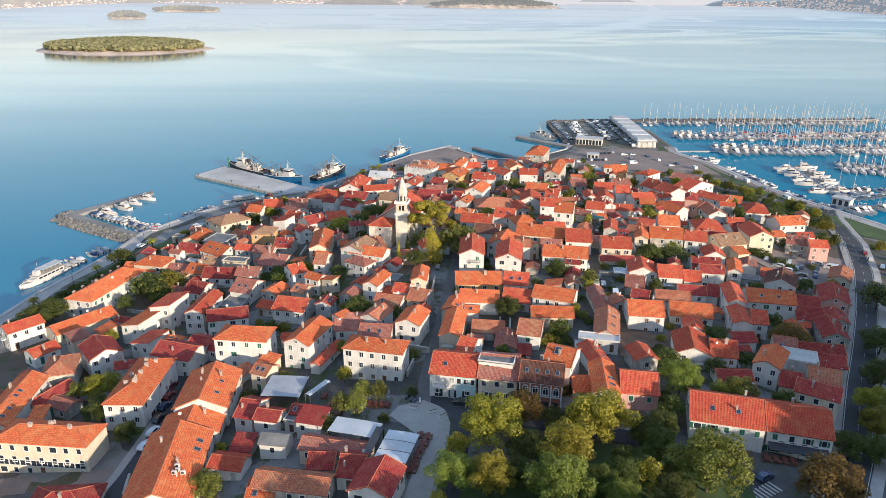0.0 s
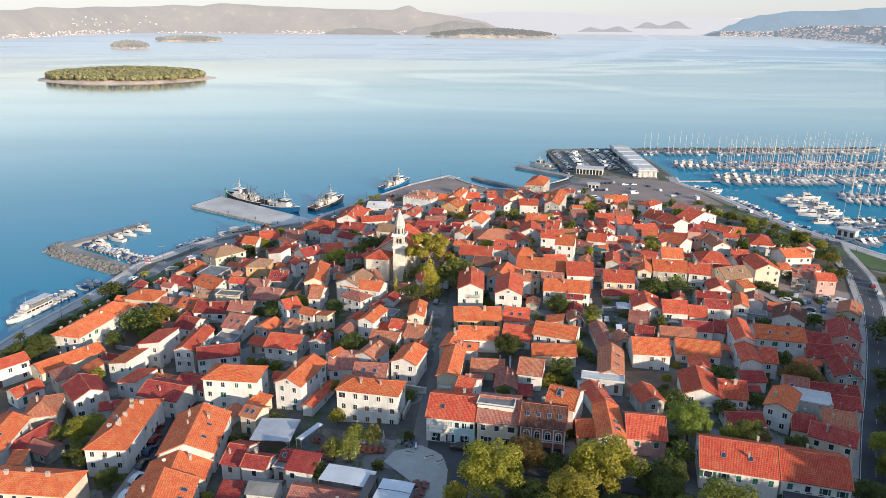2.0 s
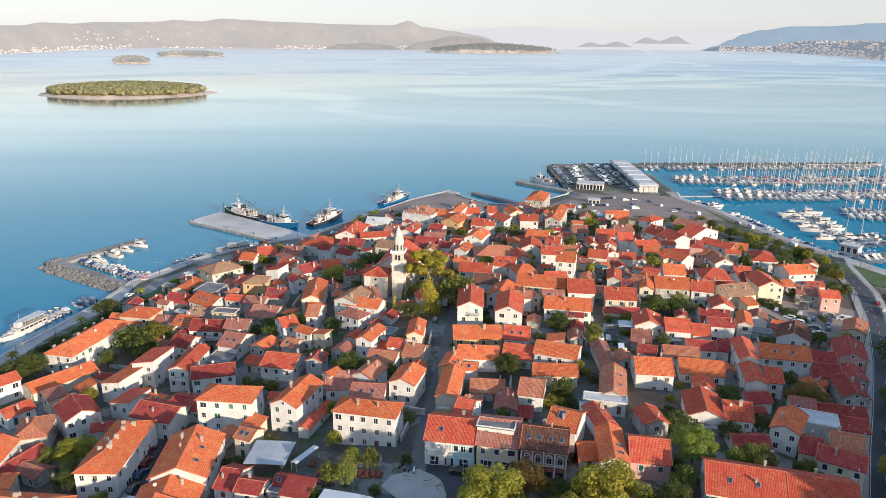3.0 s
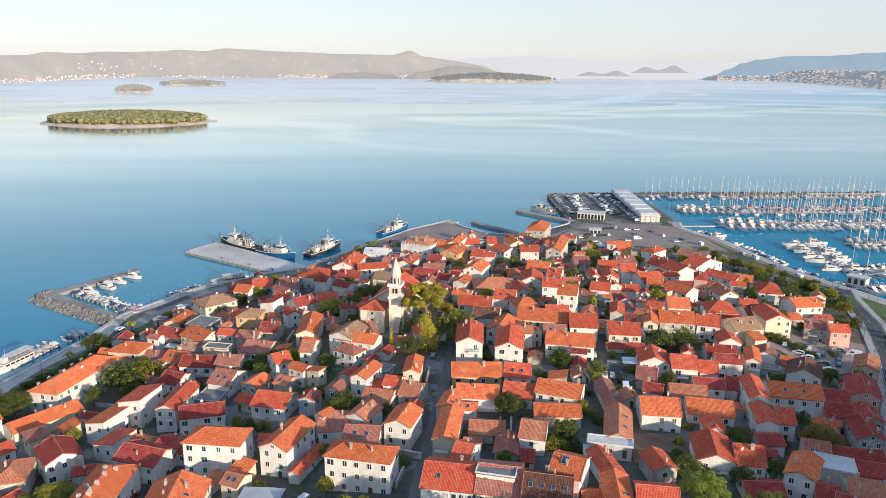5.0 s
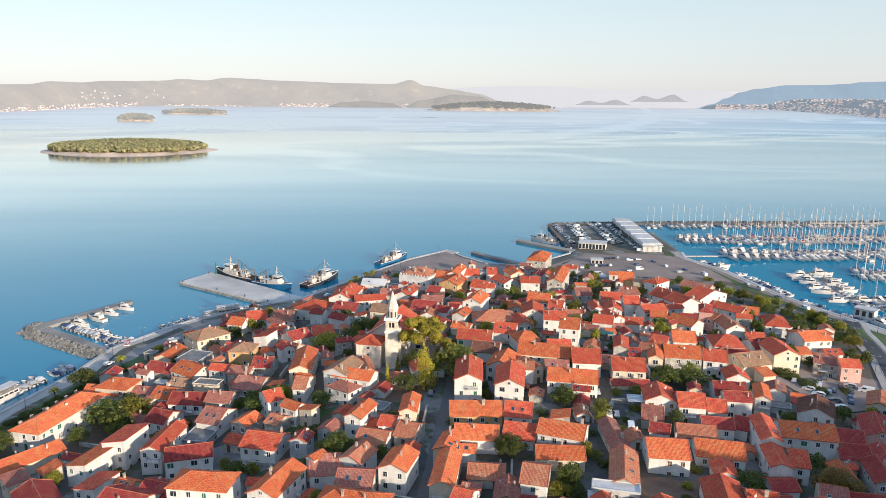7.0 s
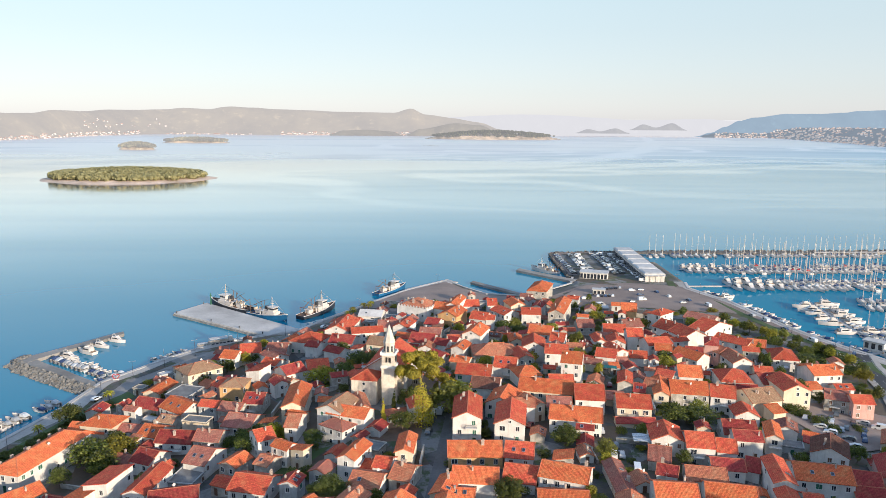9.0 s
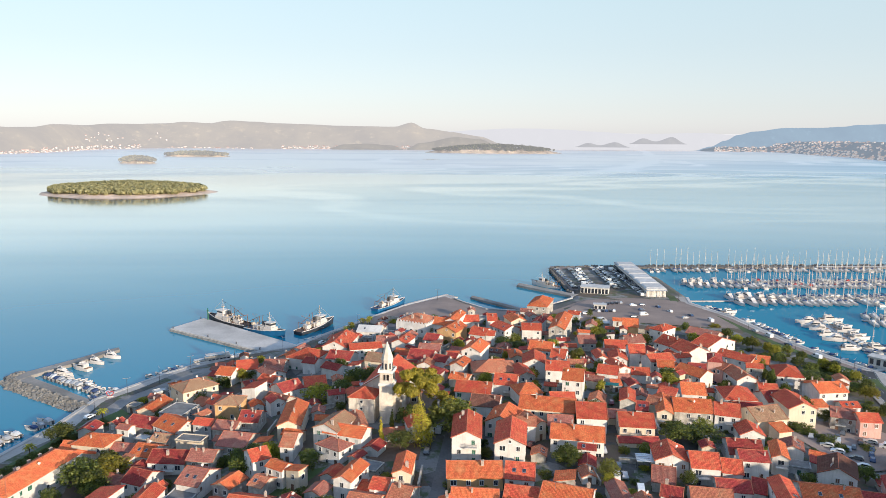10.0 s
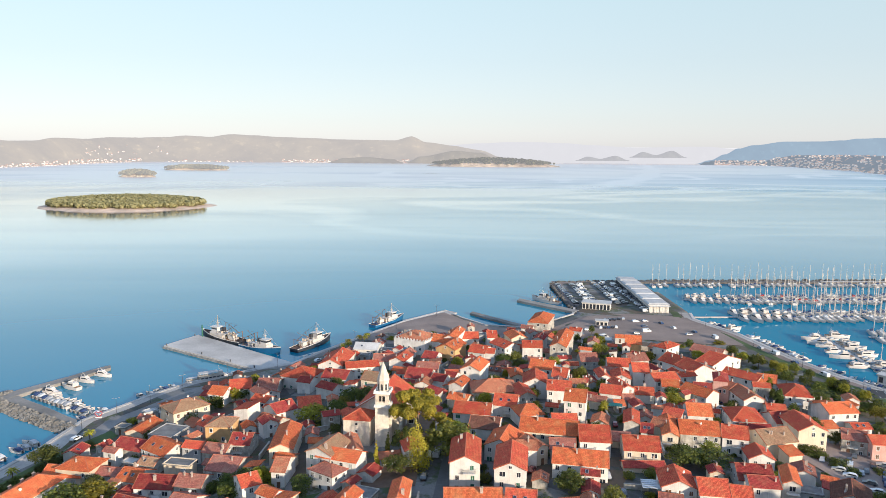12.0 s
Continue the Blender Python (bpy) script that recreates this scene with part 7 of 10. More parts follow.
def trunk_mesh(name, seed, h, r, reach, limbs=5):
    rng = random.Random(seed)
    b = Build()
    lean = (rng.uniform(-0.05, 0.05), rng.uniform(-0.05, 0.05))
    top = (lean[0], lean[1], h)
    b.bar((0, 0, -0.12), top, r, r * 0.7, 7)
    for i in range(limbs):
        a = 2 * math.pi * (i + rng.uniform(-0.3, 0.3)) / limbs
        e = (reach * math.cos(a) * rng.uniform(0.6, 1), reach * math.sin(a) * rng.uniform(0.6, 1), h + rng.uniform(0.12, 0.35))
        m = (lean[0] + (e[0] - lean[0]) * 0.4, lean[1] + (e[1] - lean[1]) * 0.4, h + (e[2] - h) * 0.6)
        b.bar(top, m, r * 0.55, r * 0.4, 5).bar(m, e, r * 0.4, r * 0.12, 5)
    return b.mesh(name, BARK, True)


def lobes(seed, n, spread, rise, size):
    """Clumps of foliage over the upper shell of an uneven crown, with a few low at the skirts."""
    rng = random.Random(seed)
    out = [(0, 0, 0.58, size * 2.1), (0.1, -0.06, 0.5, size * 1.8), (-0.1, 0.08, 0.52, size * 1.8)]
    for i in range(n):
        u = 1 - 1.55 * (i + 0.5) / n
        a = 2.4 * i + rng.uniform(-0.5, 0.5)
        q = spread * math.sqrt(max(0.0, 1 - u * u)) * rng.uniform(0.78, 1.16)
        out.append((q * math.cos(a), q * math.sin(a), 0.54 + 0.36 * u * rng.uniform(0.8, 1.08), size * rng.uniform(0.6, 1.3)))
    return out


CROWN, TRUNK = {}, {}
for kind, mat_key in (("broad", "broad"), ("dark", "dark"), ("lime", "lime"), ("brown", "brown"), ("mid", "mid"), ("gold", "gold")):
    for k in range(3):
        shape = lobes(k + len(kind), 34, 0.37, 0.45, 0.125)
        CROWN[kind, k] = crown_mesh("crown", 10 * k + len(kind), shape, 0.034, 1900, LEAF[mat_key])
        CROWN[kind, k, "big"] = crown_mesh("crown", 10 * k + len(kind), shape, 0.0165, 12500, LEAF[mat_key])
        TRUNK[kind, k] = trunk_mesh("trunk", k, 0.38, 0.03, 0.24)
TREE_WORD = {"broad": "leafy tree with a broad yellow-green crown", "dark": "dense dark green tree beside the houses", "lime": "light green leafy tree with a rounded crown",
             "brown": "round olive-brown leafy tree of the park", "mid": "large round green leafy tree", "gold": "bright yellow-green leafy tree"}
tree_count = 0


def tree(kind, x, y, height, width):
    """The crown is built at unit height and width and sized to the tree."""
    global tree_count
    tree_count += 1
    k = tree_count % 3
    z = g_at(x, y)
    low = height < 4.2
    size = Matrix.Diagonal((width * 1.02, width * 1.02, height, 1))
    me = CROWN[(kind, k, "big") if (width > 6.5 and y < 150 or width > 8.5 and y < 215) else (kind, k)]
    if low:
        root = tagged(new("bush", me), "low dense green garden bush", "bush", "bushes of the gardens")
        root.matrix_world = pose(x, y, z - height * 0.3, 0, 0, tree_count * 77 % 360) @ size
    else:
        root = thing("tree", pose(x, y, z, 0, 0, tree_count * 77 % 360), TREE_WORD[kind], "tree", "trees of the town")
        part("crown", me, root, size)
        part("trunk", TRUNK[kind, k], root, Matrix.Diagonal((width * 0.8, width * 0.8, height, 1)))
    return root


tree("broad", 10.2, 128.2, 12.2, 14.6)
tree("brown", 18.1, 135.8, 9.1, 9.4)
tree("gold", 33.4, 129.5, 12.2, 15.0)
tree("gold", 25.0, 120.5, 10.4, 12.0)
tree("gold", 3.3, 124.4, 6.1, 5.4)
tree("gold", 9.5, 112.5, 9.6, 9.6)
tree("mid", 2.0, 114.2, 8.6, 9.8)
tree("mid", 21.7, 108.5, 11.6, 13.0)
tree("gold", 40.0, 113.8, 7.4, 6.4)
tree("mid", 51.7, 114.3, 13.2, 15.6)
tree("brown", 73.9, 111.6, 11.8, 13.0)
tree("dark", 44.3, 122.6, 8.4, 8.3)
tree("dark", 51.4, 137.5, 6.9, 6.3)
tree("mid", 56.5, 148.5, 9.7, 10.0)
tree("lime", 69.7, 145.9, 7.4, 9.3)
tree("lime", 65.5, 146.5, 6.2, 5.3)
tree("mid", 33.0, 107.3, 7.6, 7.4)
tree("gold", -0.6, 107.6, 5.3, 4.4)
tree("dark", 23.8, 134.1, 6.0, 6.0)
tree("dark", 36.5, 120.4, 5.6, 5.7)
tree("dark", 45.3, 116.8, 5.0, 4.6)
tree("dark", 35.6, 114.2, 7.0, 8.6)
tree("dark", 17.6, 122.4, 7.5, 9.4)
tree("dark", 15.4, 115.0, 6.5, 8.6)
tree("dark", 43.6, 109.6, 7.0, 8.6)
tree("dark", 42.6, 128.4, 7.4, 8.4)
tree("dark", 28.6, 133.4, 6.0, 6.6)
tree("dark", 30.0, 112.4, 7.0, 8.0)
tree("dark", 47.4, 131.6, 6.6, 7.4)
tree("lime", -23.1, 142.2, 6.0, 5.4)
tree("lime", -19.9, 141.3, 6.0, 5.3)
tree("lime", -19.0, 147.1, 6.0, 5.2)
tree("lime", -14.7, 146.2, 6.0, 4.6)
tree("broad", -88.0, 161.0, 7.7, 10.7)
tree("dark", -83.7, 150.8, 6.8, 9.4)
tree("dark", -73.0, 140.5, 5.6, 6.6)
tree("lime", -47.0, 116.7, 6.0, 7.7)
tree("dark", -102.1, 227.9, 9.2, 12.8)
tree("broad", -96.2, 232.2, 8.0, 12.4)
tree("dark", -97.0, 223.4, 7.5, 10.4)
tree("dark", -125.4, 259.5, 7.0, 10.8)
tree("dark", -53.3, 232.9, 6.0, 10.2)
tree("dark", -55.3, 227.9, 5.8, 8.0)
tree("dark", -25.2, 191.7, 8.0, 11.1)
tree("dark", -33.1, 209.0, 4.0, 7.3)
tree("broad", -42.4, 280.9, 7.0, 12.3)
tree("dark", -30.9, 300.3, 6.0, 10.5)
tree("dark", -34.8, 286.1, 6.0, 8.6)
tree("lime", 6.3, 244.1, 11.0, 16.8)
tree("dark", -9.7, 234.1, 6.0, 8.9)
tree("dark", -8.1, 248.2, 8.0, 8.3)
tree("lime", 15.2, 228.4, 4.0, 4.7)
tree("dark", 31.0, 361.3, 5.0, 8.9)
tree("dark", 37.3, 350.9, 5.0, 9.3)
tree("dark", 18.5, 250.2, 4.0, 6.3)
tree("lime", 59.8, 331.2, 6.0, 5.5)
tree("lime", 56.2, 305.2, 6.0, 5.6)
tree("lime", 53.8, 283.5, 5.0, 3.3)
tree("broad", 90.0, 302.0, 6.0, 10.9)
tree("dark", 74.7, 241.8, 7.0, 10.2)
tree("dark", 83.3, 242.9, 6.0, 13.4)
tree("lime", 61.1, 288.1, 4.0, 4.4)
tree("brown", 96.2, 177.6, 9.0, 11.0)
tree("dark", 157.2, 323.8, 5.0, 16.2)
tree("dark", 176.3, 332.1, 4.0, 18.5)
tree("dark", 168.6, 341.2, 4.0, 12.5)
tree("lime", 177.6, 316.1, 4.0, 7.7)
tree("dark", 172.5, 317.5, 4.0, 10.7)
tree("broad", 165.0, 289.6, 4.0, 8.3)
tree("dark", 126.3, 267.4, 4.0, 8.9)
tree("dark", 130.8, 258.5, 4.0, 8.5)
tree("dark", 146.2, 219.3, 10.0, 13.9)
tree("dark", 126.7, 184.7, 8.6, 12.0)
tree("dark", 114.6, 163.5, 8.0, 10.8)
tree("broad", 103.5, 147.6, 8.0, 9.9)
tree("broad", 98.7, 137.7, 8.0, 9.4)
tree("dark", 93.6, 127.7, 6.5, 9.0)
tree("lime", 79.6, 401.1, 5.0, 8.0)
tree("lime", 81.8, 386.1, 5.0, 8.4)
tree("lime", 63.8, 415.7, 5.0, 8.9)
tree("dark", 92.5, 378.8, 3.0, 8.3)
tree("broad", 38.6, 190.4, 5.0, 3.7)
tree("broad", 29.5, 173.6, 4.0, 6.6)
tree("dark", 19.3, 190.4, 6.4, 8.9)
tree("dark", 33.6, 172.7, 4.0, 5.0)
tree("dark", 74.6, 185.8, 2.5, 7.3)
tree("dark", 78.4, 179.3, 3.0, 5.1)
tree("dark", 37.9, 221.3, 6.5, 9.0)
tree("dark", -78.1, 318.5, 5.0, 8.1)
tree("broad", -48.2, 237.4, 4.0, 7.0)
tree("broad", 150.4, 413.0, 3.0, 7.1)
tree("lime", 166.6, 374.4, 3.0, 6.0)
tree("dark", 69.3, 159.1, 5.0, 6.5)
tree("dark", 153.9, 357.6, 4.0, 9.5)
tree("dark", -25.2, 134.8, 5.0, 4.7)
tree("dark", 67.7, 170.4, 4.0, 5.5)
tree("dark", 6.6, 209.6, 2.5, 7.2)
tree("dark", 33.3, 245.7, 4.0, 6.3)
tree("dark", 31.6, 177.6, 4.0, 6.4)
tree("lime", 56.4, 232.1, 3.0, 4.0)
tree("dark", 87.2, 128.7, 6.3, 8.7)
tree("dark", -97.1, 261.2, 4.0, 5.2)
tree("dark", -92.3, 295.8, 6.0, 8.7)
tree("dark", -7.1, 149.2, 3.0, 3.0)
tree("dark", -128.6, 203.5, 8.4, 11.6)
tree("dark", -127.1, 210.6, 7.7, 10.7)
tree("dark", -130.2, 196.6, 7.4, 10.3)
tree("dark", 58.2, 199.4, 3.0, 2.9)
tree("dark", 60.1, 359.1, 4.0, 6.0)
tree("dark", 83.4, 183.3, 4.0, 4.9)
tree("dark", 132.5, 253.4, 3.0, 5.7)
tree("dark", 142.5, 255.8, 3.0, 4.9)
tree("dark", 25.6, 327.3, 4.0, 7.0)
tree("dark", -63.1, 235.7, 4.0, 6.2)
tree("dark", 127.3, 264.1, 3.0, 5.9)
tree("dark", 29.5, 149.1, 3.0, 4.2)
tree("dark", 57.4, 161.5, 5.6, 7.8)
tree("dark", 63.3, 163.7, 4.0, 6.3)
tree("dark", 55.5, 169.8, 2.0, 4.8)
tree("lime", 22.5, 398.5, 2.4, 3.5)
tree("broad", 153.4, 201.3, 5.2, 5.0)
tree("lime", -115.2, 254.0, 3.2, 3.3)
tree("dark", 10.6, 352.6, 2.4, 3.9)
tree("broad", 141.5, 145.2, 2.4, 3.0)
tree("dark", 126.2, 140.1, 3.2, 4.2)
tree("dark", 167.0, 186.0, 5.2, 4.1)
tree("broad", 146.6, 179.2, 3.2, 5.4)
tree("dark", 146.6, 155.4, 2.4, 3.4)
tree("lime", 95.6, 276.1, 4.0, 4.1)
tree("lime", -81.2, 340.7, 3.2, 4.1)
tree("broad", 3.8, 305.0, 4.0, 3.8)
tree("dark", 15.7, 391.7, 3.2, 4.4)
tree("dark", -43.8, 135.0, 2.4, 4.0)
tree("broad", 127.9, 320.3, 5.2, 4.9)
tree("lime", 14.0, 204.7, 4.0, 3.8)
tree("broad", 87.1, 424.0, 3.2, 3.0)
tree("lime", -1.3, 248.9, 5.2, 5.5)
tree("broad", 80.3, 228.5, 2.4, 4.6)
tree("lime", 144.9, 170.7, 4.0, 4.2)
tree("dark", 14.0, 344.1, 2.4, 4.0)
tree("lime", 155.1, 152.0, 2.4, 4.5)
tree("dark", -91.4, 221.7, 3.2, 5.2)
tree("dark", 15.7, 163.9, 5.2, 4.0)
tree("dark", 129.6, 128.2, 3.2, 4.4)
tree("lime", -105.0, 274.4, 4.0, 3.5)
tree("broad", -50.6, 172.4, 5.2, 4.4)
tree("lime", -40.4, 160.5, 4.0, 4.9)
tree("lime", 48.0, 155.4, 2.4, 3.0)
tree("dark", 25.9, 410.4, 3.2, 5.4)
tree("lime", 63.3, 233.6, 4.0, 5.2)
tree("dark", -84.6, 196.2, 4.0, 5.1)
tree("dark", -76.1, 225.1, 4.0, 3.2)
tree("lime", 134.7, 288.0, 3.2, 4.6)
tree("dark", 76.9, 247.2, 4.0, 4.7)
tree("dark", -98.2, 276.1, 5.2, 4.6)
tree("lime", 24.2, 269.3, 2.4, 4.6)
tree("dark", 61.6, 345.8, 3.2, 4.8)
tree("lime", -110.1, 123.1, 2.4, 3.9)
tree("lime", -13.2, 415.5, 3.2, 3.9)
tree("broad", -31.9, 313.5, 2.4, 3.6)
tree("lime", 129.6, 123.1, 3.2, 3.9)
tree("dark", 73.5, 390.0, 2.4, 5.2)
tree("broad", 44.6, 345.8, 3.2, 3.3)
tree("lime", 75.2, 356.0, 5.2, 3.8)
tree("dark", 66.7, 230.2, 2.4, 4.0)
tree("dark", -13.2, 138.4, 3.2, 3.1)
tree("lime", -26.8, 170.7, 5.2, 3.3)
tree("broad", 161.9, 150.3, 5.2, 4.9)
tree("dark", 75.2, 226.8, 2.4, 5.0)
tree("dark", 61.6, 303.3, 5.2, 5.0)
tree("dark", -31.9, 264.2, 5.2, 4.6)
tree("dark", 3.8, 289.7, 2.4, 3.2)
tree("broad", 148.3, 119.7, 5.2, 3.1)
tree("broad", -99.9, 192.8, 5.2, 4.8)
tree("dark", -98.2, 310.1, 2.4, 4.1)
tree("lime", 110.9, 213.2, 2.4, 5.4)
tree("dark", 65.0, 277.8, 3.2, 3.3)
tree("broad", 70.1, 429.1, 4.0, 4.8)
tree("dark", -48.9, 301.6, 3.2, 3.7)
tree("lime", 32.7, 163.9, 3.2, 3.7)
tree("broad", -113.5, 296.5, 3.2, 4.6)
tree("dark", 2.1, 260.8, 2.4, 5.0)
tree("dark", 165.3, 133.3, 3.2, 3.5)
tree("broad", -55.7, 196.2, 4.0, 3.3)
tree("broad", 10.6, 323.7, 4.0, 3.8)
tree("broad", 36.1, 282.9, 5.2, 5.3)
tree("lime", 7.2, 284.6, 2.4, 4.3)
tree("broad", -91.4, 310.1, 4.0, 3.5)
tree("lime", -3.0, 424.0, 3.2, 5.1)
tree("dark", 122.8, 165.6, 3.2, 4.5)
tree("dark", 121.1, 128.2, 2.4, 3.2)
tree("dark", 165.3, 296.5, 2.4, 5.1)
tree("dark", 102.4, 119.7, 4.0, 5.4)
tree("dark", -72.7, 264.2, 5.2, 5.2)
tree("lime", 25.9, 390.0, 2.4, 4.1)
tree("lime", 80.3, 255.7, 2.4, 4.7)
tree("broad", -47.2, 191.1, 4.0, 4.6)
tree("dark", 161.9, 160.5, 3.2, 3.5)
tree("broad", -48.9, 133.3, 2.4, 3.2)
tree("broad", -57.4, 163.9, 2.4, 3.7)
tree("broad", 68.4, 333.9, 2.4, 3.7)
tree("dark", -54.0, 342.4, 3.2, 3.5)
tree("lime", -8.1, 167.3, 4.0, 5.2)
tree("dark", -57.4, 299.9, 5.2, 4.0)
tree("dark", 85.4, 429.1, 5.2, 3.9)
tree("dark", -55.7, 238.7, 4.0, 3.2)
tree("dark", -35.3, 221.7, 5.2, 5.0)
tree("dark", 150.0, 150.3, 4.0, 3.6)
tree("lime", 41.2, 191.1, 2.4, 5.2)
tree("broad", -101.6, 313.5, 2.4, 4.0)
tree("lime", -59.1, 345.8, 2.4, 3.2)
tree("lime", -84.6, 310.1, 4.0, 3.0)
tree("dark", -69.3, 226.8, 2.4, 4.7)
tree("broad", 46.3, 208.1, 5.2, 3.7)
tree("broad", 68.4, 415.5, 3.2, 5.4)
tree("lime", 31.0, 424.0, 3.2, 3.0)
tree("broad", 15.7, 322.0, 3.2, 3.9)
tree("dark", -4.7, 264.2, 2.4, 4.3)
tree("broad", -25.1, 412.1, 3.2, 5.4)
tree("dark", 97.3, 291.4, 4.0, 3.4)
tree("broad", -45.5, 230.2, 4.0, 4.0)
tree("dark", -59.1, 235.3, 5.2, 5.3)
tree("dark", 68.4, 211.5, 5.2, 4.6)
tree("dark", 53.1, 146.9, 3.2, 3.2)
tree("dark", 37.8, 228.5, 4.0, 4.3)
tree("dark", 31.0, 340.7, 3.2, 3.9)
tree("dark", 105.8, 379.8, 2.4, 3.6)
tree("dark", -111.8, 141.8, 3.2, 3.3)
tree("broad", 53.1, 352.6, 5.2, 4.1)
tree("dark", -57.4, 354.3, 4.0, 5.5)
tree("lime", 66.7, 410.4, 5.2, 3.3)
tree("dark", 167.0, 160.5, 2.4, 3.9)
tree("broad", 92.2, 393.4, 3.2, 3.9)
tree("lime", 133.0, 131.6, 5.2, 4.2)
tree("broad", -48.9, 218.3, 3.2, 3.0)
tree("dark", -8.1, 345.8, 4.0, 3.6)
tree("lime", 78.6, 410.4, 4.0, 3.9)
tree("broad", 102.4, 288.0, 3.2, 3.1)
tree("lime", -21.7, 362.8, 5.2, 4.4)
tree("dark", 29.3, 310.1, 5.2, 3.6)
tree("dark", -37.0, 204.7, 5.2, 4.1)
tree("dark", -69.3, 242.1, 3.2, 4.1)
tree("dark", 158.5, 308.4, 4.0, 3.7)
tree("dark", -76.1, 214.9, 2.4, 3.0)
tree("broad", 104.1, 242.1, 4.0, 5.5)
tree("broad", 0.4, 267.6, 4.0, 3.0)
tree("dark", -25.1, 211.5, 2.4, 4.9)
tree("dark", 76.9, 381.5, 2.4, 3.2)
tree("lime", 167.0, 121.4, 2.4, 3.2)
tree("dark", 102.4, 175.8, 2.4, 3.7)
tree("lime", 117.7, 269.3, 4.0, 4.4)
tree("lime", 66.7, 316.9, 5.2, 4.5)
tree("broad", 29.3, 330.5, 5.2, 3.0)
tree("lime", 163.6, 228.5, 4.0, 3.5)
tree("dark", 46.3, 391.7, 3.2, 4.3)
tree("dark", 73.5, 408.7, 5.2, 4.5)
tree("dark", -47.2, 153.7, 3.2, 5.3)
tree("dark", -13.2, 189.4, 5.2, 4.4)
tree("lime", 167.0, 327.1, 4.0, 4.7)
tree("broad", -1.3, 371.3, 4.0, 3.1)
tree("lime", -82.9, 218.3, 3.2, 5.0)
tree("dark", 31.0, 214.9, 3.2, 4.5)
tree("broad", 138.1, 233.6, 5.2, 3.9)
tree("dark", 5.5, 277.8, 3.2, 4.1)
tree("lime", 32.7, 401.9, 2.4, 4.5)
tree("dark", 161.9, 216.6, 5.2, 5.1)
tree("dark", -21.7, 342.4, 3.2, 5.1)
tree("broad", -21.7, 169.0, 2.4, 5.2)
tree("lime", -72.7, 315.2, 3.2, 3.4)
tree("dark", -18.3, 332.2, 2.4, 3.2)
tree("broad", -16.6, 301.6, 5.2, 4.3)
tree("broad", -45.5, 322.0, 3.2, 4.9)
tree("broad", 31.0, 407.0, 5.2, 3.7)
tree("dark", 161.9, 318.6, 4.0, 4.9)
tree("dark", 99.0, 240.4, 3.2, 4.1)
tree("dark", 78.6, 163.9, 5.2, 5.4)
tree("dark", 19.1, 361.1, 3.2, 3.4)
tree("broad", 83.7, 418.9, 2.4, 5.3)
tree("dark", 107.5, 250.6, 3.2, 5.1)
tree("broad", 171.7, 340.4, 6.1, 5.9)
tree("dark", 161.8, 331.6, 6.8, 6.5)
tree("dark", 137.6, 320.5, 6.0, 4.0)
tree("dark", 175.2, 313, 6.1, 5.9)
tree("broad", 177.2, 325.1, 6.1, 5.2)
tree("lime", 165.2, 360.5, 5.9, 5.7)
tree("broad", 157.4, 364.4, 6.1, 5.2)
tree("broad", 83.9, 399.6, 7.0, 6.5)
tree("broad", 79, 385.9, 6.0, 5.0)
tree("lime", 61.5, 331.2, 7.0, 5.0)
tree("lime", 61.8, 288.8, 4.5, 3.5)
tree("dark", 92.3, 307.4, 6.5, 9.0)
tree("dark", 153.7, 315.7, 7.0, 8.0)
tree("broad", 172.2, 304, 6.1, 5.9)
tree("dark", 151.2, 372.5, 5.9, 5.2)
tree("dark", 147.6, 388.5, 6.1, 5.2)
tree("broad", 173.6, 334.1, 5.8, 5.2)
tree("dark", 76.1, 249.5, 4.5, 5.0)
tree("dark", 140, 277.8, 5.0, 6.0)
tree("dark", 168, 352, 5.8, 5.2)
tree("dark", 130, 400, 5.8, 5.2)
tree("dark", -127.1, 263.1, 6.0, 5.5)
tree("dark", -101.0, 241.8, 5.6, 6.2)
tree("dark", -105.6, 233.8, 5.6, 6.2)
tree("broad", -95.2, 234.9, 6.5, 6.0)
tree("dark", -90, 292.2, 6.0, 6.0)
tree("broad", -80, 315.6, 6.0, 5.0)
tree("dark", -54, 235.2, 6.0, 6.5)
tree("broad", -50.2, 236.7, 5.0, 4.5)
tree("dark", -35.6, 227.6, 5.0, 7.0)
tree("dark", -57.4, 232.3, 6.0, 6.0)
tree("dark", -135.5, 226, 2.4, 4.6)
tree("dark", -134, 230.4, 2.9, 5.6)
tree("dark", -132.4, 234.7, 3.4, 4.6)
tree("dark", -130.9, 239.1, 2.4, 5.6)
tree("dark", -129.3, 243.5, 2.9, 4.6)
tree("dark", -127.8, 247.8, 3.4, 5.6)
tree("dark", -126.2, 252.2, 2.4, 4.6)
tree("dark", -124.7, 256.5, 2.9, 5.6)
tree("dark", -123.1, 260.9, 3.4, 4.6)
tree("dark", -121.6, 265.3, 2.4, 5.6)
tree("dark", -120, 269.6, 2.9, 4.6)
tree("dark", -118.5, 274, 3.4, 5.6)
# ten unseen trees added south of the park to shade the square
for k in range(7):
    tree("dark", -4 + 10 * k, 85 + 3 * (k % 2), 13.5, 13.0)
tree("dark", 14, 99, 9.0, 10.0)
tree("dark", 30, 97, 9.0, 10.0)
tree("dark", 47, 97, 9.0, 10.0)


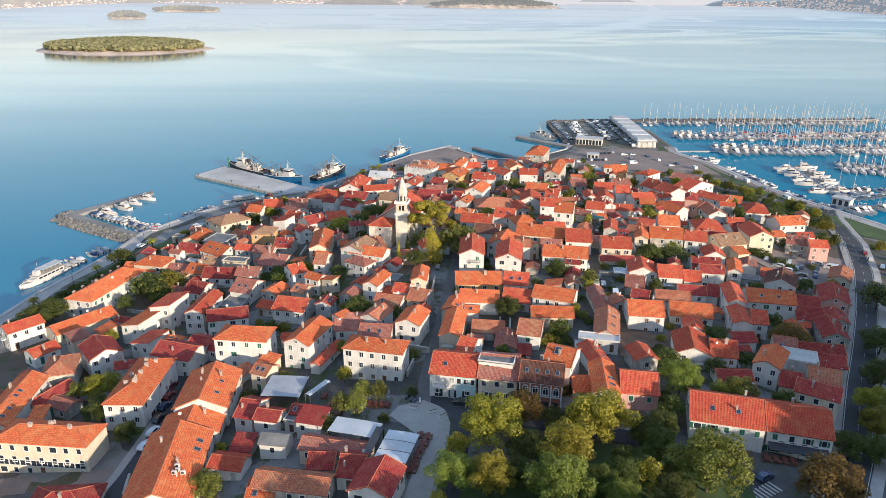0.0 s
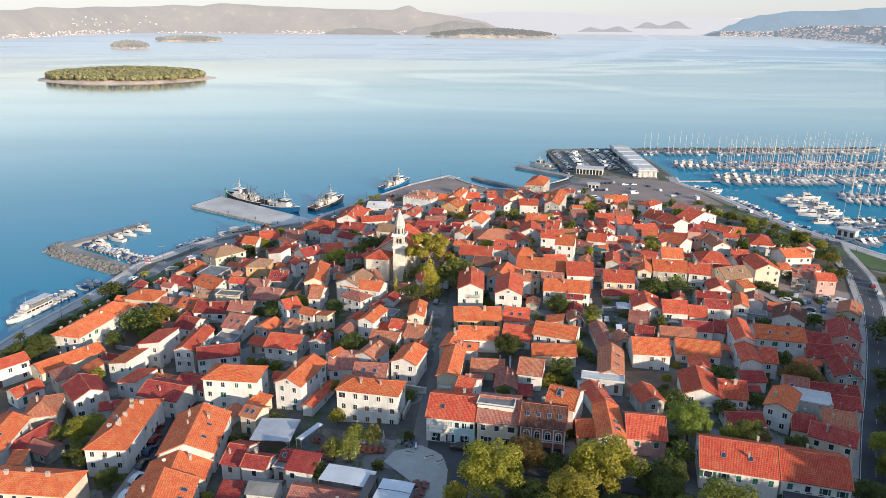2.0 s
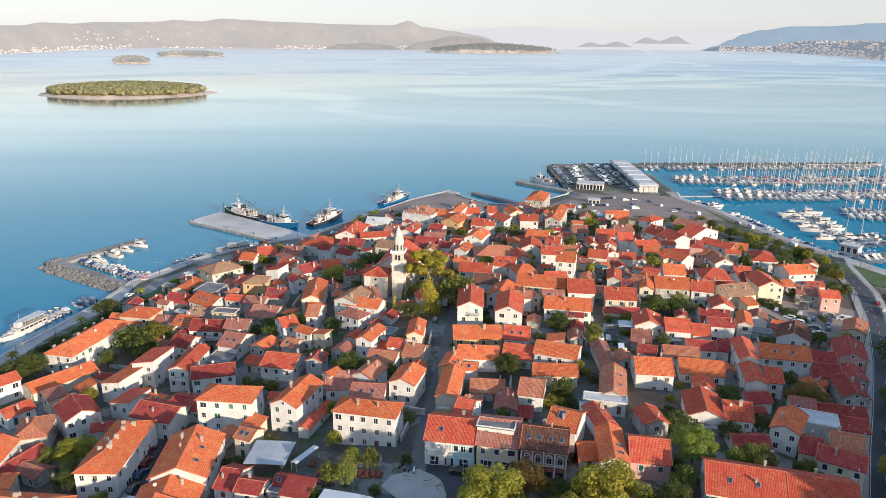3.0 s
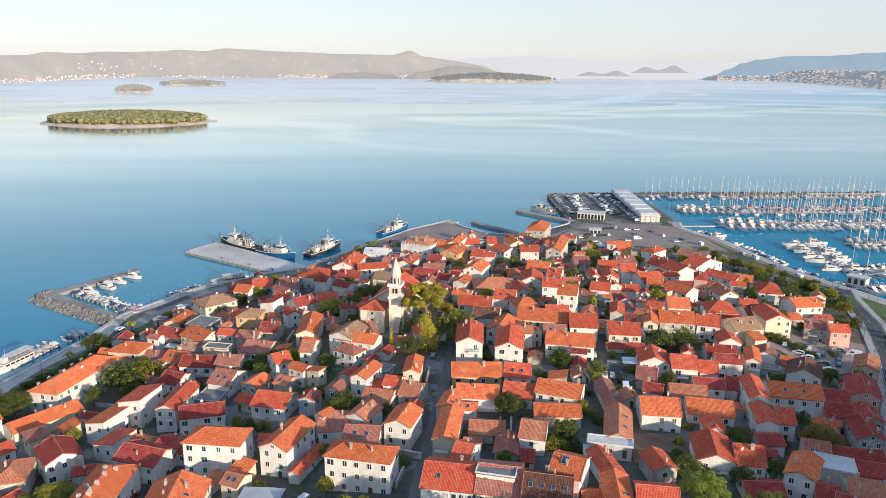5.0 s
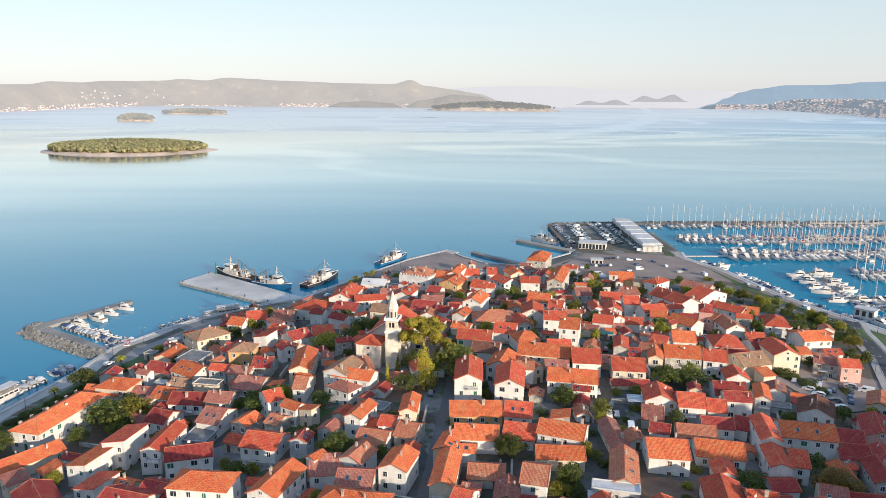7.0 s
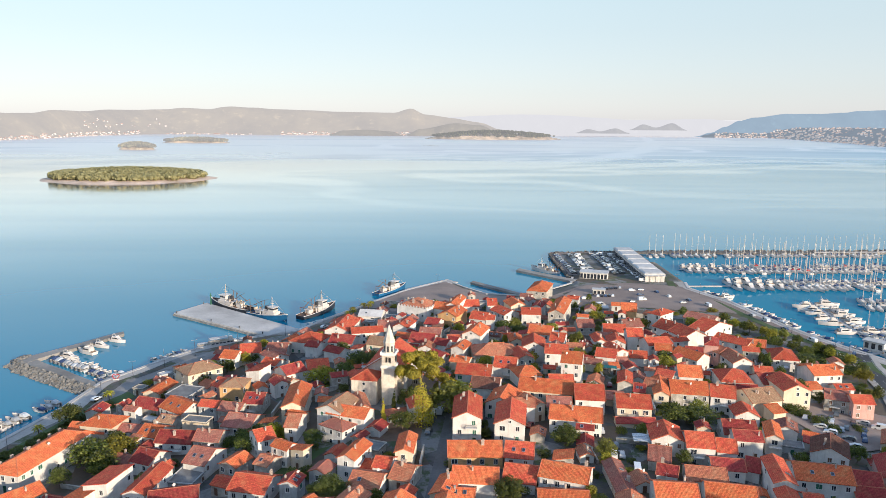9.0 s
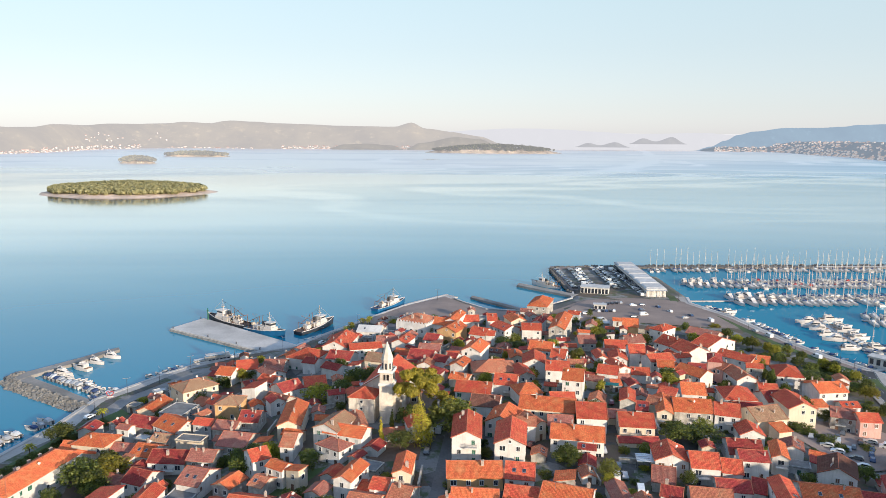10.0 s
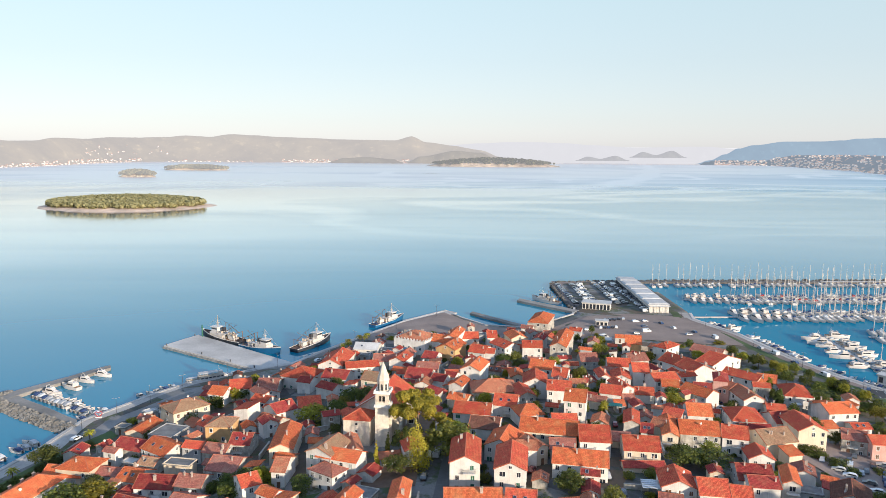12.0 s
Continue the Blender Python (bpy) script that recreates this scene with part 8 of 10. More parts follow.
def free_ground():
    """A one-metre grid of the town, true where neither house, street nor square stands; with the clear distance."""
    x0, y0, nx, ny = -130, 112, 320, 300
    gx, gy = np.meshgrid(np.arange(nx) + x0 + 0.5, np.arange(ny) + y0 + 0.5, indexing="ij")
    clear = np.full((nx, ny), 9.0)
    for x, y, rot, w, d, *_rest in SPECS:
        c, q = math.cos(radians(rot)), math.sin(radians(rot))
        u, v = (gx - x) * c + (gy - y) * q, -(gx - x) * q + (gy - y) * c
        clear = np.minimum(clear, np.maximum(np.abs(u) - w / 2, np.abs(v) - d / 2))
    for line, half in ((EAST_ROAD, 6.2), (MAIN_STREET, 2.6), (LOWER_STREET, 4.4), (SQUARE, 3.0)):
        for (xa, ya), (xb, yb) in zip(line, line[1:]):
            dx, dy = xb - xa, yb - ya
            t = np.clip(((gx - xa) * dx + (gy - ya) * dy) / (dx * dx + dy * dy), 0, 1)
            clear = np.minimum(clear, np.hypot(gx - xa - t * dx, gy - ya - t * dy) - half)
    clear = np.minimum(clear, coast_distance(gx, gy) - 20)
    for xa, xb, ya, yb in ((-46, 14, 112, 156), (-34, -6, 246, 290), (-16, 0, 226, 262), (124, 164, 236, 286), (56, 175, 404, 480), (-60, 60, 404, 480), (-130, -60, 112, 128), (-112, -68, 112, 150), (160, 190, 112, 250), (12, 96, 112, 138)):
        clear[(gx > xa) & (gx < xb) & (gy > ya) & (gy < yb)] = -1
    return gx, gy, clear


def plant_gaps():
    """Shrubs and small trees in the gardens between the houses, thicker on the landward and eastern side."""
    rng = random.Random(404)
    gx, gy, clear = free_ground()
    spots = [(float(x), float(y), float(c)) for x, y, c in zip(gx[clear > 0.9], gy[clear > 0.9], clear[clear > 0.9])]
    rng.shuffle(spots)
    taken, bushes, trees = [], 0, 0
    for x, y, c in spots:
        if bushes >= 205 and trees >= 80:
            break
        if rng.random() > (0.9 if x > 30 else 0.6 if x > -40 else 0.5):
            continue
        big = c > 1.9 and trees < 80
        r = min(c + 0.5, 3.4) if big else min(c, 1.7)
        if any((x - q[0]) ** 2 + (y - q[1]) ** 2 < (0.75 * (r + q[2])) ** 2 for q in taken) or (not big and bushes >= 205):
            continue
        taken.append((x, y, r))
        if big:
            trees += 1
            tree(rng.choice(("dark", "dark", "broad", "lime")), x, y, rng.uniform(4.4, 6.8), r * rng.uniform(1.7, 2.1))
        else:
            bushes += 1
            tree(rng.choice(("dark", "dark", "broad")), x, y, rng.uniform(1.5, 3.2), r * rng.uniform(1.8, 2.4))


plant_gaps()

def stone_pine(x, y, h):
    z = g_at(x, y)
    root = thing("stone_pine", pose(x, y, z), "tall pine with a wide sunlit yellow-green crown", "pine tree")
    b = Build().bar((0, 0, -0.8), (-0.5, 0.3, h * 0.55), 0.42, 0.33, 8).bar((-0.5, 0.3, h * 0.55), (0.3, 0.2, h * 0.8), 0.33, 0.2, 7)
    rng = random.Random(5)
    blobs = []
    for i in range(15):
        a = 2.4 * i
        q = 9.2 * math.sqrt((i + 0.5) / 15)
        e = (q * math.cos(a) + 0.2, q * math.sin(a), h * 0.82 + rng.uniform(-6.4, 1.7) - 0.02 * q * q)
        blobs.append((e[0], e[1], e[2], rng.uniform(2.0, 3.1)))
        b.bar((0, 0.2, h * (0.55 + 0.02 * (i % 8))), (e[0] * 0.9, e[1] * 0.9, e[2] - 0.6), 0.13, 0.05, 5)
    part("trunk", b.mesh("trunk", BARK, True), root, None, "bare brown trunk with spreading limbs")
    part("crown", crown_mesh("crown", 3, blobs, 0.33, 14000, LEAF["pine"], 0.75), root)


def conifer(x, y, h, w, key, label):
    z = g_at(x, y)
    root = thing("conifer", pose(x, y, z), label, "conifer")
    part("trunk", Build().bar((0, 0, -0.5), (0, 0, h * 0.9), 0.02 * h, 0.05, 7).mesh("trunk", BARK), root)
    blobs = []
    n = 9
    rng = random.Random(int(h * 10))
    for i in range(n):
        u = i / (n - 1)
        r = w / 2 * (0.35 + 0.65 * math.sin(math.pi * min(1, 0.25 + u * 0.75)) ** 0.8) * (1 - 0.45 * u)
        blobs.append((rng.uniform(-0.15, 0.15) * w, rng.uniform(-0.15, 0.15) * w, h * (0.1 + 0.85 * u), r))
    part("crown", crown_mesh("crown", int(h * 7), blobs, 0.22, 3600, LEAF[key], 1.2), root)


def palm(x, y, h):
    z = g_at(x, y)
    root = thing("palm_tree", pose(x, y, z, 0, 0, x * 7 % 360), "small palm with drooping fronds on the seafront", "palm")
    part("trunk", Build().bar((0, 0, -0.3), (0.15, 0, h), 0.2, 0.15, 7).mesh("trunk", BARK), root)
    v, f = [], []
    for i in range(22):
        a, up = 2.4 * i, 0.9 - 1.1 * (i / 22)
        for s in range(6):
            t0 = s / 6
            for t in (t0, t0 + 1 / 6):
                rad, zz = 2.2 * t * math.cos(0.5 * up), h + 2.0 * t * math.sin(up) - 1.5 * t * t
                wdt = 0.32 * math.sin(math.pi * min(0.98, t * 0.9 + 0.08))
                c, sn = math.cos(a), math.sin(a)
                v += [(rad * c - wdt * sn, rad * sn + wdt * c, zz - 0.12), (rad * c, rad * sn, zz), (rad * c + wdt * sn, rad * sn - wdt * c, zz - 0.12)]
            o = len(v) - 6
            f += [(o, o + 1, o + 4, o + 3), (o + 1, o + 2, o + 5, o + 4)]
    part("fronds", mesh_of("fronds", v, f, LEAF["broad"]), root)


stone_pine(-4.0, 255, 18.5)
tree("mid", 7.0, 252.0, 8.5, 10.5)
tree("gold", 58.2, 318.0, 6.0, 4.4)
tree("gold", 58.2, 303.5, 5.4, 4.0)
tree("gold", 61.0, 286.5, 4.8, 3.2)
conifer(-3.6, 236, 15.5, 7.8, "cypress", "tall ivy-clad conifer lit yellow by the sun")
conifer(-15.6, 237, 9.5, 1.6, "cypress", "slim sunlit cypress beside the church")
conifer(-13.0, 244, 9.0, 1.8, "dark", "slim dark cypress beside the church")
conifer(140, 330, 8.0, 4.0, "broad", "cone-shaped green fir in a garden")
conifer(137, 314, 8.5, 4.4, "dark", "cone-shaped dark fir in a garden")
for p in ((-138.4, 220.5, 3.4), (-121.7, 281.1, 3.2), (-46.1, 397.5, 4.2), (-38.2, 402.9, 4.2), (-47.1, 388, 4.0), (-131, 251, 3.2), (-41.3, 404.9, 4.4), (-37.7, 409, 4.4), (-44.9, 390.9, 4.0)):
    palm(*p)


# ---- gardens, grass, riprap ----
def field(name, pts, h, material, label, category):
    """A patch laid close over the ground."""
    c = Vector((sum(p[0] for p in pts) / len(pts), sum(p[1] for p in pts) / len(pts)))
    v, f = [(c.x, c.y, land(h)(c.x, c.y))], []
    rings = 6
    n = len(pts) * 4
    edge = []
    for a, b in zip(pts, pts[1:] + pts[:1]):
        edge += [Vector(a).lerp(Vector(b), k / 4) for k in range(4)]
    for r in range(1, rings + 1):
        for e in edge:
            q = c.lerp(e, r / rings)
            v.append((q.x, q.y, land(h)(q.x, q.y)))
    f += [(0, 1 + i, 1 + (i + 1) % n) for i in range(n)]
    f += [(1 + r * n + i, 1 + (r + 1) * n + i, 1 + (r + 1) * n + (i + 1) % n, 1 + r * n + (i + 1) % n) for r in range(rings - 1) for i in range(n)]
    return tagged(new(name, mesh_of(name, v, f, material)), label, category, kind="structure")


field("lawn", [(183, 330), (193, 331), (201, 312), (196, 292), (187, 300)], 0.16, GRASS, "bright mown grass verge above the marina", "grass")
field("lawn", [(-139, 222), (-131, 226), (-121, 262), (-113, 284), (-118, 289), (-128, 268)], 0.12, GRASS, "grass strip between the seafront road and houses", "grass")
field("plaza", [(-12.2, 140.7), (-10.2, 144.3), (-4.3, 146.4), (0.5, 142.9), (1.9, 137.0), (1.4, 129.0), (-0.2, 121.4), (-1.2, 112.0), (-7.3, 112.2), (-5.4, 121.6), (-4.4, 129.1), (-5.6, 136.5)], 0.13, PALE_STONE, "pale stone paved square beside the cafe terrace", "square")
strip("road", [(-0.6, 146.5), (2.4, 143.0), (4.2, 137.8), (4.4, 131.0), (3.1, 123.2), (1.4, 110.0)], 1.9, 1.9, land(0.15), ASPHALT, "grey asphalt lane curving round the square", "street")
field("plaza", [(-44, 418), (-22, 455), (3, 482), (13, 466), (28, 446), (50, 441), (58, 426), (30, 412), (4, 404), (-26, 402)], 0.25, CARPARK, "worn asphalt apron at the point", "square")
field("yard", [(58, 414), (70, 440), (92, 474), (148, 474), (160, 442), (163, 410), (140, 412), (112, 418), (90, 408)], 0.3, CARPARK, "worn asphalt yard between the town and the marina", "yard")
field("yard", [(128, 236), (120, 262), (134, 278), (152, 280), (160, 268), (148, 244)], 0.25, CARPARK, "worn asphalt yard with parked cars", "yard")
field("garden", [(49, 181), (67, 183), (64, 168), (47, 167)], 0.1, SOIL, "brown bare earth garden plot", "garden")
field("garden", [(2, 108), (60, 104), (62, 124), (40, 128), (8, 134)], 0.06, GRASS, "shaded park ground under the trees", "park")
field("garden", [(85, 262), (104, 262), (104, 276), (85, 274)], 0.1, GRASS, "green overgrown garden", "garden")
field("garden", [(-22, 226), (-4, 226), (-2, 262), (-14, 246)], 0.1, SOIL, "shaded churchyard ground under pines", "churchyard")
field("garden", [(-52, 205), (-36, 214), (-30, 226), (-44, 222)], 0.1, GRASS, "overgrown walled garden", "garden")


def riprap(name, line, width, count, label, z0=0.0, seed=1, size=0.8, rock=ROCK):
    """Loose armour rocks heaped along a line."""
    rng = random.Random(seed)
    seg = [(a, b, math.dist(a, b)) for a, b in zip(line, line[1:])]
    total = sum(s[2] for s in seg)
    b = Build()
    for _ in range(count):
        q = rng.uniform(0, total)
        for a, c, d in seg:
            if q <= d:
                break
            q -= d
        t = Vector(c) - Vector(a)
        u = rng.random()
        nrm = Vector((t.y, -t.x)).normalized()
        p = Vector(a).lerp(Vector(c), min(q / d, 1)) + nrm * (u * width)
        z = z0 + 1.7 * (1 - u) - 0.5 + rng.uniform(-0.1, 0.25)
        s = size * rng.uniform(0.6, 1.3)
        m = Matrix.LocRotScale((p.x, p.y, z), Euler((rng.uniform(0, 6), rng.uniform(0, 6), rng.uniform(0, 6))), (s, s * rng.uniform(0.7, 1.1), s * rng.uniform(0.5, 0.9)))
        k = rng.uniform(0.5, 0.85)
        b.add([(-1, -k, -1), (1, -1, -k), (1, k, -1), (-k, 1, -1), (-1, -1, k), (k, -1, 1), (1, 1, k), (-1, k, 1)], [(3, 2, 1, 0), (4, 5, 6, 7), (0, 1, 5, 4), (1, 2, 6, 5), (2, 3, 7, 6), (3, 0, 4, 7)], m @ Matrix.Scale(0.5, 4))
    return tagged(new(name, b.mesh(name, rock)), label, "rocks", kind="stuff")


def garden_wall(x, y, rot, length, h):
    z = min(g_at(x + math.cos(radians(rot)) * k * length / 2, y + math.sin(radians(rot)) * k * length / 2) for k in (-1, 0, 1))
    b = Build().box(-length / 2, length / 2, -0.2, 0.2, -0.4, h).box(-length / 2 - 0.05, length / 2 + 0.05, -0.27, 0.27, h, h + 0.12)
    ob = tagged(new("garden_wall", b.mesh("garden_wall", WALL["stone"])), "low grey stone garden wall with coping", "wall", "garden walls")
    ob.matrix_world = pose(x, y, z, 0, 0, rot)


garden_wall(119.4, 143.5, 71, 10.1, 2.0)
garden_wall(63.3, 345.8, 94, 9.4, 1.3)
garden_wall(44.6, 213.2, 93, 5.3, 1.3)
garden_wall(48.0, 265.9, 88, 9.4, 1.8)
garden_wall(25.9, 255.7, 78, 5.1, 2.0)
garden_wall(-25.1, 418.9, 154, 8.9, 2.2)
garden_wall(71.8, 413.8, 164, 6.6, 2.3)
garden_wall(31.0, 311.8, 94, 5.4, 1.8)
garden_wall(163.6, 214.9, 59, 5.3, 1.4)
garden_wall(126.2, 318.6, 157, 9.9, 1.9)
garden_wall(48.0, 325.4, 72, 8.4, 1.4)
garden_wall(54.8, 286.3, 68, 6.2, 2.1)
garden_wall(31.0, 424.0, 93, 7.2, 1.6)
garden_wall(-89.7, 146.9, 5, 8.0, 1.5)
garden_wall(3.8, 330.5, 2, 8.5, 2.1)
garden_wall(44.6, 311.8, 85, 8.2, 2.3)
garden_wall(42.9, 366.2, 176, 6.1, 2.0)
garden_wall(76.9, 143.5, 173, 5.6, 1.6)
garden_wall(12.3, 354.3, 174, 7.2, 2.1)
garden_wall(134.7, 320.3, 74, 6.0, 1.8)
garden_wall(-40.4, 271.0, 30, 10.6, 2.4)
garden_wall(-47.2, 194.5, 168, 9.8, 2.0)
garden_wall(-25.1, 311.8, 160, 6.3, 1.6)
garden_wall(-65.9, 123.1, 102, 6.6, 1.5)
garden_wall(19.1, 182.6, 84, 8.9, 1.7)
garden_wall(-106.7, 238.7, 170, 8.3, 2.3)
garden_wall(-16.6, 311.8, 171, 6.1, 2.3)
garden_wall(-16.6, 330.5, 82, 10.3, 1.4)
garden_wall(-8.1, 160.5, 78, 6.5, 1.8)
garden_wall(10.6, 282.9, 155, 5.7, 1.4)
garden_wall(85.4, 398.5, 76, 10.2, 2.3)
garden_wall(2.1, 418.9, 178, 8.7, 1.6)
garden_wall(-79.5, 254.0, 79, 5.3, 1.5)
garden_wall(105.8, 396.8, 164, 6.2, 2.1)
garden_wall(71.8, 252.3, 83, 7.4, 2.1)
garden_wall(59.9, 405.3, 164, 7.3, 1.9)
garden_wall(93.9, 277.8, 171, 7.4, 1.5)
garden_wall(82.0, 366.2, 1, 5.2, 1.4)
garden_wall(56.5, 225.1, 172, 6.6, 1.6)
garden_wall(2.1, 393.4, 74, 10.6, 2.2)
garden_wall(-8.1, 170.7, 164, 9.7, 2.2)
garden_wall(71.8, 335.6, 171, 8.8, 1.4)
garden_wall(-89.7, 320.3, 79, 7.3, 1.6)
garden_wall(153.4, 313.5, 166, 5.1, 1.9)
garden_wall(24.2, 349.2, 160, 5.0, 1.2)
garden_wall(19.1, 412.1, 92, 7.3, 1.4)
garden_wall(-14.9, 418.9, 154, 8.4, 1.4)
garden_wall(0.4, 342.4, 175, 6.6, 2.3)
garden_wall(131.3, 288.0, 99, 6.4, 1.9)
garden_wall(12.3, 141.8, 167, 8.6, 2.3)
garden_wall(-82.9, 274.4, 153, 5.7, 2.1)
garden_wall(73.5, 357.7, 92, 5.3, 2.3)
garden_wall(-99.9, 214.9, 167, 10.6, 1.3)
garden_wall(75.2, 403.6, 76, 9.6, 1.5)
garden_wall(-35.3, 248.9, 68, 10.3, 2.3)
garden_wall(-54.0, 259.1, 86, 10.3, 1.6)
garden_wall(-77.8, 294.8, 61, 7.0, 1.8)
garden_wall(143.2, 170.7, 168, 10.4, 2.2)
garden_wall(-3.0, 213.2, 86, 10.8, 2.1)
garden_wall(104.1, 225.1, 72, 5.0, 1.3)
garden_wall(37.8, 415.5, 15, 8.7, 1.3)
garden_wall(-35.3, 184.3, 144, 10.1, 1.8)
garden_wall(-103.3, 203.0, 167, 6.7, 2.3)
garden_wall(104.1, 364.5, 33, 6.2, 1.9)
garden_wall(61.6, 160.5, 169, 6.1, 1.3)
garden_wall(3.8, 356.0, 67, 8.1, 1.9)
garden_wall(61.6, 284.6, 89, 9.1, 1.7)
garden_wall(151.7, 182.6, 77, 7.3, 2.0)
garden_wall(76.9, 165.6, 78, 9.1, 2.3)
garden_wall(-110.1, 259.1, 72, 7.9, 2.2)
riprap("armour_rocks", [(-133, 293.5), (-150, 303.5), (-176, 319.3), (-181, 324), (-179, 331.5)], -5.5, 1000, "grey armour rocks heaped against the breakwater", 0, 2, 1.5)
strip("verge", offset_line(MARINA_QUAY, -10.5), 2.4, 2.4, land(0.12), GRASS, "narrow grass verge with bushes along the marina", "grass")
riprap("armour_rocks", [(366, 608), (152, 598), (92, 591), (83, 580), (85, 500)], -5, 1600, "dark grey armour rocks along the outer breakwater", 0, 4, 1.7, DARK_ROCK)


# ---- boats ----
def hull_rings(length, beam, free, draft=0.5, stern=0.75, sheer=0.35, n=9):
    rings = []
    for i in range(n):
        u = i / (n - 1)
        wdt = beam / 2 * (stern + (1 - stern) * math.sin(math.pi * min(u * 1.25, 0.5))) * (1 - max(0, (u - 0.5) / 0.5) ** 2.2)
        wdt = max(wdt, 0.04)
        top = free + sheer * u * u
        x = (u - 0.5) * length
        rake = 0.06 * length * max(0, u - 0.7) / 0.3
        rings.append([(x + rake, -wdt, top), (x + rake * 0.5, -wdt * 0.92, 0.1), (x, -wdt * 0.45, -draft), (x, wdt * 0.45, -draft), (x + rake * 0.5, wdt * 0.92, 0.1), (x + rake, wdt, top)])
    return rings


def deck_of(rings, drop, material, name="deck"):
    v, f = [], []
    for r in rings:
        v += [(r[0][0], r[0][1] * 0.97, r[0][2] - drop), (r[5][0], r[5][1] * 0.97, r[5][2] - drop)]
    n = len(rings)
    f = [(2 * i, 2 * i + 2, 2 * i + 3, 2 * i + 1) for i in range(n - 1)]
    v += [(p[0], p[1], p[2] - 0.06) for p in v]
    f += [(2 * n + 2 * i + 1, 2 * n + 2 * i + 3, 2 * n + 2 * i + 2, 2 * n + 2 * i) for i in range(n - 1)]
    return mesh_of(name, v, f, material)


def sailing_boat(hullmat, cover, label):
    root = thing("sailing_boat", pose(0, 0, 0), label, "sailing boat", "sailing boats in the marina")
    r = hull_rings(12.0, 3.8, 1.15, 0.4)
    b = Build()
    b.v, b.f = [], []
    n = 6
    v = [p for ring in r for p in ring]
    f = [(k * n + i, k * n + i + 1, (k + 1) * n + i + 1, (k + 1) * n + i) for k in range(len(r) - 1) for i in range(n - 1)] + [tuple(range(n))[::-1]]
    b.add(v, f)
    part("hull", b.mesh("hull", hullmat), root)
    part("deck", deck_of(r, 0.06, DECK), root)
    cab = Build().loft([[(x, -w, 1.1), (x, -w * 0.85, z), (x, w * 0.85, z), (x, w, 1.1)] for x, w, z in ((-1.6, 1.15, 1.75), (0.5, 1.1, 1.75), (2.6, 0.7, 1.45))])
    cab.box(-4.9, -2.2, -1.25, -0.85, 1.1, 1.5).box(-4.9, -2.2, 0.85, 1.25, 1.1, 1.5)
    part("cabin", cab.mesh("cabin", HULL), root)
    part("sprayhood", Build().loft([[(x, -1.1, 1.7), (x, -0.8, z), (x, 0.8, z), (x, 1.1, 1.7)] for x, z in ((-2.4, 2.35), (-1.6, 2.4), (-0.9, 1.8))]).mesh("sprayhood", cover), root)
    rig = Build().bar((0.9, 0, 1.5), (0.9, 0, 18.2), 0.17, 0.12)
    rig.bar((0.9, -1.2, 9.5), (0.9, 1.2, 9.5), 0.035, sides=4).bar((0.9, -0.9, 13.4), (0.9, 0.9, 13.4), 0.03, sides=4)
    part("mast", rig.mesh("mast", MAST), root)
    part("sail_cover", Build().bar((0.7, 0, 2.9), (-3.7, 0, 2.72), 0.2, 0.13, 6).mesh("sail_cover", cover), root)
    return root


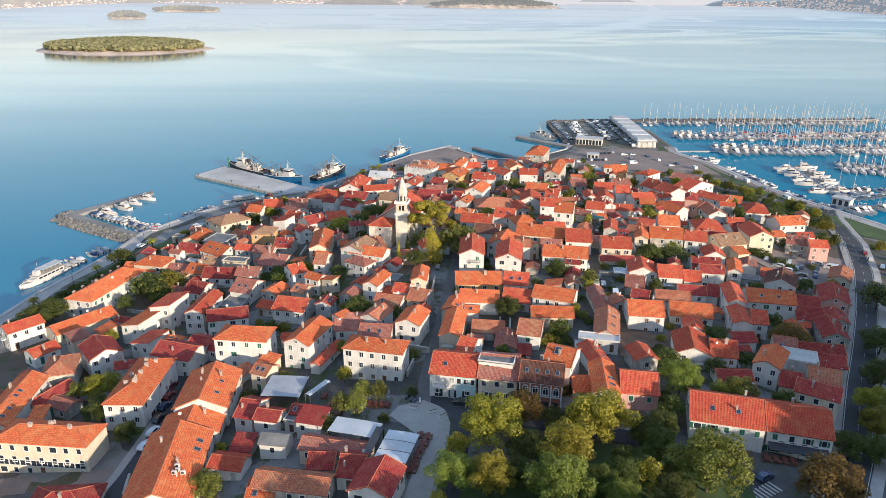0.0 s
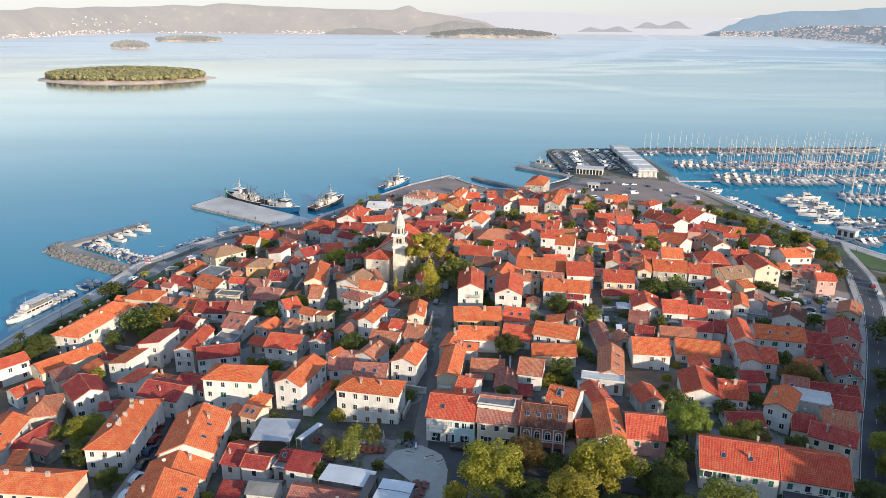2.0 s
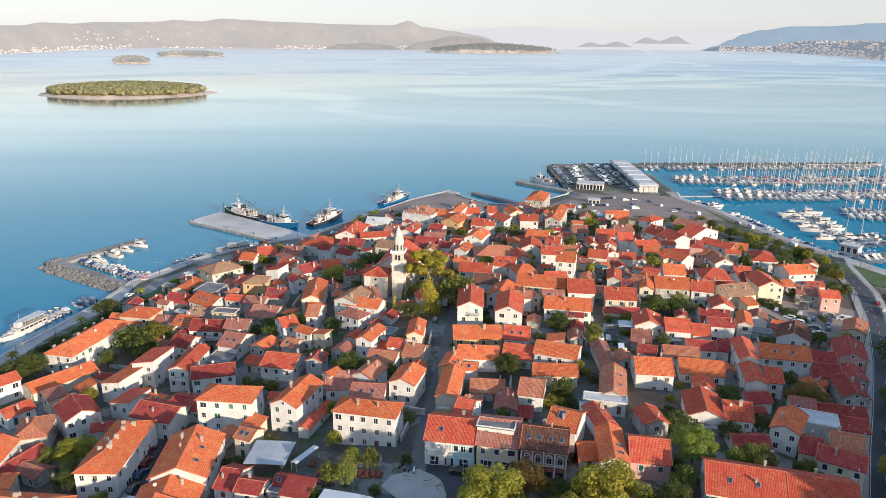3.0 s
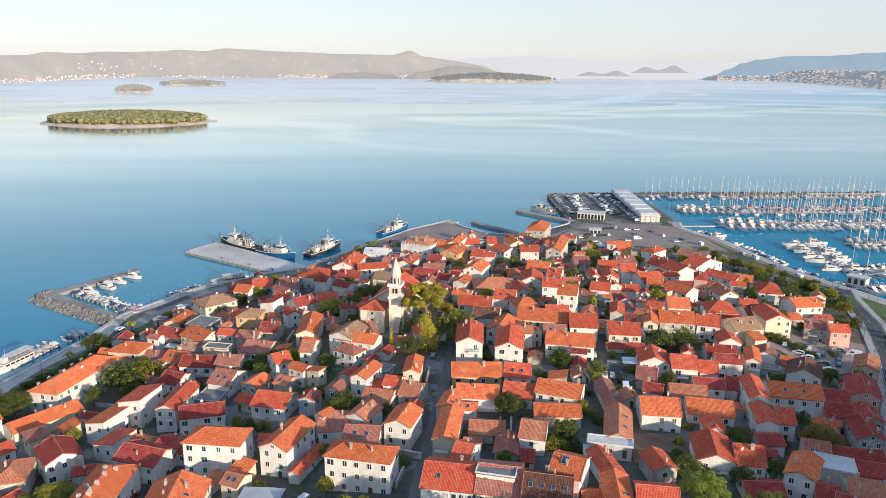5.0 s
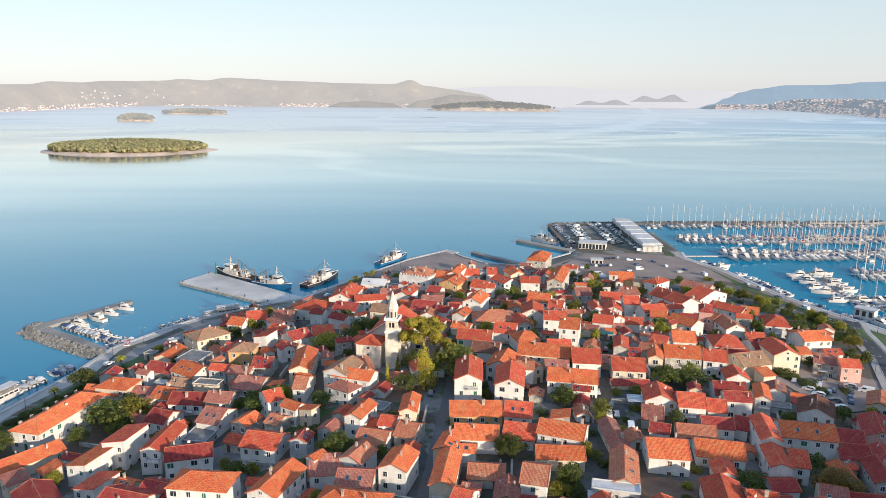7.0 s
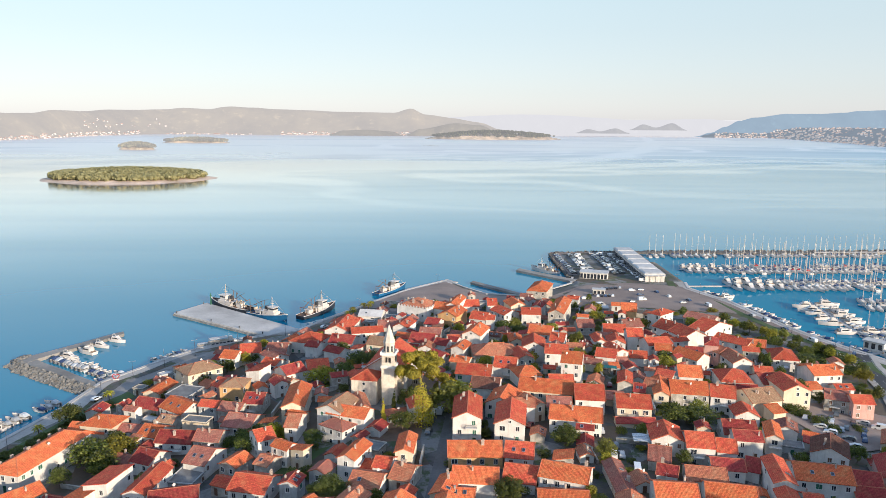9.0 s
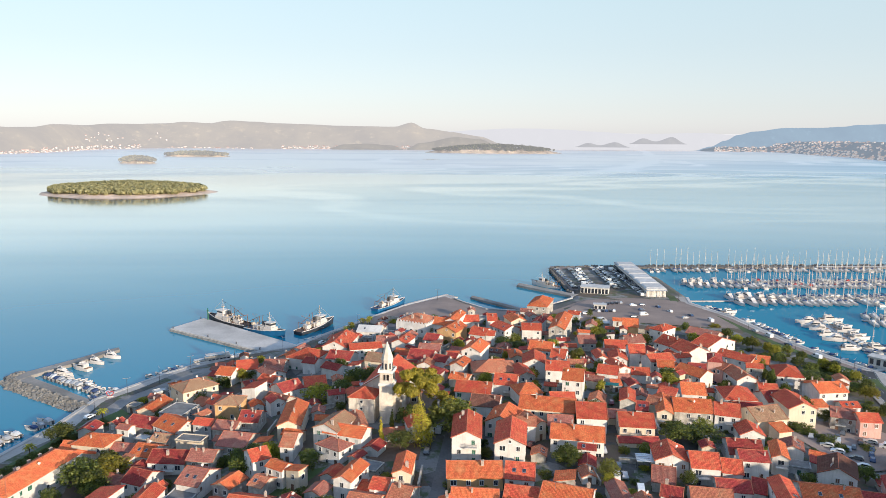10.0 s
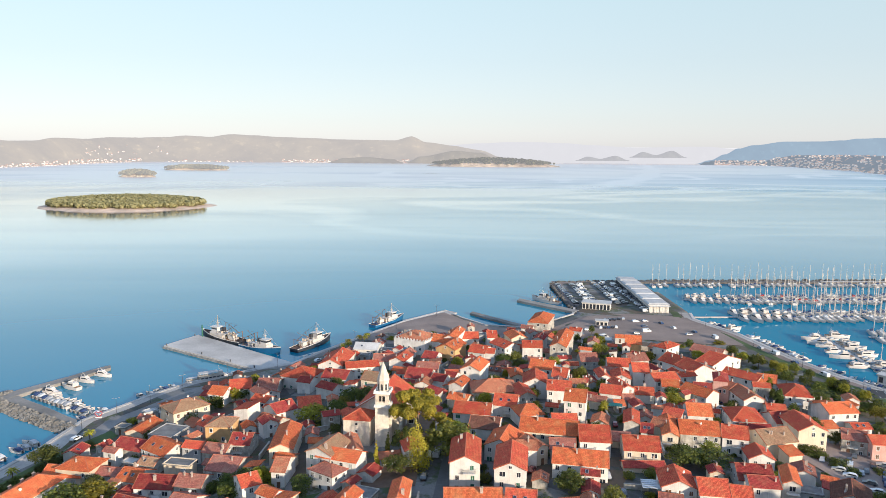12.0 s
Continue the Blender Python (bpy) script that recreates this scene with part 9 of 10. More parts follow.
def motor_boat(kind, cover, label):
    """cruiser: a fly-bridge yacht; open: a small day boat."""
    root = thing("motor_boat", pose(0, 0, 0), label, "motor boat", "motor boats in the harbours")
    length, beam = {"cruiser": (11.5, 3.9), "open": (6.4, 2.4)}[kind]
    free = 1.5 if kind == "cruiser" else 0.85
    r = hull_rings(length, beam, free, 0.4, 0.85, 0.45)
    v = [p for ring in r for p in ring]
    f = [(k * 6 + i, k * 6 + i + 1, (k + 1) * 6 + i + 1, (k + 1) * 6 + i) for k in range(len(r) - 1) for i in range(5)] + [tuple(range(6))[::-1]]
    part("hull", mesh_of("hull", v, f, HULL), root)
    part("deck", deck_of(r, 0.12 if kind == "cruiser" else 0.25, DECK), root)
    if kind == "cruiser":
        part("cabin", Build().loft([[(x, -w, 1.4), (x - 0.1, -w * 0.86, z), (x - 0.1, w * 0.86, z), (x, w, 1.4)] for x, w, z in ((-3.4, 1.6, 3.1), (0.6, 1.55, 3.1), (2.4, 1.2, 1.9), (3.9, 0.7, 1.65))]).mesh("cabin", HULL), root)
        part("windscreen", Build().loft([[(x, -w, z0), (x - 0.1, -w * 0.95, z1), (x - 0.1, w * 0.95, z1), (x, w, z0)] for x, w, z0, z1 in ((-2.8, 1.6, 2.2, 2.8), (0.7, 1.53, 2.2, 2.85), (1.7, 1.36, 2.05, 2.4))]).mesh("windscreen", PANE), root)
        part("flybridge", Build().box(-3.0, 0.2, -1.25, 1.25, 3.1, 3.25).box(-0.3, 0.1, -1.2, 1.2, 3.25, 3.8).box(-3.0, -0.2, -1.25, -1.1, 3.25, 3.6).box(-3.0, -0.2, 1.1, 1.25, 3.25, 3.6).mesh("flybridge", HULL), root)
        part("radar_arch", Build().bar((-2.6, -1.2, 3.2), (-3.0, -1.0, 4.6), 0.08).bar((-2.6, 1.2, 3.2), (-3.0, 1.0, 4.6), 0.08).bar((-3.0, -1.0, 4.6), (-3.0, 1.0, 4.6), 0.08).bar((-3, 0, 4.6), (-3, 0, 5.6), 0.03).mesh("radar_arch", HULL), root)
        part("stern_deck", Build().box(-5.6, -3.5, -1.5, 1.5, 1.41, 1.46).mesh("stern_deck", TEAK), root)
    else:
        part("windscreen", Build().loft([[(0.5, -0.8, 1.0), (0.2, -0.7, 1.55), (0.2, 0.7, 1.55), (0.5, 0.8, 1.0)], [(0.56, -0.8, 1.0), (0.26, -0.7, 1.55), (0.26, 0.7, 1.55), (0.56, 0.8, 1.0)]]).mesh("windscreen", PANE), root)
        part("canvas", Build().loft([[(x, -1.0, 1.05), (x, -0.8, z), (x, 0.8, z), (x, 1.0, 1.05)] for x, z in ((-2.7, 1.15), (-1.6, 1.75), (-0.4, 1.8))]).mesh("canvas", cover), root)
        part("outboard", Build().box(-3.7, -3.25, -0.2, 0.2, 0.2, 1.25, None, 0, 0.05).mesh("outboard", DARK), root)
    return root


SAIL = [sailing_boat(HULL, NAVY, "white sailing yacht with navy covers and bare mast"), sailing_boat(HULL, CLOTH, "white sailing yacht with pale covers and bare mast"),
        sailing_boat(HULL, REDCLOTH, "white sailing yacht with red sprayhood and bare mast")]
MOTOR = {"cruiser": [motor_boat("cruiser", CLOTH, "white motor cruiser with flybridge at its mooring")],
         "open": [motor_boat("open", NAVY, "small white motor boat with navy canopy"), motor_boat("open", CLOTH, "small white motor boat with pale canopy"), motor_boat("open", GREYCLOTH, "small white motor boat with grey canopy")]}
used = set()


def moor(proto, x, y, rot, size=1.0):
    """Places a boat; the first of a kind is the one that was built."""
    m = pose(x, y, 0.0, 0, 0, rot) @ Matrix.Scale(size, 4)
    if proto.name not in used:
        used.add(proto.name)
        proto.matrix_world = m
        return proto
    c = copy_thing(proto, Matrix.Identity(4))
    c.matrix_world = m
    return c


def pontoon(x0, y0, x1, y1, w=2.2):
    d = Vector((x1 - x0, y1 - y0))
    root = thing("pontoon", pose(x0, y0, 0, 0, 0, math.degrees(math.atan2(d.y, d.x))), "floating pontoon with pale plank deck on floats", "pontoon", kind="structure")
    n = max(1, int(d.length / 12))
    s = d.length / n
    for k in range(n):
        part("deck_section", Build().box(k * s + 0.06, (k + 1) * s - 0.06, -w / 2, w / 2, 0.35, 0.6).box(k * s + 0.8, (k + 1) * s - 0.8, -w / 2 + 0.2, w / 2 - 0.2, -0.3, 0.35).mesh("deck_section", CONCRETE), root)
    return root


def berth_row(x0, y0, x1, y1, sides, gap, kinds, seed, size=(0.85, 1.1), skip=0.08):
    """Boats moored stern to, on one or both sides of a pontoon."""
    rng = random.Random(seed)
    d = Vector((x1 - x0, y1 - y0))
    ang = math.degrees(math.atan2(d.y, d.x))
    for side in sides:
        q = gap / 2
        while q < d.length:
            proto = rng.choice(kinds)
            s = rng.uniform(*size)
            half = {"sailing_boat": 6.0, "motor_boat": 5.8 if proto in MOTOR["cruiser"] else 3.3}[proto.name.split(".")[0]] * s
            p = Vector((x0, y0)) + d.normalized() * q + Vector((-d.y, d.x)).normalized() * side * (half + 1.6)
            if rng.random() > skip:
                moor(proto, p.x, p.y, ang + 90 * side + rng.uniform(-4, 4) + (180 if rng.random() < 0.12 else 0), s)
            q += gap * rng.uniform(0.92, 1.2)


pontoon(170, 531, 345, 536)
pontoon(157, 479, 320, 486.5)
pontoon(243, 434.5, 330, 412)
pontoon(217.4, 441, 211, 372)
pontoon(207, 364, 300, 398)
pontoon(197.5, 345, 290, 372)
CR, OP = MOTOR["cruiser"], MOTOR["open"]
berth_row(160, 588.5, 345, 594.5, (-1,), 4.4, SAIL[:2], 1, (0.8, 1.05))
berth_row(172, 531, 205, 532, (1, -1), 5.0, CR + CR + SAIL[:1], 2, (0.85, 1.0))
berth_row(205, 532, 345, 536, (1, -1), 4.0, SAIL[:2] + SAIL[:2] + SAIL, 3, (0.85, 1.2))
berth_row(185, 480.2, 218, 481.8, (1, -1), 6.5, CR, 4, (0.9, 1.2))
berth_row(219, 482, 320, 486.5, (1, -1), 4.1, SAIL[:2], 5, (0.85, 1.25))
berth_row(245, 434, 325, 413.5, (1, -1), 4.5, SAIL[:2] + SAIL[:1], 6, (0.9, 1.15))
berth_row(216.5, 436, 211.5, 376, (1, -1), 4.6, CR + CR + CR + OP, 7, (0.8, 1.1))
berth_row(210, 365.2, 295, 396.5, (1,), 4.4, CR + OP + SAIL[:1], 8, (0.8, 1.0))
berth_row(214, 366.6, 295, 396.5, (-1,), 4.4, CR + OP + OP, 18, (0.8, 1.0))
berth_row(201, 346, 285, 371, (-1,), 4.2, OP + CR, 9, (0.8, 1.0))
berth_row(170.5, 434, 180.5, 384, (1,), 3.1, OP, 10, (0.85, 1.2))
berth_row(182, 377, 195, 346, (1,), 3.3, OP + OP + CR, 11, (0.7, 0.95), 0.15)
berth_row(161, 465, 168, 442, (1,), 3.6, CR + OP, 12, (0.7, 0.9))
# west harbour
berth_row(-170, 330.5, -157, 361, (-1,), 7.6, CR, 13, (0.75, 0.95))
berth_row(-170.5, 325.5, -140, 306.5, (1,), 2.9, OP, 14, (0.9, 1.25), 0.1)
berth_row(-133.0, 300, -128, 311, (1,), 3.2, OP, 15, (0.85, 1.0))
berth_row(-121, 325, -112, 339, (1,), 3.4, OP + CR, 16, (0.75, 1.0))
berth_row(-144.5, 258, -136.5, 280, (1,), 3.0, OP, 17, (0.9, 1.2))


def work_ship(x, y, rot, length, hullmat, label, bow=1):
    """A steel fishing boat: high bow, wheelhouse, mast, gantry and nets."""
    root = thing("fishing_boat", pose(x, y, 0, 0, 0, rot), label, "fishing boat", "fishing boats on the quay")
    beam, k = length * 0.27, length / 24
    r = hull_rings(length, beam, 1.6 * k, 0.8, 0.8, 1.9 * k, 11)
    v = [p for ring in r for p in ring]
    f = [(q * 6 + i, q * 6 + i + 1, (q + 1) * 6 + i + 1, (q + 1) * 6 + i) for q in range(10) for i in range(5)] + [tuple(range(6))[::-1]]
    part("hull", mesh_of("hull", v, f, hullmat), root)
    t = 0.12 * k
    for s in (0, 5):
        rail = Build().loft([[(p[s][0], p[s][1] - t, p[s][2]), (p[s][0], p[s][1] + t, p[s][2]), (p[s][0], p[s][1] + t, p[s][2] + 2 * t), (p[s][0], p[s][1] - t, p[s][2] + 2 * t)] for p in r])
        part("bulwark_rail", rail.mesh("bulwark_rail", HULL), root)
    part("deck", deck_of(r, 0.35 * k, RUST), root)
    x0 = 0.06 * length
    z = 1.5 * k
    part("deckhouse", Build().box(x0 - 0.12 * length, x0 + 0.2 * length, -beam * 0.33, beam * 0.33, z, z + 2.3 * k).mesh("deckhouse", HULL), root)
    wh = part("wheelhouse", Build().box(x0 + 0.02 * length, x0 + 0.17 * length, -beam * 0.27, beam * 0.27, z + 2.3 * k, z + 4.5 * k, None, 0, 0.12).box(x0, x0 + 0.19 * length, -beam * 0.31, beam * 0.31, z + 4.5 * k, z + 4.65 * k).mesh("wheelhouse", HULL), root)
    band = [(x0 + 0.035 * length, beam * 0.262), (x0 + 0.168 * length, beam * 0.262), (x0 + 0.168 * length, -beam * 0.262), (x0 + 0.035 * length, -beam * 0.262)]
    part("window_band", Build().loft([[(px, py, h) for px, py in band] for h in (z + 3.2 * k, z + 4.1 * k)]).mesh("window_band", PANE), wh)
    part("funnel", Build().box(x0 - 0.1 * length, x0 - 0.04 * length, -0.6 * k, 0.6 * k, z + 2.3 * k, z + 4.6 * k, None, 0, 0.1).mesh("funnel", DARK), root)
    m = Build().bar((x0 + 0.08 * length, 0, z + 4.6 * k), (x0 + 0.08 * length, 0, z + 9.5 * k), 0.18 * k, 0.1 * k).bar((x0 + 0.08 * length, -1.2 * k, z + 7 * k), (x0 + 0.08 * length, 1.2 * k, z + 7 * k), 0.06 * k)
    m.box(x0 + 0.06 * length, x0 + 0.1 * length, -0.5 * k, 0.5 * k, z + 5.9 * k, z + 6.3 * k).bar((x0 + 0.08 * length, 0, z + 9 * k), (0.46 * length, 0, 4.0 * k), 0.04 * k, sides=4)
    part("mast", m.mesh("mast", MAST), root)
    g = Build()
    for s in (-1, 1):
        g.bar((-0.4 * length, s * beam * 0.3, z), (-0.4 * length, s * beam * 0.3, z + 3.6 * k), 0.14 * k)
    g.bar((-0.4 * length, -beam * 0.32, z + 3.6 * k), (-0.4 * length, beam * 0.32, z + 3.6 * k), 0.14 * k).bar((-0.4 * length, 0, z + 3.6 * k), (-0.15 * length, 0, z + 6.4 * k), 0.1 * k).bar((-0.15 * length, 0, z), (-0.15 * length, 0, z + 6.6 * k), 0.14 * k)
    part("gantry", g.mesh("gantry", RUST), root)
    part("aft_house", Build().box(-0.3 * length, -0.17 * length, -beam * 0.2, beam * 0.2, z - 0.3, z + 1.9 * k, None, 0, 0.1).box(-0.31 * length, -0.16 * length, -beam * 0.24, beam * 0.24, z + 1.9 * k, z + 2.05 * k).mesh("aft_house", HULL), root)
    part("boat_deck_rail", Build().loft([[(px, py, q) for px, py in ((x0 - 0.11 * length, -beam * 0.3), (x0 + 0.02 * length, -beam * 0.3), (x0 + 0.02 * length, beam * 0.3), (x0 - 0.11 * length, beam * 0.3))] for q in (z + 2.9 * k, z + 3.05 * k)], False).mesh("boat_deck_rail", MAST), root)
    part("life_raft", Build().bar((x0 - 0.09 * length, -beam * 0.2, z + 2.7 * k), (x0 - 0.03 * length, -beam * 0.2, z + 2.7 * k), 0.35 * k, sides=8).mesh("life_raft", HULL), root)
    part("derrick", Build().bar((x0 - 0.13 * length, 0, z + 1.0), (x0 - 0.13 * length, 0, z + 7.2 * k), 0.16 * k, 0.1 * k).bar((x0 - 0.13 * length, 0, z + 3 * k), (-0.38 * length, 0.5, z + 7.0 * k), 0.1 * k, 0.07 * k).bar((x0 - 0.13 * length, 0, z + 7.0 * k), (-0.38 * length, 0.5, z + 7.0 * k), 0.03, sides=4).mesh("derrick", RUST), root)
    rng = random.Random(int(length * 10))
    n = Build()
    for _ in range(16):
        n.box(0, 1.2 * k, 0, 0.9 * k, 0, 0.7 * k, pose(rng.uniform(-0.38, -0.1) * length, rng.uniform(-0.3, 0.22) * beam, z - 0.35 * k, rng.uniform(-12, 12), rng.uniform(-12, 12), rng.uniform(0, 180)), 0, 0.2 * k)
    crate = Build().box(-0.6 * k, 0.6 * k, -0.45 * k, 0.45 * k, 0, 0.9 * k, None, 0, 0.12 * k).mesh("crate", GEAR)
    for _ in range(9):
        part("crate", crate, root, pose(rng.uniform(-0.34, 0.0) * length, rng.uniform(-0.28, 0.28) * beam, z + rng.choice((0.0, 2.3)) * k, 0, 0, rng.uniform(0, 180)))
    part("upper_deck", Build().box(x0 - 0.2 * length, x0 + 0.02 * length, -beam * 0.36, beam * 0.36, z + 2.2 * k, z + 2.34 * k).box(x0 - 0.19 * length, x0 - 0.17 * length, -beam * 0.34, -beam * 0.3, z, z + 2.2 * k).box(x0 - 0.19 * length, x0 - 0.17 * length, beam * 0.3, beam * 0.34, z, z + 2.2 * k).mesh("upper_deck", HULL), root)
    stays = Build()
    for s in (-1, 1):
        stays.bar((x0 + 0.08 * length, 0, z + 9.2 * k), (x0 - 0.02 * length, s * beam * 0.42, z + 0.6 * k), 0.04 * k, sides=4).bar((-0.15 * length, 0, z + 6.4 * k), (-0.44 * length, s * beam * 0.36, z + 0.4 * k), 0.04 * k, sides=4)
    stays.bar((x0 + 0.08 * length, 0, z + 8.6 * k), (-0.15 * length, 0, z + 6.4 * k), 0.04 * k, sides=4)
    part("stays", stays.mesh("stays", DARK), root)
    part("nets", n.mesh("nets", NAVY if hullmat is BLUEHULL else RUST), root, None, "heaped dark fishing nets")
    return root


work_ship(-116.5, 417, 149, 30, BLACKHULL, "large dark-hulled fishing boat with white upperworks")
work_ship(-92, 399.5, -31, 26, BLUEHULL, "blue-hulled fishing boat with white wheelhouse")
work_ship(-67, 408, 58, 27, BLACKHULL, "dark fishing boat with white mast at the quay")
work_ship(-31, 458, 52, 26, BLUEHULL, "blue and white fishing boat at the quay")
work_ship(73, 522, 137, 22, HULL, "small white workboat beside the jetty")


def tour_boat(x, y, rot, length):
    root = thing("tour_boat", pose(x, y, 0, 0, 0, rot) @ Matrix.Scale(length / 24, 4), "white passenger boat with a covered upper deck", "ferry", "passenger boats on the quay")
    length = 24
    r = hull_rings(length, length * 0.24, 1.6, 0.6, 0.88, 0.9, 10)
    v = [p for ring in r for p in ring]
    f = [(q * 6 + i, q * 6 + i + 1, (q + 1) * 6 + i + 1, (q + 1) * 6 + i) for q in range(9) for i in range(5)] + [tuple(range(6))[::-1]]
    part("hull", mesh_of("hull", v, f, HULL), root)
    part("deck", deck_of(r, 0.3, DECK), root)
    w, a = length * 0.095, length
    sal = part("saloon", Build().box(-0.42 * a, 0.2 * a, -w, w, 1.4, 3.5).box(0.2 * a, 0.3 * a, -w * 0.8, w * 0.8, 1.5, 2.8).mesh("saloon", HULL), root)
    for s in (-1, 1):
        for k in range(6):
            part("pane", Build().box(-0.4 * a + k * 0.1 * a, -0.32 * a + k * 0.1 * a, s * w - 0.02, s * w + 0.02, 2.2, 3.0).mesh("pane", PANE), sal)
    part("upper_deck", Build().box(-0.46 * a, 0.22 * a, -w - 0.25, w + 0.25, 3.5, 3.65).mesh("upper_deck", DECK), root)
    part("roof", Build().box(-0.44 * a, 0.06 * a, -w - 0.1, w + 0.1, 5.6, 5.75).mesh("roof", ROOF["white"]), root)
    p = Build()
    for k in range(6):
        for s in (-1, 1):
            p.bar((-0.43 * a + k * 0.097 * a, s * w, 3.6), (-0.43 * a + k * 0.097 * a, s * w, 5.6), 0.06, sides=4)
    part("posts", p.mesh("posts", MAST), root)
    part("wheelhouse", Build().box(0.08 * a, 0.18 * a, -w * 0.6, w * 0.6, 3.65, 5.7, None, 0, 0.15).mesh("wheelhouse", HULL), root)
    rail = Build()
    for s in (-1, 1):
        rail.bar((-0.45 * a, s * (w + 0.2), 4.5), (0.22 * a, s * (w + 0.2), 4.5), 0.04, sides=4).bar((0.25 * a, s * w, 3.0), (0.48 * a, 0, 3.4), 0.04, sides=4)
    part("rail", rail.mesh("rail", MAST), root)
    part("mast", Build().bar((0.1 * a, 0, 5.7), (0.08 * a, 0, 9), 0.08, 0.05).mesh("mast", MAST), root)
    return root


tour_boat(-150.5, 248.5, 254, 20)
tour_boat(-100, 352.5, 32, 17)
tour_boat(-108, 349, 32, 9)


# ---- cars ----
def car(paint, label, kind="car", wheels=True):
    root = thing("van" if kind == "van" else "car", pose(0, 0, 0), label, kind, "parked cars")
    if kind == "van":
        prof = [(-2.5, 0.35, 0.9), (-2.55, 1.0, 0.95), (-2.5, 2.1, 0.88), (1.0, 2.15, 0.88), (1.8, 1.25, 0.9), (2.5, 1.05, 0.85), (2.55, 0.4, 0.85)]
        win = [(0.0, 1.3, 0.955), (0.0, 1.95, 0.9), (0.95, 1.95, 0.9), (1.6, 1.3, 0.93)]
    else:
        prof = [(-2.05, 0.35, 0.78), (-2.15, 0.8, 0.85), (-1.95, 0.98, 0.85), (-1.45, 1.42, 0.66), (0.25, 1.46, 0.66), (1.0, 0.98, 0.84), (2.0, 0.8, 0.82), (2.12, 0.38, 0.76)]
        win = [(-1.75, 1.0, 0.845), (-1.38, 1.36, 0.7), (0.2, 1.4, 0.7), (0.85, 1.0, 0.83)]
    low = [(2.1, 0.3, 0.78), (-2.0, 0.3, 0.78)]
    ring = prof + low
    b = Build()
    n = len(ring)
    b.add([(x, -w, z) for x, z, w in ring] + [(x, w, z) for x, z, w in ring], [tuple(range(n))[::-1], tuple(range(n, 2 * n))] + [(i, (i + 1) % n, n + (i + 1) % n, n + i) for i in range(n)])
    if not wheels:
        for wx in (-1.3, 1.3):
            b.box(wx - 0.28, wx + 0.28, -0.8, 0.8, 0.0, 0.45, None, 1)
    part("body", b.mesh("body", [paint, TYRE]), root)
    g = Build()
    m = len(win)
    k = 1.012
    side = [(x, z, w + 0.012) for x, z, w in win]
    g.add([(x, -w, z) for x, z, w in side] + [(x, w, z) for x, z, w in side], [tuple(range(m)), tuple(range(m, 2 * m))[::-1], (0, m, m + 1, 1), (m - 1, m - 2, 2 * m - 2, 2 * m - 1)])
    part("glasshouse", g.mesh("glasshouse", CARGLASS), root)
    for wx in (-1.3, 1.3) if wheels else ():
        part("axle", WHEEL, root, pose(wx, 0, 0.31))
    return root


WHEEL = Build().loft([[(r * math.cos(i * math.pi / 5), y, r * math.sin(i * math.pi / 5)) for i in range(10)] for y, r in ((-0.83, 0.31), (-0.61, 0.31), (-0.6, 0.06), (0.6, 0.06), (0.61, 0.31), (0.83, 0.31))]).mesh("axle", TYRE)
CARS = [car(PAINT[0], "white hatchback parked on asphalt"), car(PAINT[0], "white hatchback parked on asphalt"), car(PAINT[1], "silver hatchback parked on asphalt"), car(PAINT[2], "dark grey hatchback parked on asphalt"),
        car(PAINT[3], "black hatchback parked on asphalt"), car(PAINT[4], "blue hatchback parked on asphalt"), car(PAINT[5], "red hatchback parked on asphalt"), car(PAINT[6], "pale beige hatchback parked on asphalt"), car(PAINT[0], "white delivery van parked on asphalt", "van")]
FAR_CARS = [car(PAINT[0], "white hatchback parked on asphalt", wheels=False), car(PAINT[1], "silver hatchback parked on asphalt", wheels=False), car(PAINT[2], "dark grey hatchback parked on asphalt", wheels=False),
            car(PAINT[3], "black hatchback parked on asphalt", wheels=False), car(PAINT[4], "blue hatchback parked on asphalt", wheels=False), car(PAINT[0], "white delivery van parked on asphalt", "van", wheels=False)]
parked = set()
car_rng = random.Random(77)


def park(x, y, rot, which=None):
    proto = CARS[which] if which is not None else car_rng.choice(FAR_CARS if y > 300 else CARS)
    m = pose(x, y, land(0.02)(x, y) + 0.06, 0, 0, rot)
    if proto.name not in parked:
        parked.add(proto.name)
        proto.matrix_world = m
        return proto
    c = copy_thing(proto, Matrix.Identity(4))
    c.matrix_world = m
    return c


strip("car_park", [(116, 506), (117, 592)], 31, 22, flat(1.3), CARPARK, "grey asphalt car park on the mole", "car park")
strip("road", [(62, 432), (92, 470), (120, 478), (150, 470), (164, 440), (170, 400), (180, 366), (192, 342)], 4.5, 4.5, land(0.08), CARPARK, "worn asphalt road behind the marina quay", "road")
strip("road", [(60, 425), (100, 440), (140, 452)], 14, 10, land(0.05), PAVING, "pale paved yard beside the harbour", "yard")
for (xa, ya, xb, yb), n in (((89, 578, 91.5, 506), 24), ((99.5, 578, 100.5, 512), 22), ((104.6, 578, 105.2, 514), 21), ((117.5, 584, 119.5, 508), 25), ((123, 584, 124.8, 510), 25), ((131.0, 580, 132.2, 486), 30)):
    for k in range(n):
        if car_rng.random() < 0.93:
            u = (k + 0.5) / n
            park(xa + (xb - xa) * u, ya + (yb - ya) * u, car_rng.choice((0, 180)) + car_rng.uniform(-3, 3))
park(4.5, 144.5, 172, 4)
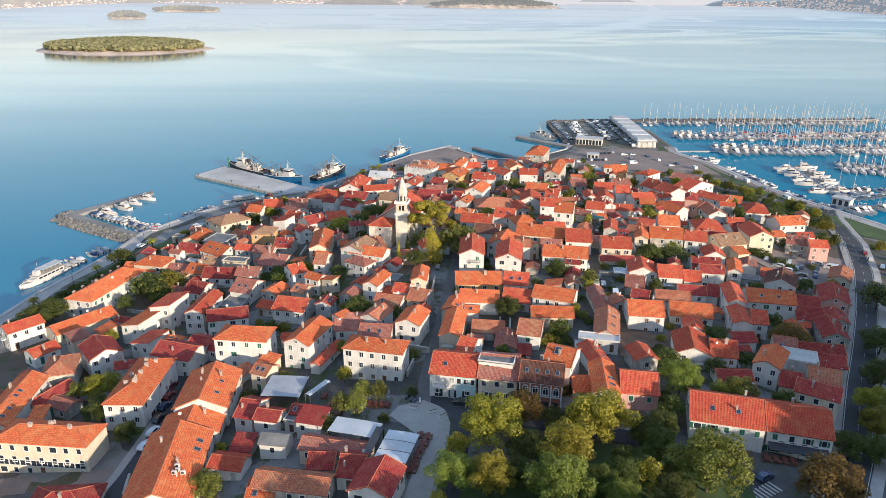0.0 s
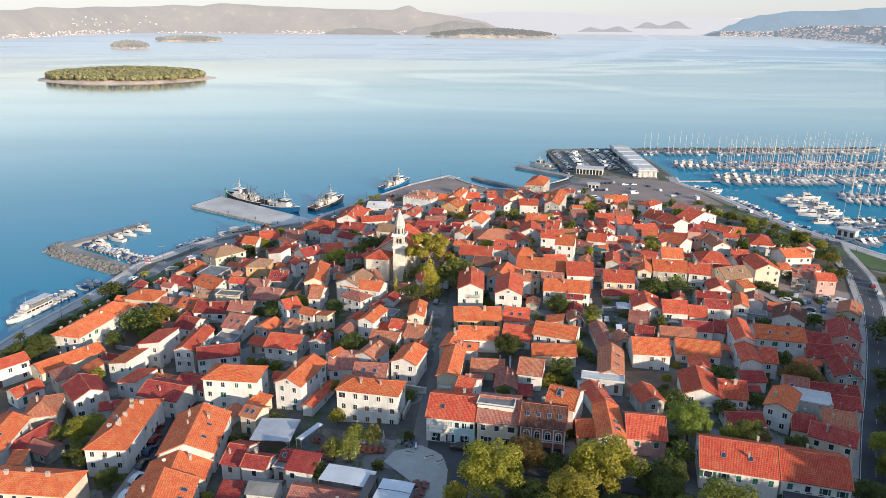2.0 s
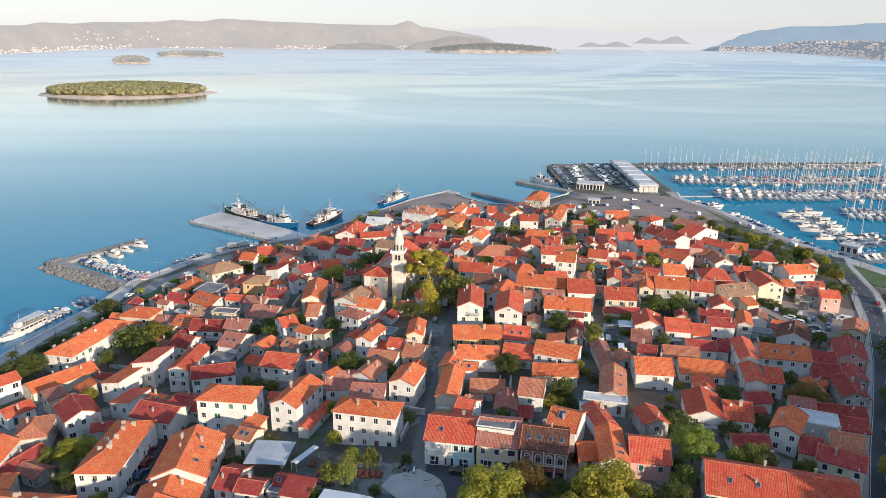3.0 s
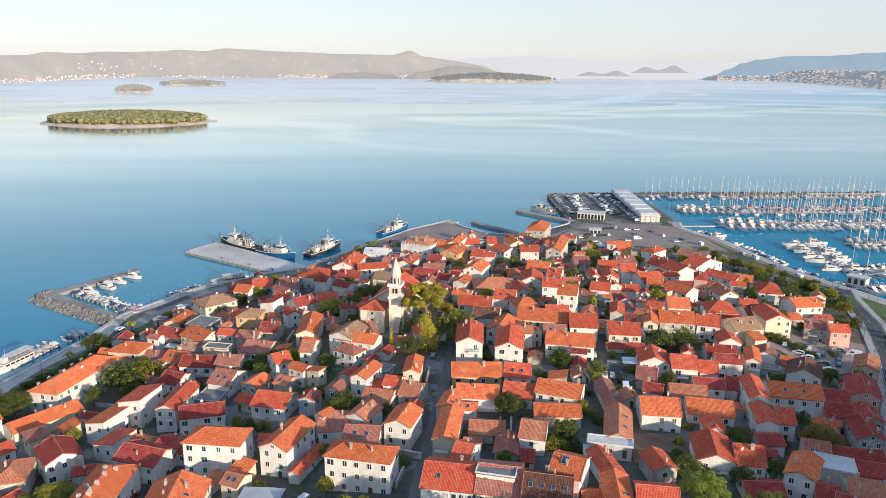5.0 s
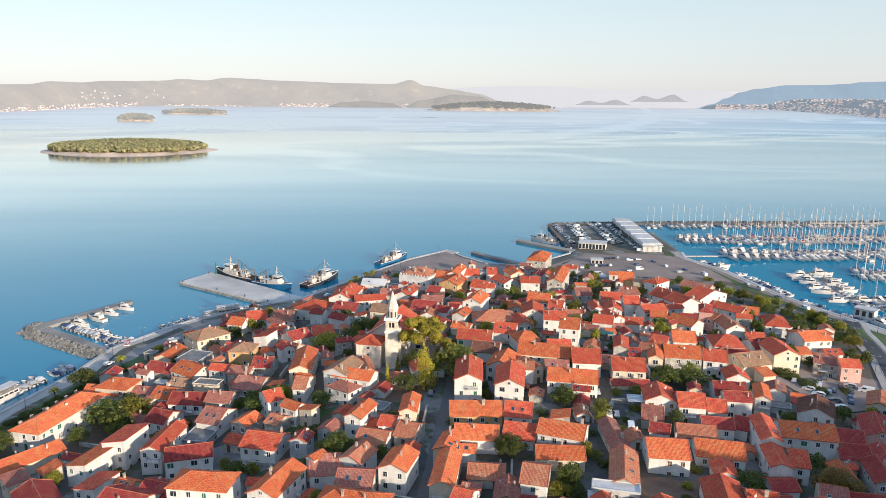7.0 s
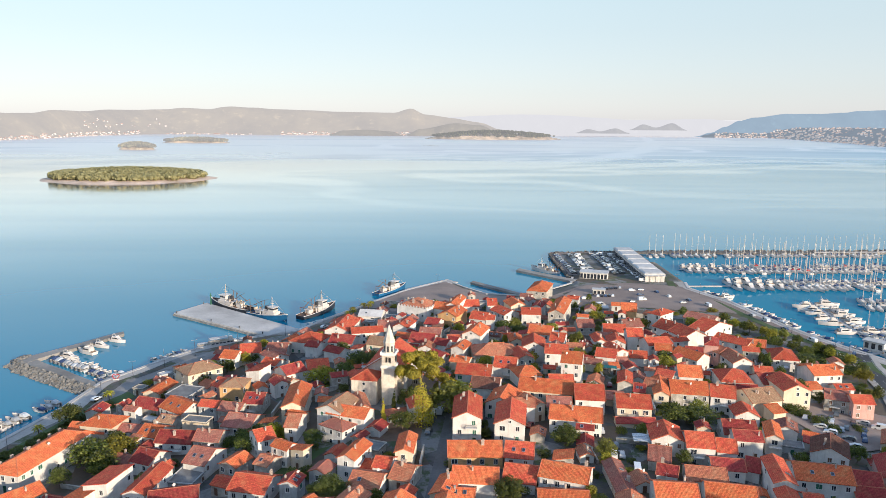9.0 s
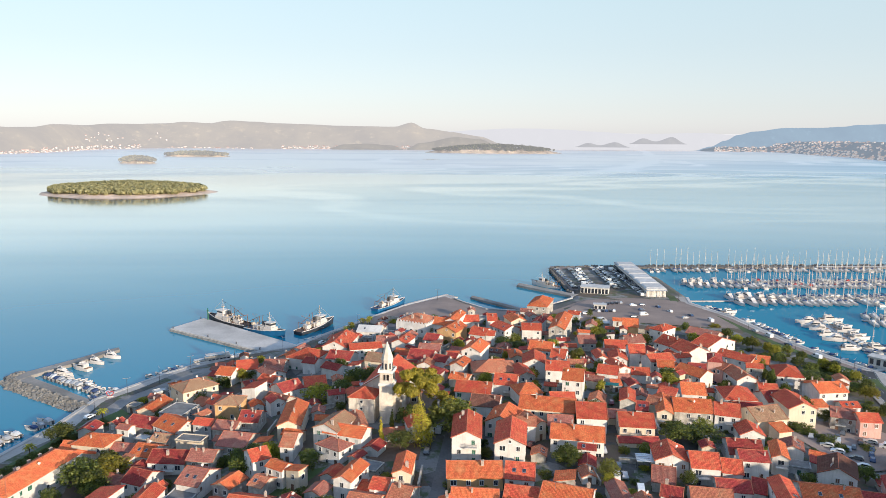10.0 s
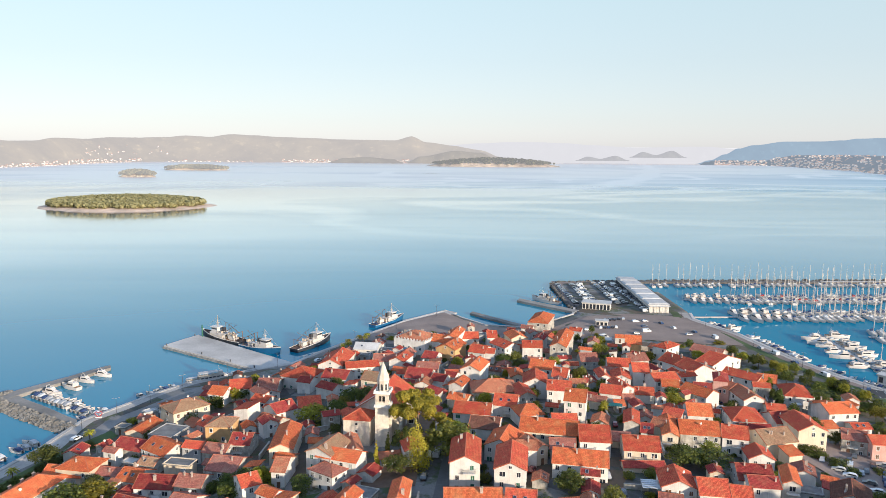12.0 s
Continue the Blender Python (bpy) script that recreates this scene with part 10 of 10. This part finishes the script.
for k, (x, y, r) in enumerate(((93.6, 443.2, 80), (95.9, 443.6, 80), (98.2, 444, 80), (100.5, 444.4, 80), (102.8, 444.8, 80), (90.5, 421.5, 15), (104.5, 424.5, 12), (111, 431, 12), (118, 436, 12), (148.4, 269.9, 60), (151.8, 271.8, 60), (143, 260.7, 62), (133.2, 261.3, 60), (134.1, 258.5, 60), (135.4, 254.1, 60), (133.7, 246.9, 150), (132.5, 241.2, 150), (174.8, 277.7, 65), (172.7, 269.7, 63),
                               (173, 262, 60), (-71.5, 164.5, 78), (-70.2, 159.5, 78), (-69.6, 154.5, 78), (-68.9, 149, 78), (-68.2, 143.5, 78), (-68.0, 138, 78), (-0.4, 246, 80), (1.8, 246, 80), (-1.6, 231, 80),
                               (-49.8, 263.8, 75), (49.9, 214.5, 82), (49, 208.5, 82), (-126.5, 281.1, 65), (-125, 285.6, 65), (29.2, 235, 70), (65, 119, 30), (75.3, 433.9, 10), (69.3, 420.6, 15), (79, 428, 10),
                               (18, 286.2, 70), (20.1, 281.8, 70), (111, 318.7, 5), (111.8, 313.1, 5), (98.4, 376.8, 75), (184, 352, 110), (179, 360, 105), (-140, 208, 85), (125, 176, 57), (119, 166, 57), (-57, 372, 55), (-52, 381, 60), (-49, 387, 60), (180, 338.9, 110), (130, 251, 150), (128.6, 255, 150), (131, 258, 60), (138, 256, 60), (141, 251, 60), (144, 256, 62), (137, 264, 60), (141, 268, 60), (147, 262, 150), (150.5, 258, 150), (127, 262, 60), (139, 247, 60), (180.6, 333.8, 110), (188.6, 341.4, 60), (174.4, 331.9, 70), (75.6, 418.1, 15), (79.3, 413.7, 15), (85, 437.6, 10), (99.5, 419.9, 10), (62.1, 273.8, 80), (100, 462, 80), (103, 463, 80), (106, 464, 80), (109, 465, 80), (112, 466, 80), (118, 460, 10), (124, 461, 10), (132, 456, 100), (136, 445, 100), (120, 448, 20), (145, 436, 100), (152, 424, 100), (90, 446, 40), (140, 430, 15), (52.3, 222, 82), (54.6, 207.5, 80), (50.3, 232, 84), (52.6, 216, 82), (110.5, 310.6, 5), (111.2, 305.8, 5), (172, 395, 100), (169, 405, 100), (175, 380, 105))):
    park(x, y, r)


# ---- street furniture ----
def lamp_post(x, y, h=7.0):
    root = thing("street_lamp", pose(x, y, land(0.0)(x, y), 0, 0, (x * 13) % 360), "slender grey street lamp with two arms", "street lamp", "street lamps along the quays")
    part("post", LAMP[0], root)
    part("arm", LAMP[1], root)
    return root


LAMP = [Build().bar((0, 0, -0.3), (0, 0, 7.0), 0.09, 0.05).box(-0.18, 0.18, -0.18, 0.18, 0, 0.3).mesh("post", DARK), Build().loft([[(x, -w, z - h), (x, w, z - h), (x, w, z), (x, -w, z)] for x, w, z, h in ((-1.35, 0.12, 7.2, 0.1), (-0.8, 0.12, 7.2, 0.1), (-0.79, 0.03, 7.17, 0.06), (0, 0.03, 6.95, 0.06), (0.79, 0.03, 7.17, 0.06), (0.8, 0.12, 7.2, 0.1), (1.35, 0.12, 7.2, 0.1))]).mesh("arm", METAL)]
for q, line in ((26, offset_line(WEST_QUAY, -8)), (24, offset_line(NORTH_QUAY, -8)), (24, offset_line(MARINA_QUAY, -7.2)), (26, offset_line(EAST_ROAD, -6))):
    for a, b in zip(line, line[1:]):
        for k in range(max(1, int(math.dist(a, b) / q))):
            u = (k + 0.5) / max(1, int(math.dist(a, b) / q))
            lamp_post(a[0] + (b[0] - a[0]) * u, a[1] + (b[1] - a[1]) * u)


def beacon(x, y, z, material, label):
    root = thing("harbour_beacon", pose(x, y, z), label, "beacon")
    part("column", Build().bar((0, 0, 0), (0, 0, 5.0), 0.45, 0.3, 10).bar((0, 0, 5.0), (0, 0, 5.2), 0.7, 0.7, 10).mesh("column", material), root)
    part("lantern", Build().bar((0, 0, 5.2), (0, 0, 6.2), 0.28, 0.28, 8).bar((0, 0, 6.2), (0, 0, 6.6), 0.4, 0.05, 8).mesh("lantern", material), root)


beacon(-129, 420, 1.6, GREEN_WOOD, "small green harbour light on the pier")
beacon(352, 600, 1.7, HULL, "small white harbour light on the breakwater")
for x, y in ((-141.5, 401.5), (-118, 386.5), (-100, 374.5), (-86, 365.5), (-133.5, 421)):
    root = thing("bollard", pose(x, y, 1.6), "dark iron mooring bollard on the pier", "bollard", "bollards on the pier")
    part("stem", Build().bar((0, 0, 0), (0, 0, 0.8), 0.3, 0.24, 8).mesh("stem", DARK), root)
    part("cap", Build().bar((0, 0, 0.8), (0, 0, 1.0), 0.42, 0.36, 8).mesh("cap", DARK), root)


def heart_sign(x, y, rot):
    root = thing("heart_sign", pose(x, y, 1.35, 0, 0, rot), "white and pink heart-shaped sign on the quay", "sign")
    pts = [(1.3 * math.sin(t) ** 3 * 1.0, 1.35 + (1.05 * math.cos(t) - 0.4 * math.cos(2 * t) - 0.15 * math.cos(3 * t))) for t in [2 * math.pi * i / 28 for i in range(28)]]
    b = Build()
    for (x0, z0), (x1, z1) in zip(pts, pts[1:] + pts[:1]):
        b.bar((x0, 0, z0), (x1, 0, z1), 0.16, sides=6)
    part("heart", b.mesh("heart", REDCLOTH), root)
    part("plinth", Build().box(-1.2, 1.2, -0.35, 0.35, -0.1, 0.3).mesh("plinth", HULL), root)


heart_sign(-129.0, 302.5, 15)


# ---- islands and the far shore ----
def islet(name, x, y, rx, ry, h, seed, label, wood=0, mat=None, turn=0):
    """A low rocky islet; the wood on it is a child mesh."""
    rng = random.Random(seed)
    root = thing(name, pose(x, y, 0, 0, 0, turn), label, "island", kind="")
    v, f = [], []
    rings, n = 9, 48
    for r in range(rings):
        u = r / (rings - 1)
        for i in range(n):
            a = 2 * math.pi * i / n
            k = 1 + 0.09 * noise.noise(Vector((math.cos(a) * 2 + seed, math.sin(a) * 2, 0)))
            z = -1.0 + (h + 1) * min(1, (1 - u) * 5) * (0.35 + 0.65 * (1 - u)) + (0.6 * noise.noise(Vector((i, r, seed))) if 0 < r < rings - 1 else 0)
            v.append((rx * k * u * math.cos(a), ry * k * u * math.sin(a), z))
    f = [(r * n + i, (r + 1) * n + i, (r + 1) * n + (i + 1) % n, r * n + (i + 1) % n) for r in range(rings - 1) for i in range(n)]
    part("shore", mesh_of("shore", v, f, mat or ISLAND_ROCK), root, None, "pale rocky shore")
    return root


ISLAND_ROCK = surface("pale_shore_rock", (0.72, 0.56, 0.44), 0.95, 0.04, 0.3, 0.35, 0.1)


def wood_on(parent, rx, ry, h, count, seed, size, material):
    """Tree crowns of many sprays, joined: nobody could count them."""
    rng = random.Random(seed)
    v, f = [], []
    for _ in range(count):
        a, q = rng.uniform(0, 2 * math.pi), math.sqrt(rng.random()) * 0.93
        cx, cy = rx * q * math.cos(a), ry * q * math.sin(a)
        edge = min(1, (1 - q) * 6 + 0.45)
        s = size * rng.uniform(0.7, 1.2) * (0.6 + 0.4 * edge)
        cz = h * (0.2 + 0.9 * (1 - q * q)) + size * (0.35 + 0.5 * edge)
        for _ in range(44):
            d = Vector((rng.gauss(0, 1), rng.gauss(0, 1), rng.gauss(0, 0.8) + 0.35)).normalized()
            p = Vector((cx, cy, cz)) + Vector((d.x * s, d.y * s, d.z * s * 0.8))
            nrm = (d + Vector((rng.gauss(0, 0.4), rng.gauss(0, 0.4), rng.gauss(0, 0.4)))).normalized()
            t = nrm.orthogonal().normalized() * s * 0.36
            b = nrm.cross(t)
            o = len(v)
            v += [p + t, p + b, p - t, p - b]
            f.append((o, o + 1, o + 2, o + 3))
    return tagged(part("wood", mesh_of("wood", v, f, material), parent), "dense pine wood", kind="stuff")


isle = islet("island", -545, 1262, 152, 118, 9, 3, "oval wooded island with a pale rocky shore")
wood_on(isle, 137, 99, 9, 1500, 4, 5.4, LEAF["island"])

# haze over the far land is put into these materials as emission
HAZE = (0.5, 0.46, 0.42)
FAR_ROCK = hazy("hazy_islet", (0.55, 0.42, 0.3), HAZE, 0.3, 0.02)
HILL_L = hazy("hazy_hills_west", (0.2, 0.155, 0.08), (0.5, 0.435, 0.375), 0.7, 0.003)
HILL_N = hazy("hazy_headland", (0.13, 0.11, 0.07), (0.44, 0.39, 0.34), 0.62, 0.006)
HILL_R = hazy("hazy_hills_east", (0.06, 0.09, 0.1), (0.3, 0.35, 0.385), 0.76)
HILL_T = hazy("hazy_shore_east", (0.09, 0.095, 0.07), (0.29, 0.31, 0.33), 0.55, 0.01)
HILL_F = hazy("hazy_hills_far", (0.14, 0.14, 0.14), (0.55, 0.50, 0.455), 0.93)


def far_land(name, marks, depth, material, label, seed, rough=0.12, base=0.0):
    """Hills rising behind a shoreline; marks along it give x, y and the crest's height."""
    n, m = 110, 16
    v = []
    for i in range(n + 1):
        k = i / n * (len(marks) - 1)
        a = min(int(k), len(marks) - 2)
        p = Vector(marks[a][:2]).lerp(Vector(marks[a + 1][:2]), k - a)
        w = k - a
        top = marks[a][2] + (marks[a + 1][2] - marks[a][2]) * (3 * w * w - 2 * w ** 3)
        out = Vector((p.x, p.y)).normalized()
        for j in range(m + 1):
            w = j / m
            q = p + out * depth * w
            z = base - 2 + (top + 2) * math.sin(math.pi / 2 * min(1, w * 1.05)) ** 1.3
            if 0 < j < m:
                ease = min(1, w * 3) * min(1, (1 - w) * 3 + 0.25)
                z += top * rough * ease * (noise.noise(Vector((q.x, q.y, seed * 9.0)) * 0.0045) + 0.5 * noise.noise(Vector((q.x, q.y, seed)) * 0.015))
            v.append((q.x, q.y, z))
    f = [(i * (m + 1) + j, (i + 1) * (m + 1) + j, (i + 1) * (m + 1) + j + 1, i * (m + 1) + j + 1) for i in range(n) for j in range(m)]
    ob = new(name, mesh_of(name, v, f, material, True))
    return tagged(ob, label, "hills", kind="structure")


WEST_HILLS = [(-1984, 2998, 114), (-1947, 3164, 118), (-1906, 3350, 120), (-1908, 3547, 137), (-1938, 3882, 134), (-1915, 4158, 147), (-1827, 4334, 147), (-1722, 4470, 153), (-1616, 4500, 165), (-1476, 4500, 155),
              (-1335, 4500, 175), (-1195, 4500, 168), (-1019, 4500, 159), (-825, 4492, 153), (-668, 4500, 146), (-493, 4500, 144), (-318, 4500, 141), (-219, 4500, 168), (-125, 4500, 131), (33, 4500, 112), (207, 4500, 92), (330, 4500, 42), (400, 4500, 1)]
FAR_HILLS = [(-114, 4760, 94), (34, 4760, 114), (219, 4760, 126), (405, 4760, 135), (589, 4760, 136), (774, 4760, 130), (944, 4760, 119), (1218, 4760, 105), (1697, 4760, 114), (1882, 4760, 100)]
EAST_SHORE = [(1560, 4500, 2), (1600, 4500, 30), (1657, 4500, 48), (1779, 4500, 58), (1954, 4500, 58), (1986, 4200, 62), (1933, 3780, 66), (1939, 3525, 70), (1820, 3023, 72), (1708, 2600, 78)]
EAST_RIDGE = [(1600, 4700, 2), (1700, 4700, 34), (1790, 4700, 72), (1880, 4700, 104), (1976, 4700, 126), (2184, 4700, 151), (2402, 4700, 153), (2547, 4700, 161), (2638, 4700, 173), (2830, 4700, 178), (3128, 4700, 187)]
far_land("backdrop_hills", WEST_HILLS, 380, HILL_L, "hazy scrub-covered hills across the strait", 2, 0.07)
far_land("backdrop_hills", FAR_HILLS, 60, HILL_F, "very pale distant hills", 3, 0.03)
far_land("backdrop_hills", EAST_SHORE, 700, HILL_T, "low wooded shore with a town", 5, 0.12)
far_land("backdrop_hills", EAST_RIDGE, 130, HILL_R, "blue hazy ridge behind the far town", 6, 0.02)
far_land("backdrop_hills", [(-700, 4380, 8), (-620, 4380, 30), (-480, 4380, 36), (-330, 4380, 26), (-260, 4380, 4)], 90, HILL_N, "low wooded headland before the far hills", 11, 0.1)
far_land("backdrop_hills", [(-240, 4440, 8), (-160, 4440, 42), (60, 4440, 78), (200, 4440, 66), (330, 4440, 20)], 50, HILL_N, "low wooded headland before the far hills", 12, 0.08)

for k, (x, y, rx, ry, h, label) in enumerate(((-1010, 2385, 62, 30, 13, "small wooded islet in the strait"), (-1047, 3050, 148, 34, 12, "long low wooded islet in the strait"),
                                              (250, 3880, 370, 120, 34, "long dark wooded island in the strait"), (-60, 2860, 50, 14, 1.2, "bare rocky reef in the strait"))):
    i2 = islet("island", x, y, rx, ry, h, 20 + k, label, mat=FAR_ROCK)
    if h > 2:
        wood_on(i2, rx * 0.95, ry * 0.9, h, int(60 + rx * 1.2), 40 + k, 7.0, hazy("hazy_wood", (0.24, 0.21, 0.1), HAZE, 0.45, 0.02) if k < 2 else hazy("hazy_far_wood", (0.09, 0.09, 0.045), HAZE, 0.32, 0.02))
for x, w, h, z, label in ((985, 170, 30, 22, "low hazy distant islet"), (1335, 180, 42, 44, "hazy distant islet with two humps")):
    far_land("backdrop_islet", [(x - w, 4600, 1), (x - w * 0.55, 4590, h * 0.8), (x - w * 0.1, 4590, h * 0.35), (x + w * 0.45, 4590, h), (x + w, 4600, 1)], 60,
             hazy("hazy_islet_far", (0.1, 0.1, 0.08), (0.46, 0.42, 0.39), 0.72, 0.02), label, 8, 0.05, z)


def far_town(name, marks, seed, count, label, depth, low, high, size=(2.5, 6), upper=0.0):
    """Pale houses with clay roofs on the far shore; too many and small to count."""
    rng = random.Random(seed)
    b = Build()
    for _ in range(count):
        k = rng.uniform(0, len(marks) - 1.001)
        a = int(k)
        p, q = Vector(marks[a]), Vector(marks[a + 1])
        g = p.lerp(q, k - a)
        w = low + (high - low) * rng.random() ** 1.4
        d = Vector((g.x, g.y)).normalized() * w * depth
        z = (g.z + 2) * math.sin(math.pi / 2 * min(1, w * 1.05)) ** 1.3 - 1 + upper
        s, t = rng.uniform(*size), rng.uniform(2.2, 4.4)
        m = pose(g.x + d.x, g.y + d.y, z, 0, 0, rng.uniform(-35, 35))
        b.box(-s, s, -4, 4, -6, t, m)
        b.add([(-s - 0.4, -4.4, t), (s + 0.4, -4.4, t), (s + 0.4, 4.4, t), (-s - 0.4, 4.4, t), (-s, 0, t + 2.2), (s, 0, t + 2.2)], [(0, 1, 5, 4), (2, 3, 4, 5), (1, 2, 5), (3, 0, 4)], m, 1)
    return tagged(new(name, b.mesh(name, [PALE, PALE_ROOF])), label, "town", kind="stuff")


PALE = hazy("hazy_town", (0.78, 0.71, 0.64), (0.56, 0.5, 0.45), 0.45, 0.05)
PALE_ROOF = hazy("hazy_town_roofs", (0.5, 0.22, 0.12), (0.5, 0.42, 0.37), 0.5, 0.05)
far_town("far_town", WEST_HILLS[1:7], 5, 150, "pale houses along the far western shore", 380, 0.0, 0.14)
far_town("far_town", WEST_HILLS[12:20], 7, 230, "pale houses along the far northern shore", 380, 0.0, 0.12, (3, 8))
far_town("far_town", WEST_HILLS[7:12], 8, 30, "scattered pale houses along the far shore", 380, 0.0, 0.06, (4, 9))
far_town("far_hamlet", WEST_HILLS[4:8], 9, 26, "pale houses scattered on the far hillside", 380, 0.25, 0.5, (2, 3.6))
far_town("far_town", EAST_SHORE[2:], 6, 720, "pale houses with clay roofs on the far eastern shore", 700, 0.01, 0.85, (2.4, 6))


def haze_band():
    """An added glowing sheet in place of the last miles of sea and the bright air over them, behind everything."""
    m = bpy.data.materials.new("horizon_haze")
    n, l, p = nodes_of(m)
    at = n.new("ShaderNodeTexCoord").outputs["Object"]
    sep = n.new("ShaderNodeSeparateXYZ")
    l.new(at, sep.inputs[0])
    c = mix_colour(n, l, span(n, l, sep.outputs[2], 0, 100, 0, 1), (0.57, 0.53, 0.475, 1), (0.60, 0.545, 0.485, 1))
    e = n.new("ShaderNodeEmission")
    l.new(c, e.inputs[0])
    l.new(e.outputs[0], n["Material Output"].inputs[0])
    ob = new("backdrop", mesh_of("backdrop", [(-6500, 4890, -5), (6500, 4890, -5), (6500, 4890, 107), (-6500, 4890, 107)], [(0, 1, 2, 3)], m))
    return tagged(ob, "added glowing sheet for the pale hazy distance where sea meets sky", "distance", kind="structure")


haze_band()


# ---- unseen wooded rise added south-east of the town to shade its lower streets ----
rise = islet("wooded_rise", 157, 103, 104, 32, 25, 61, "unseen wooded rise added to shade the lower streets", mat=SOIL, turn=60)
wood_on(rise, 100, 29, 25, 420, 62, 8.5, LEAF["dark"])
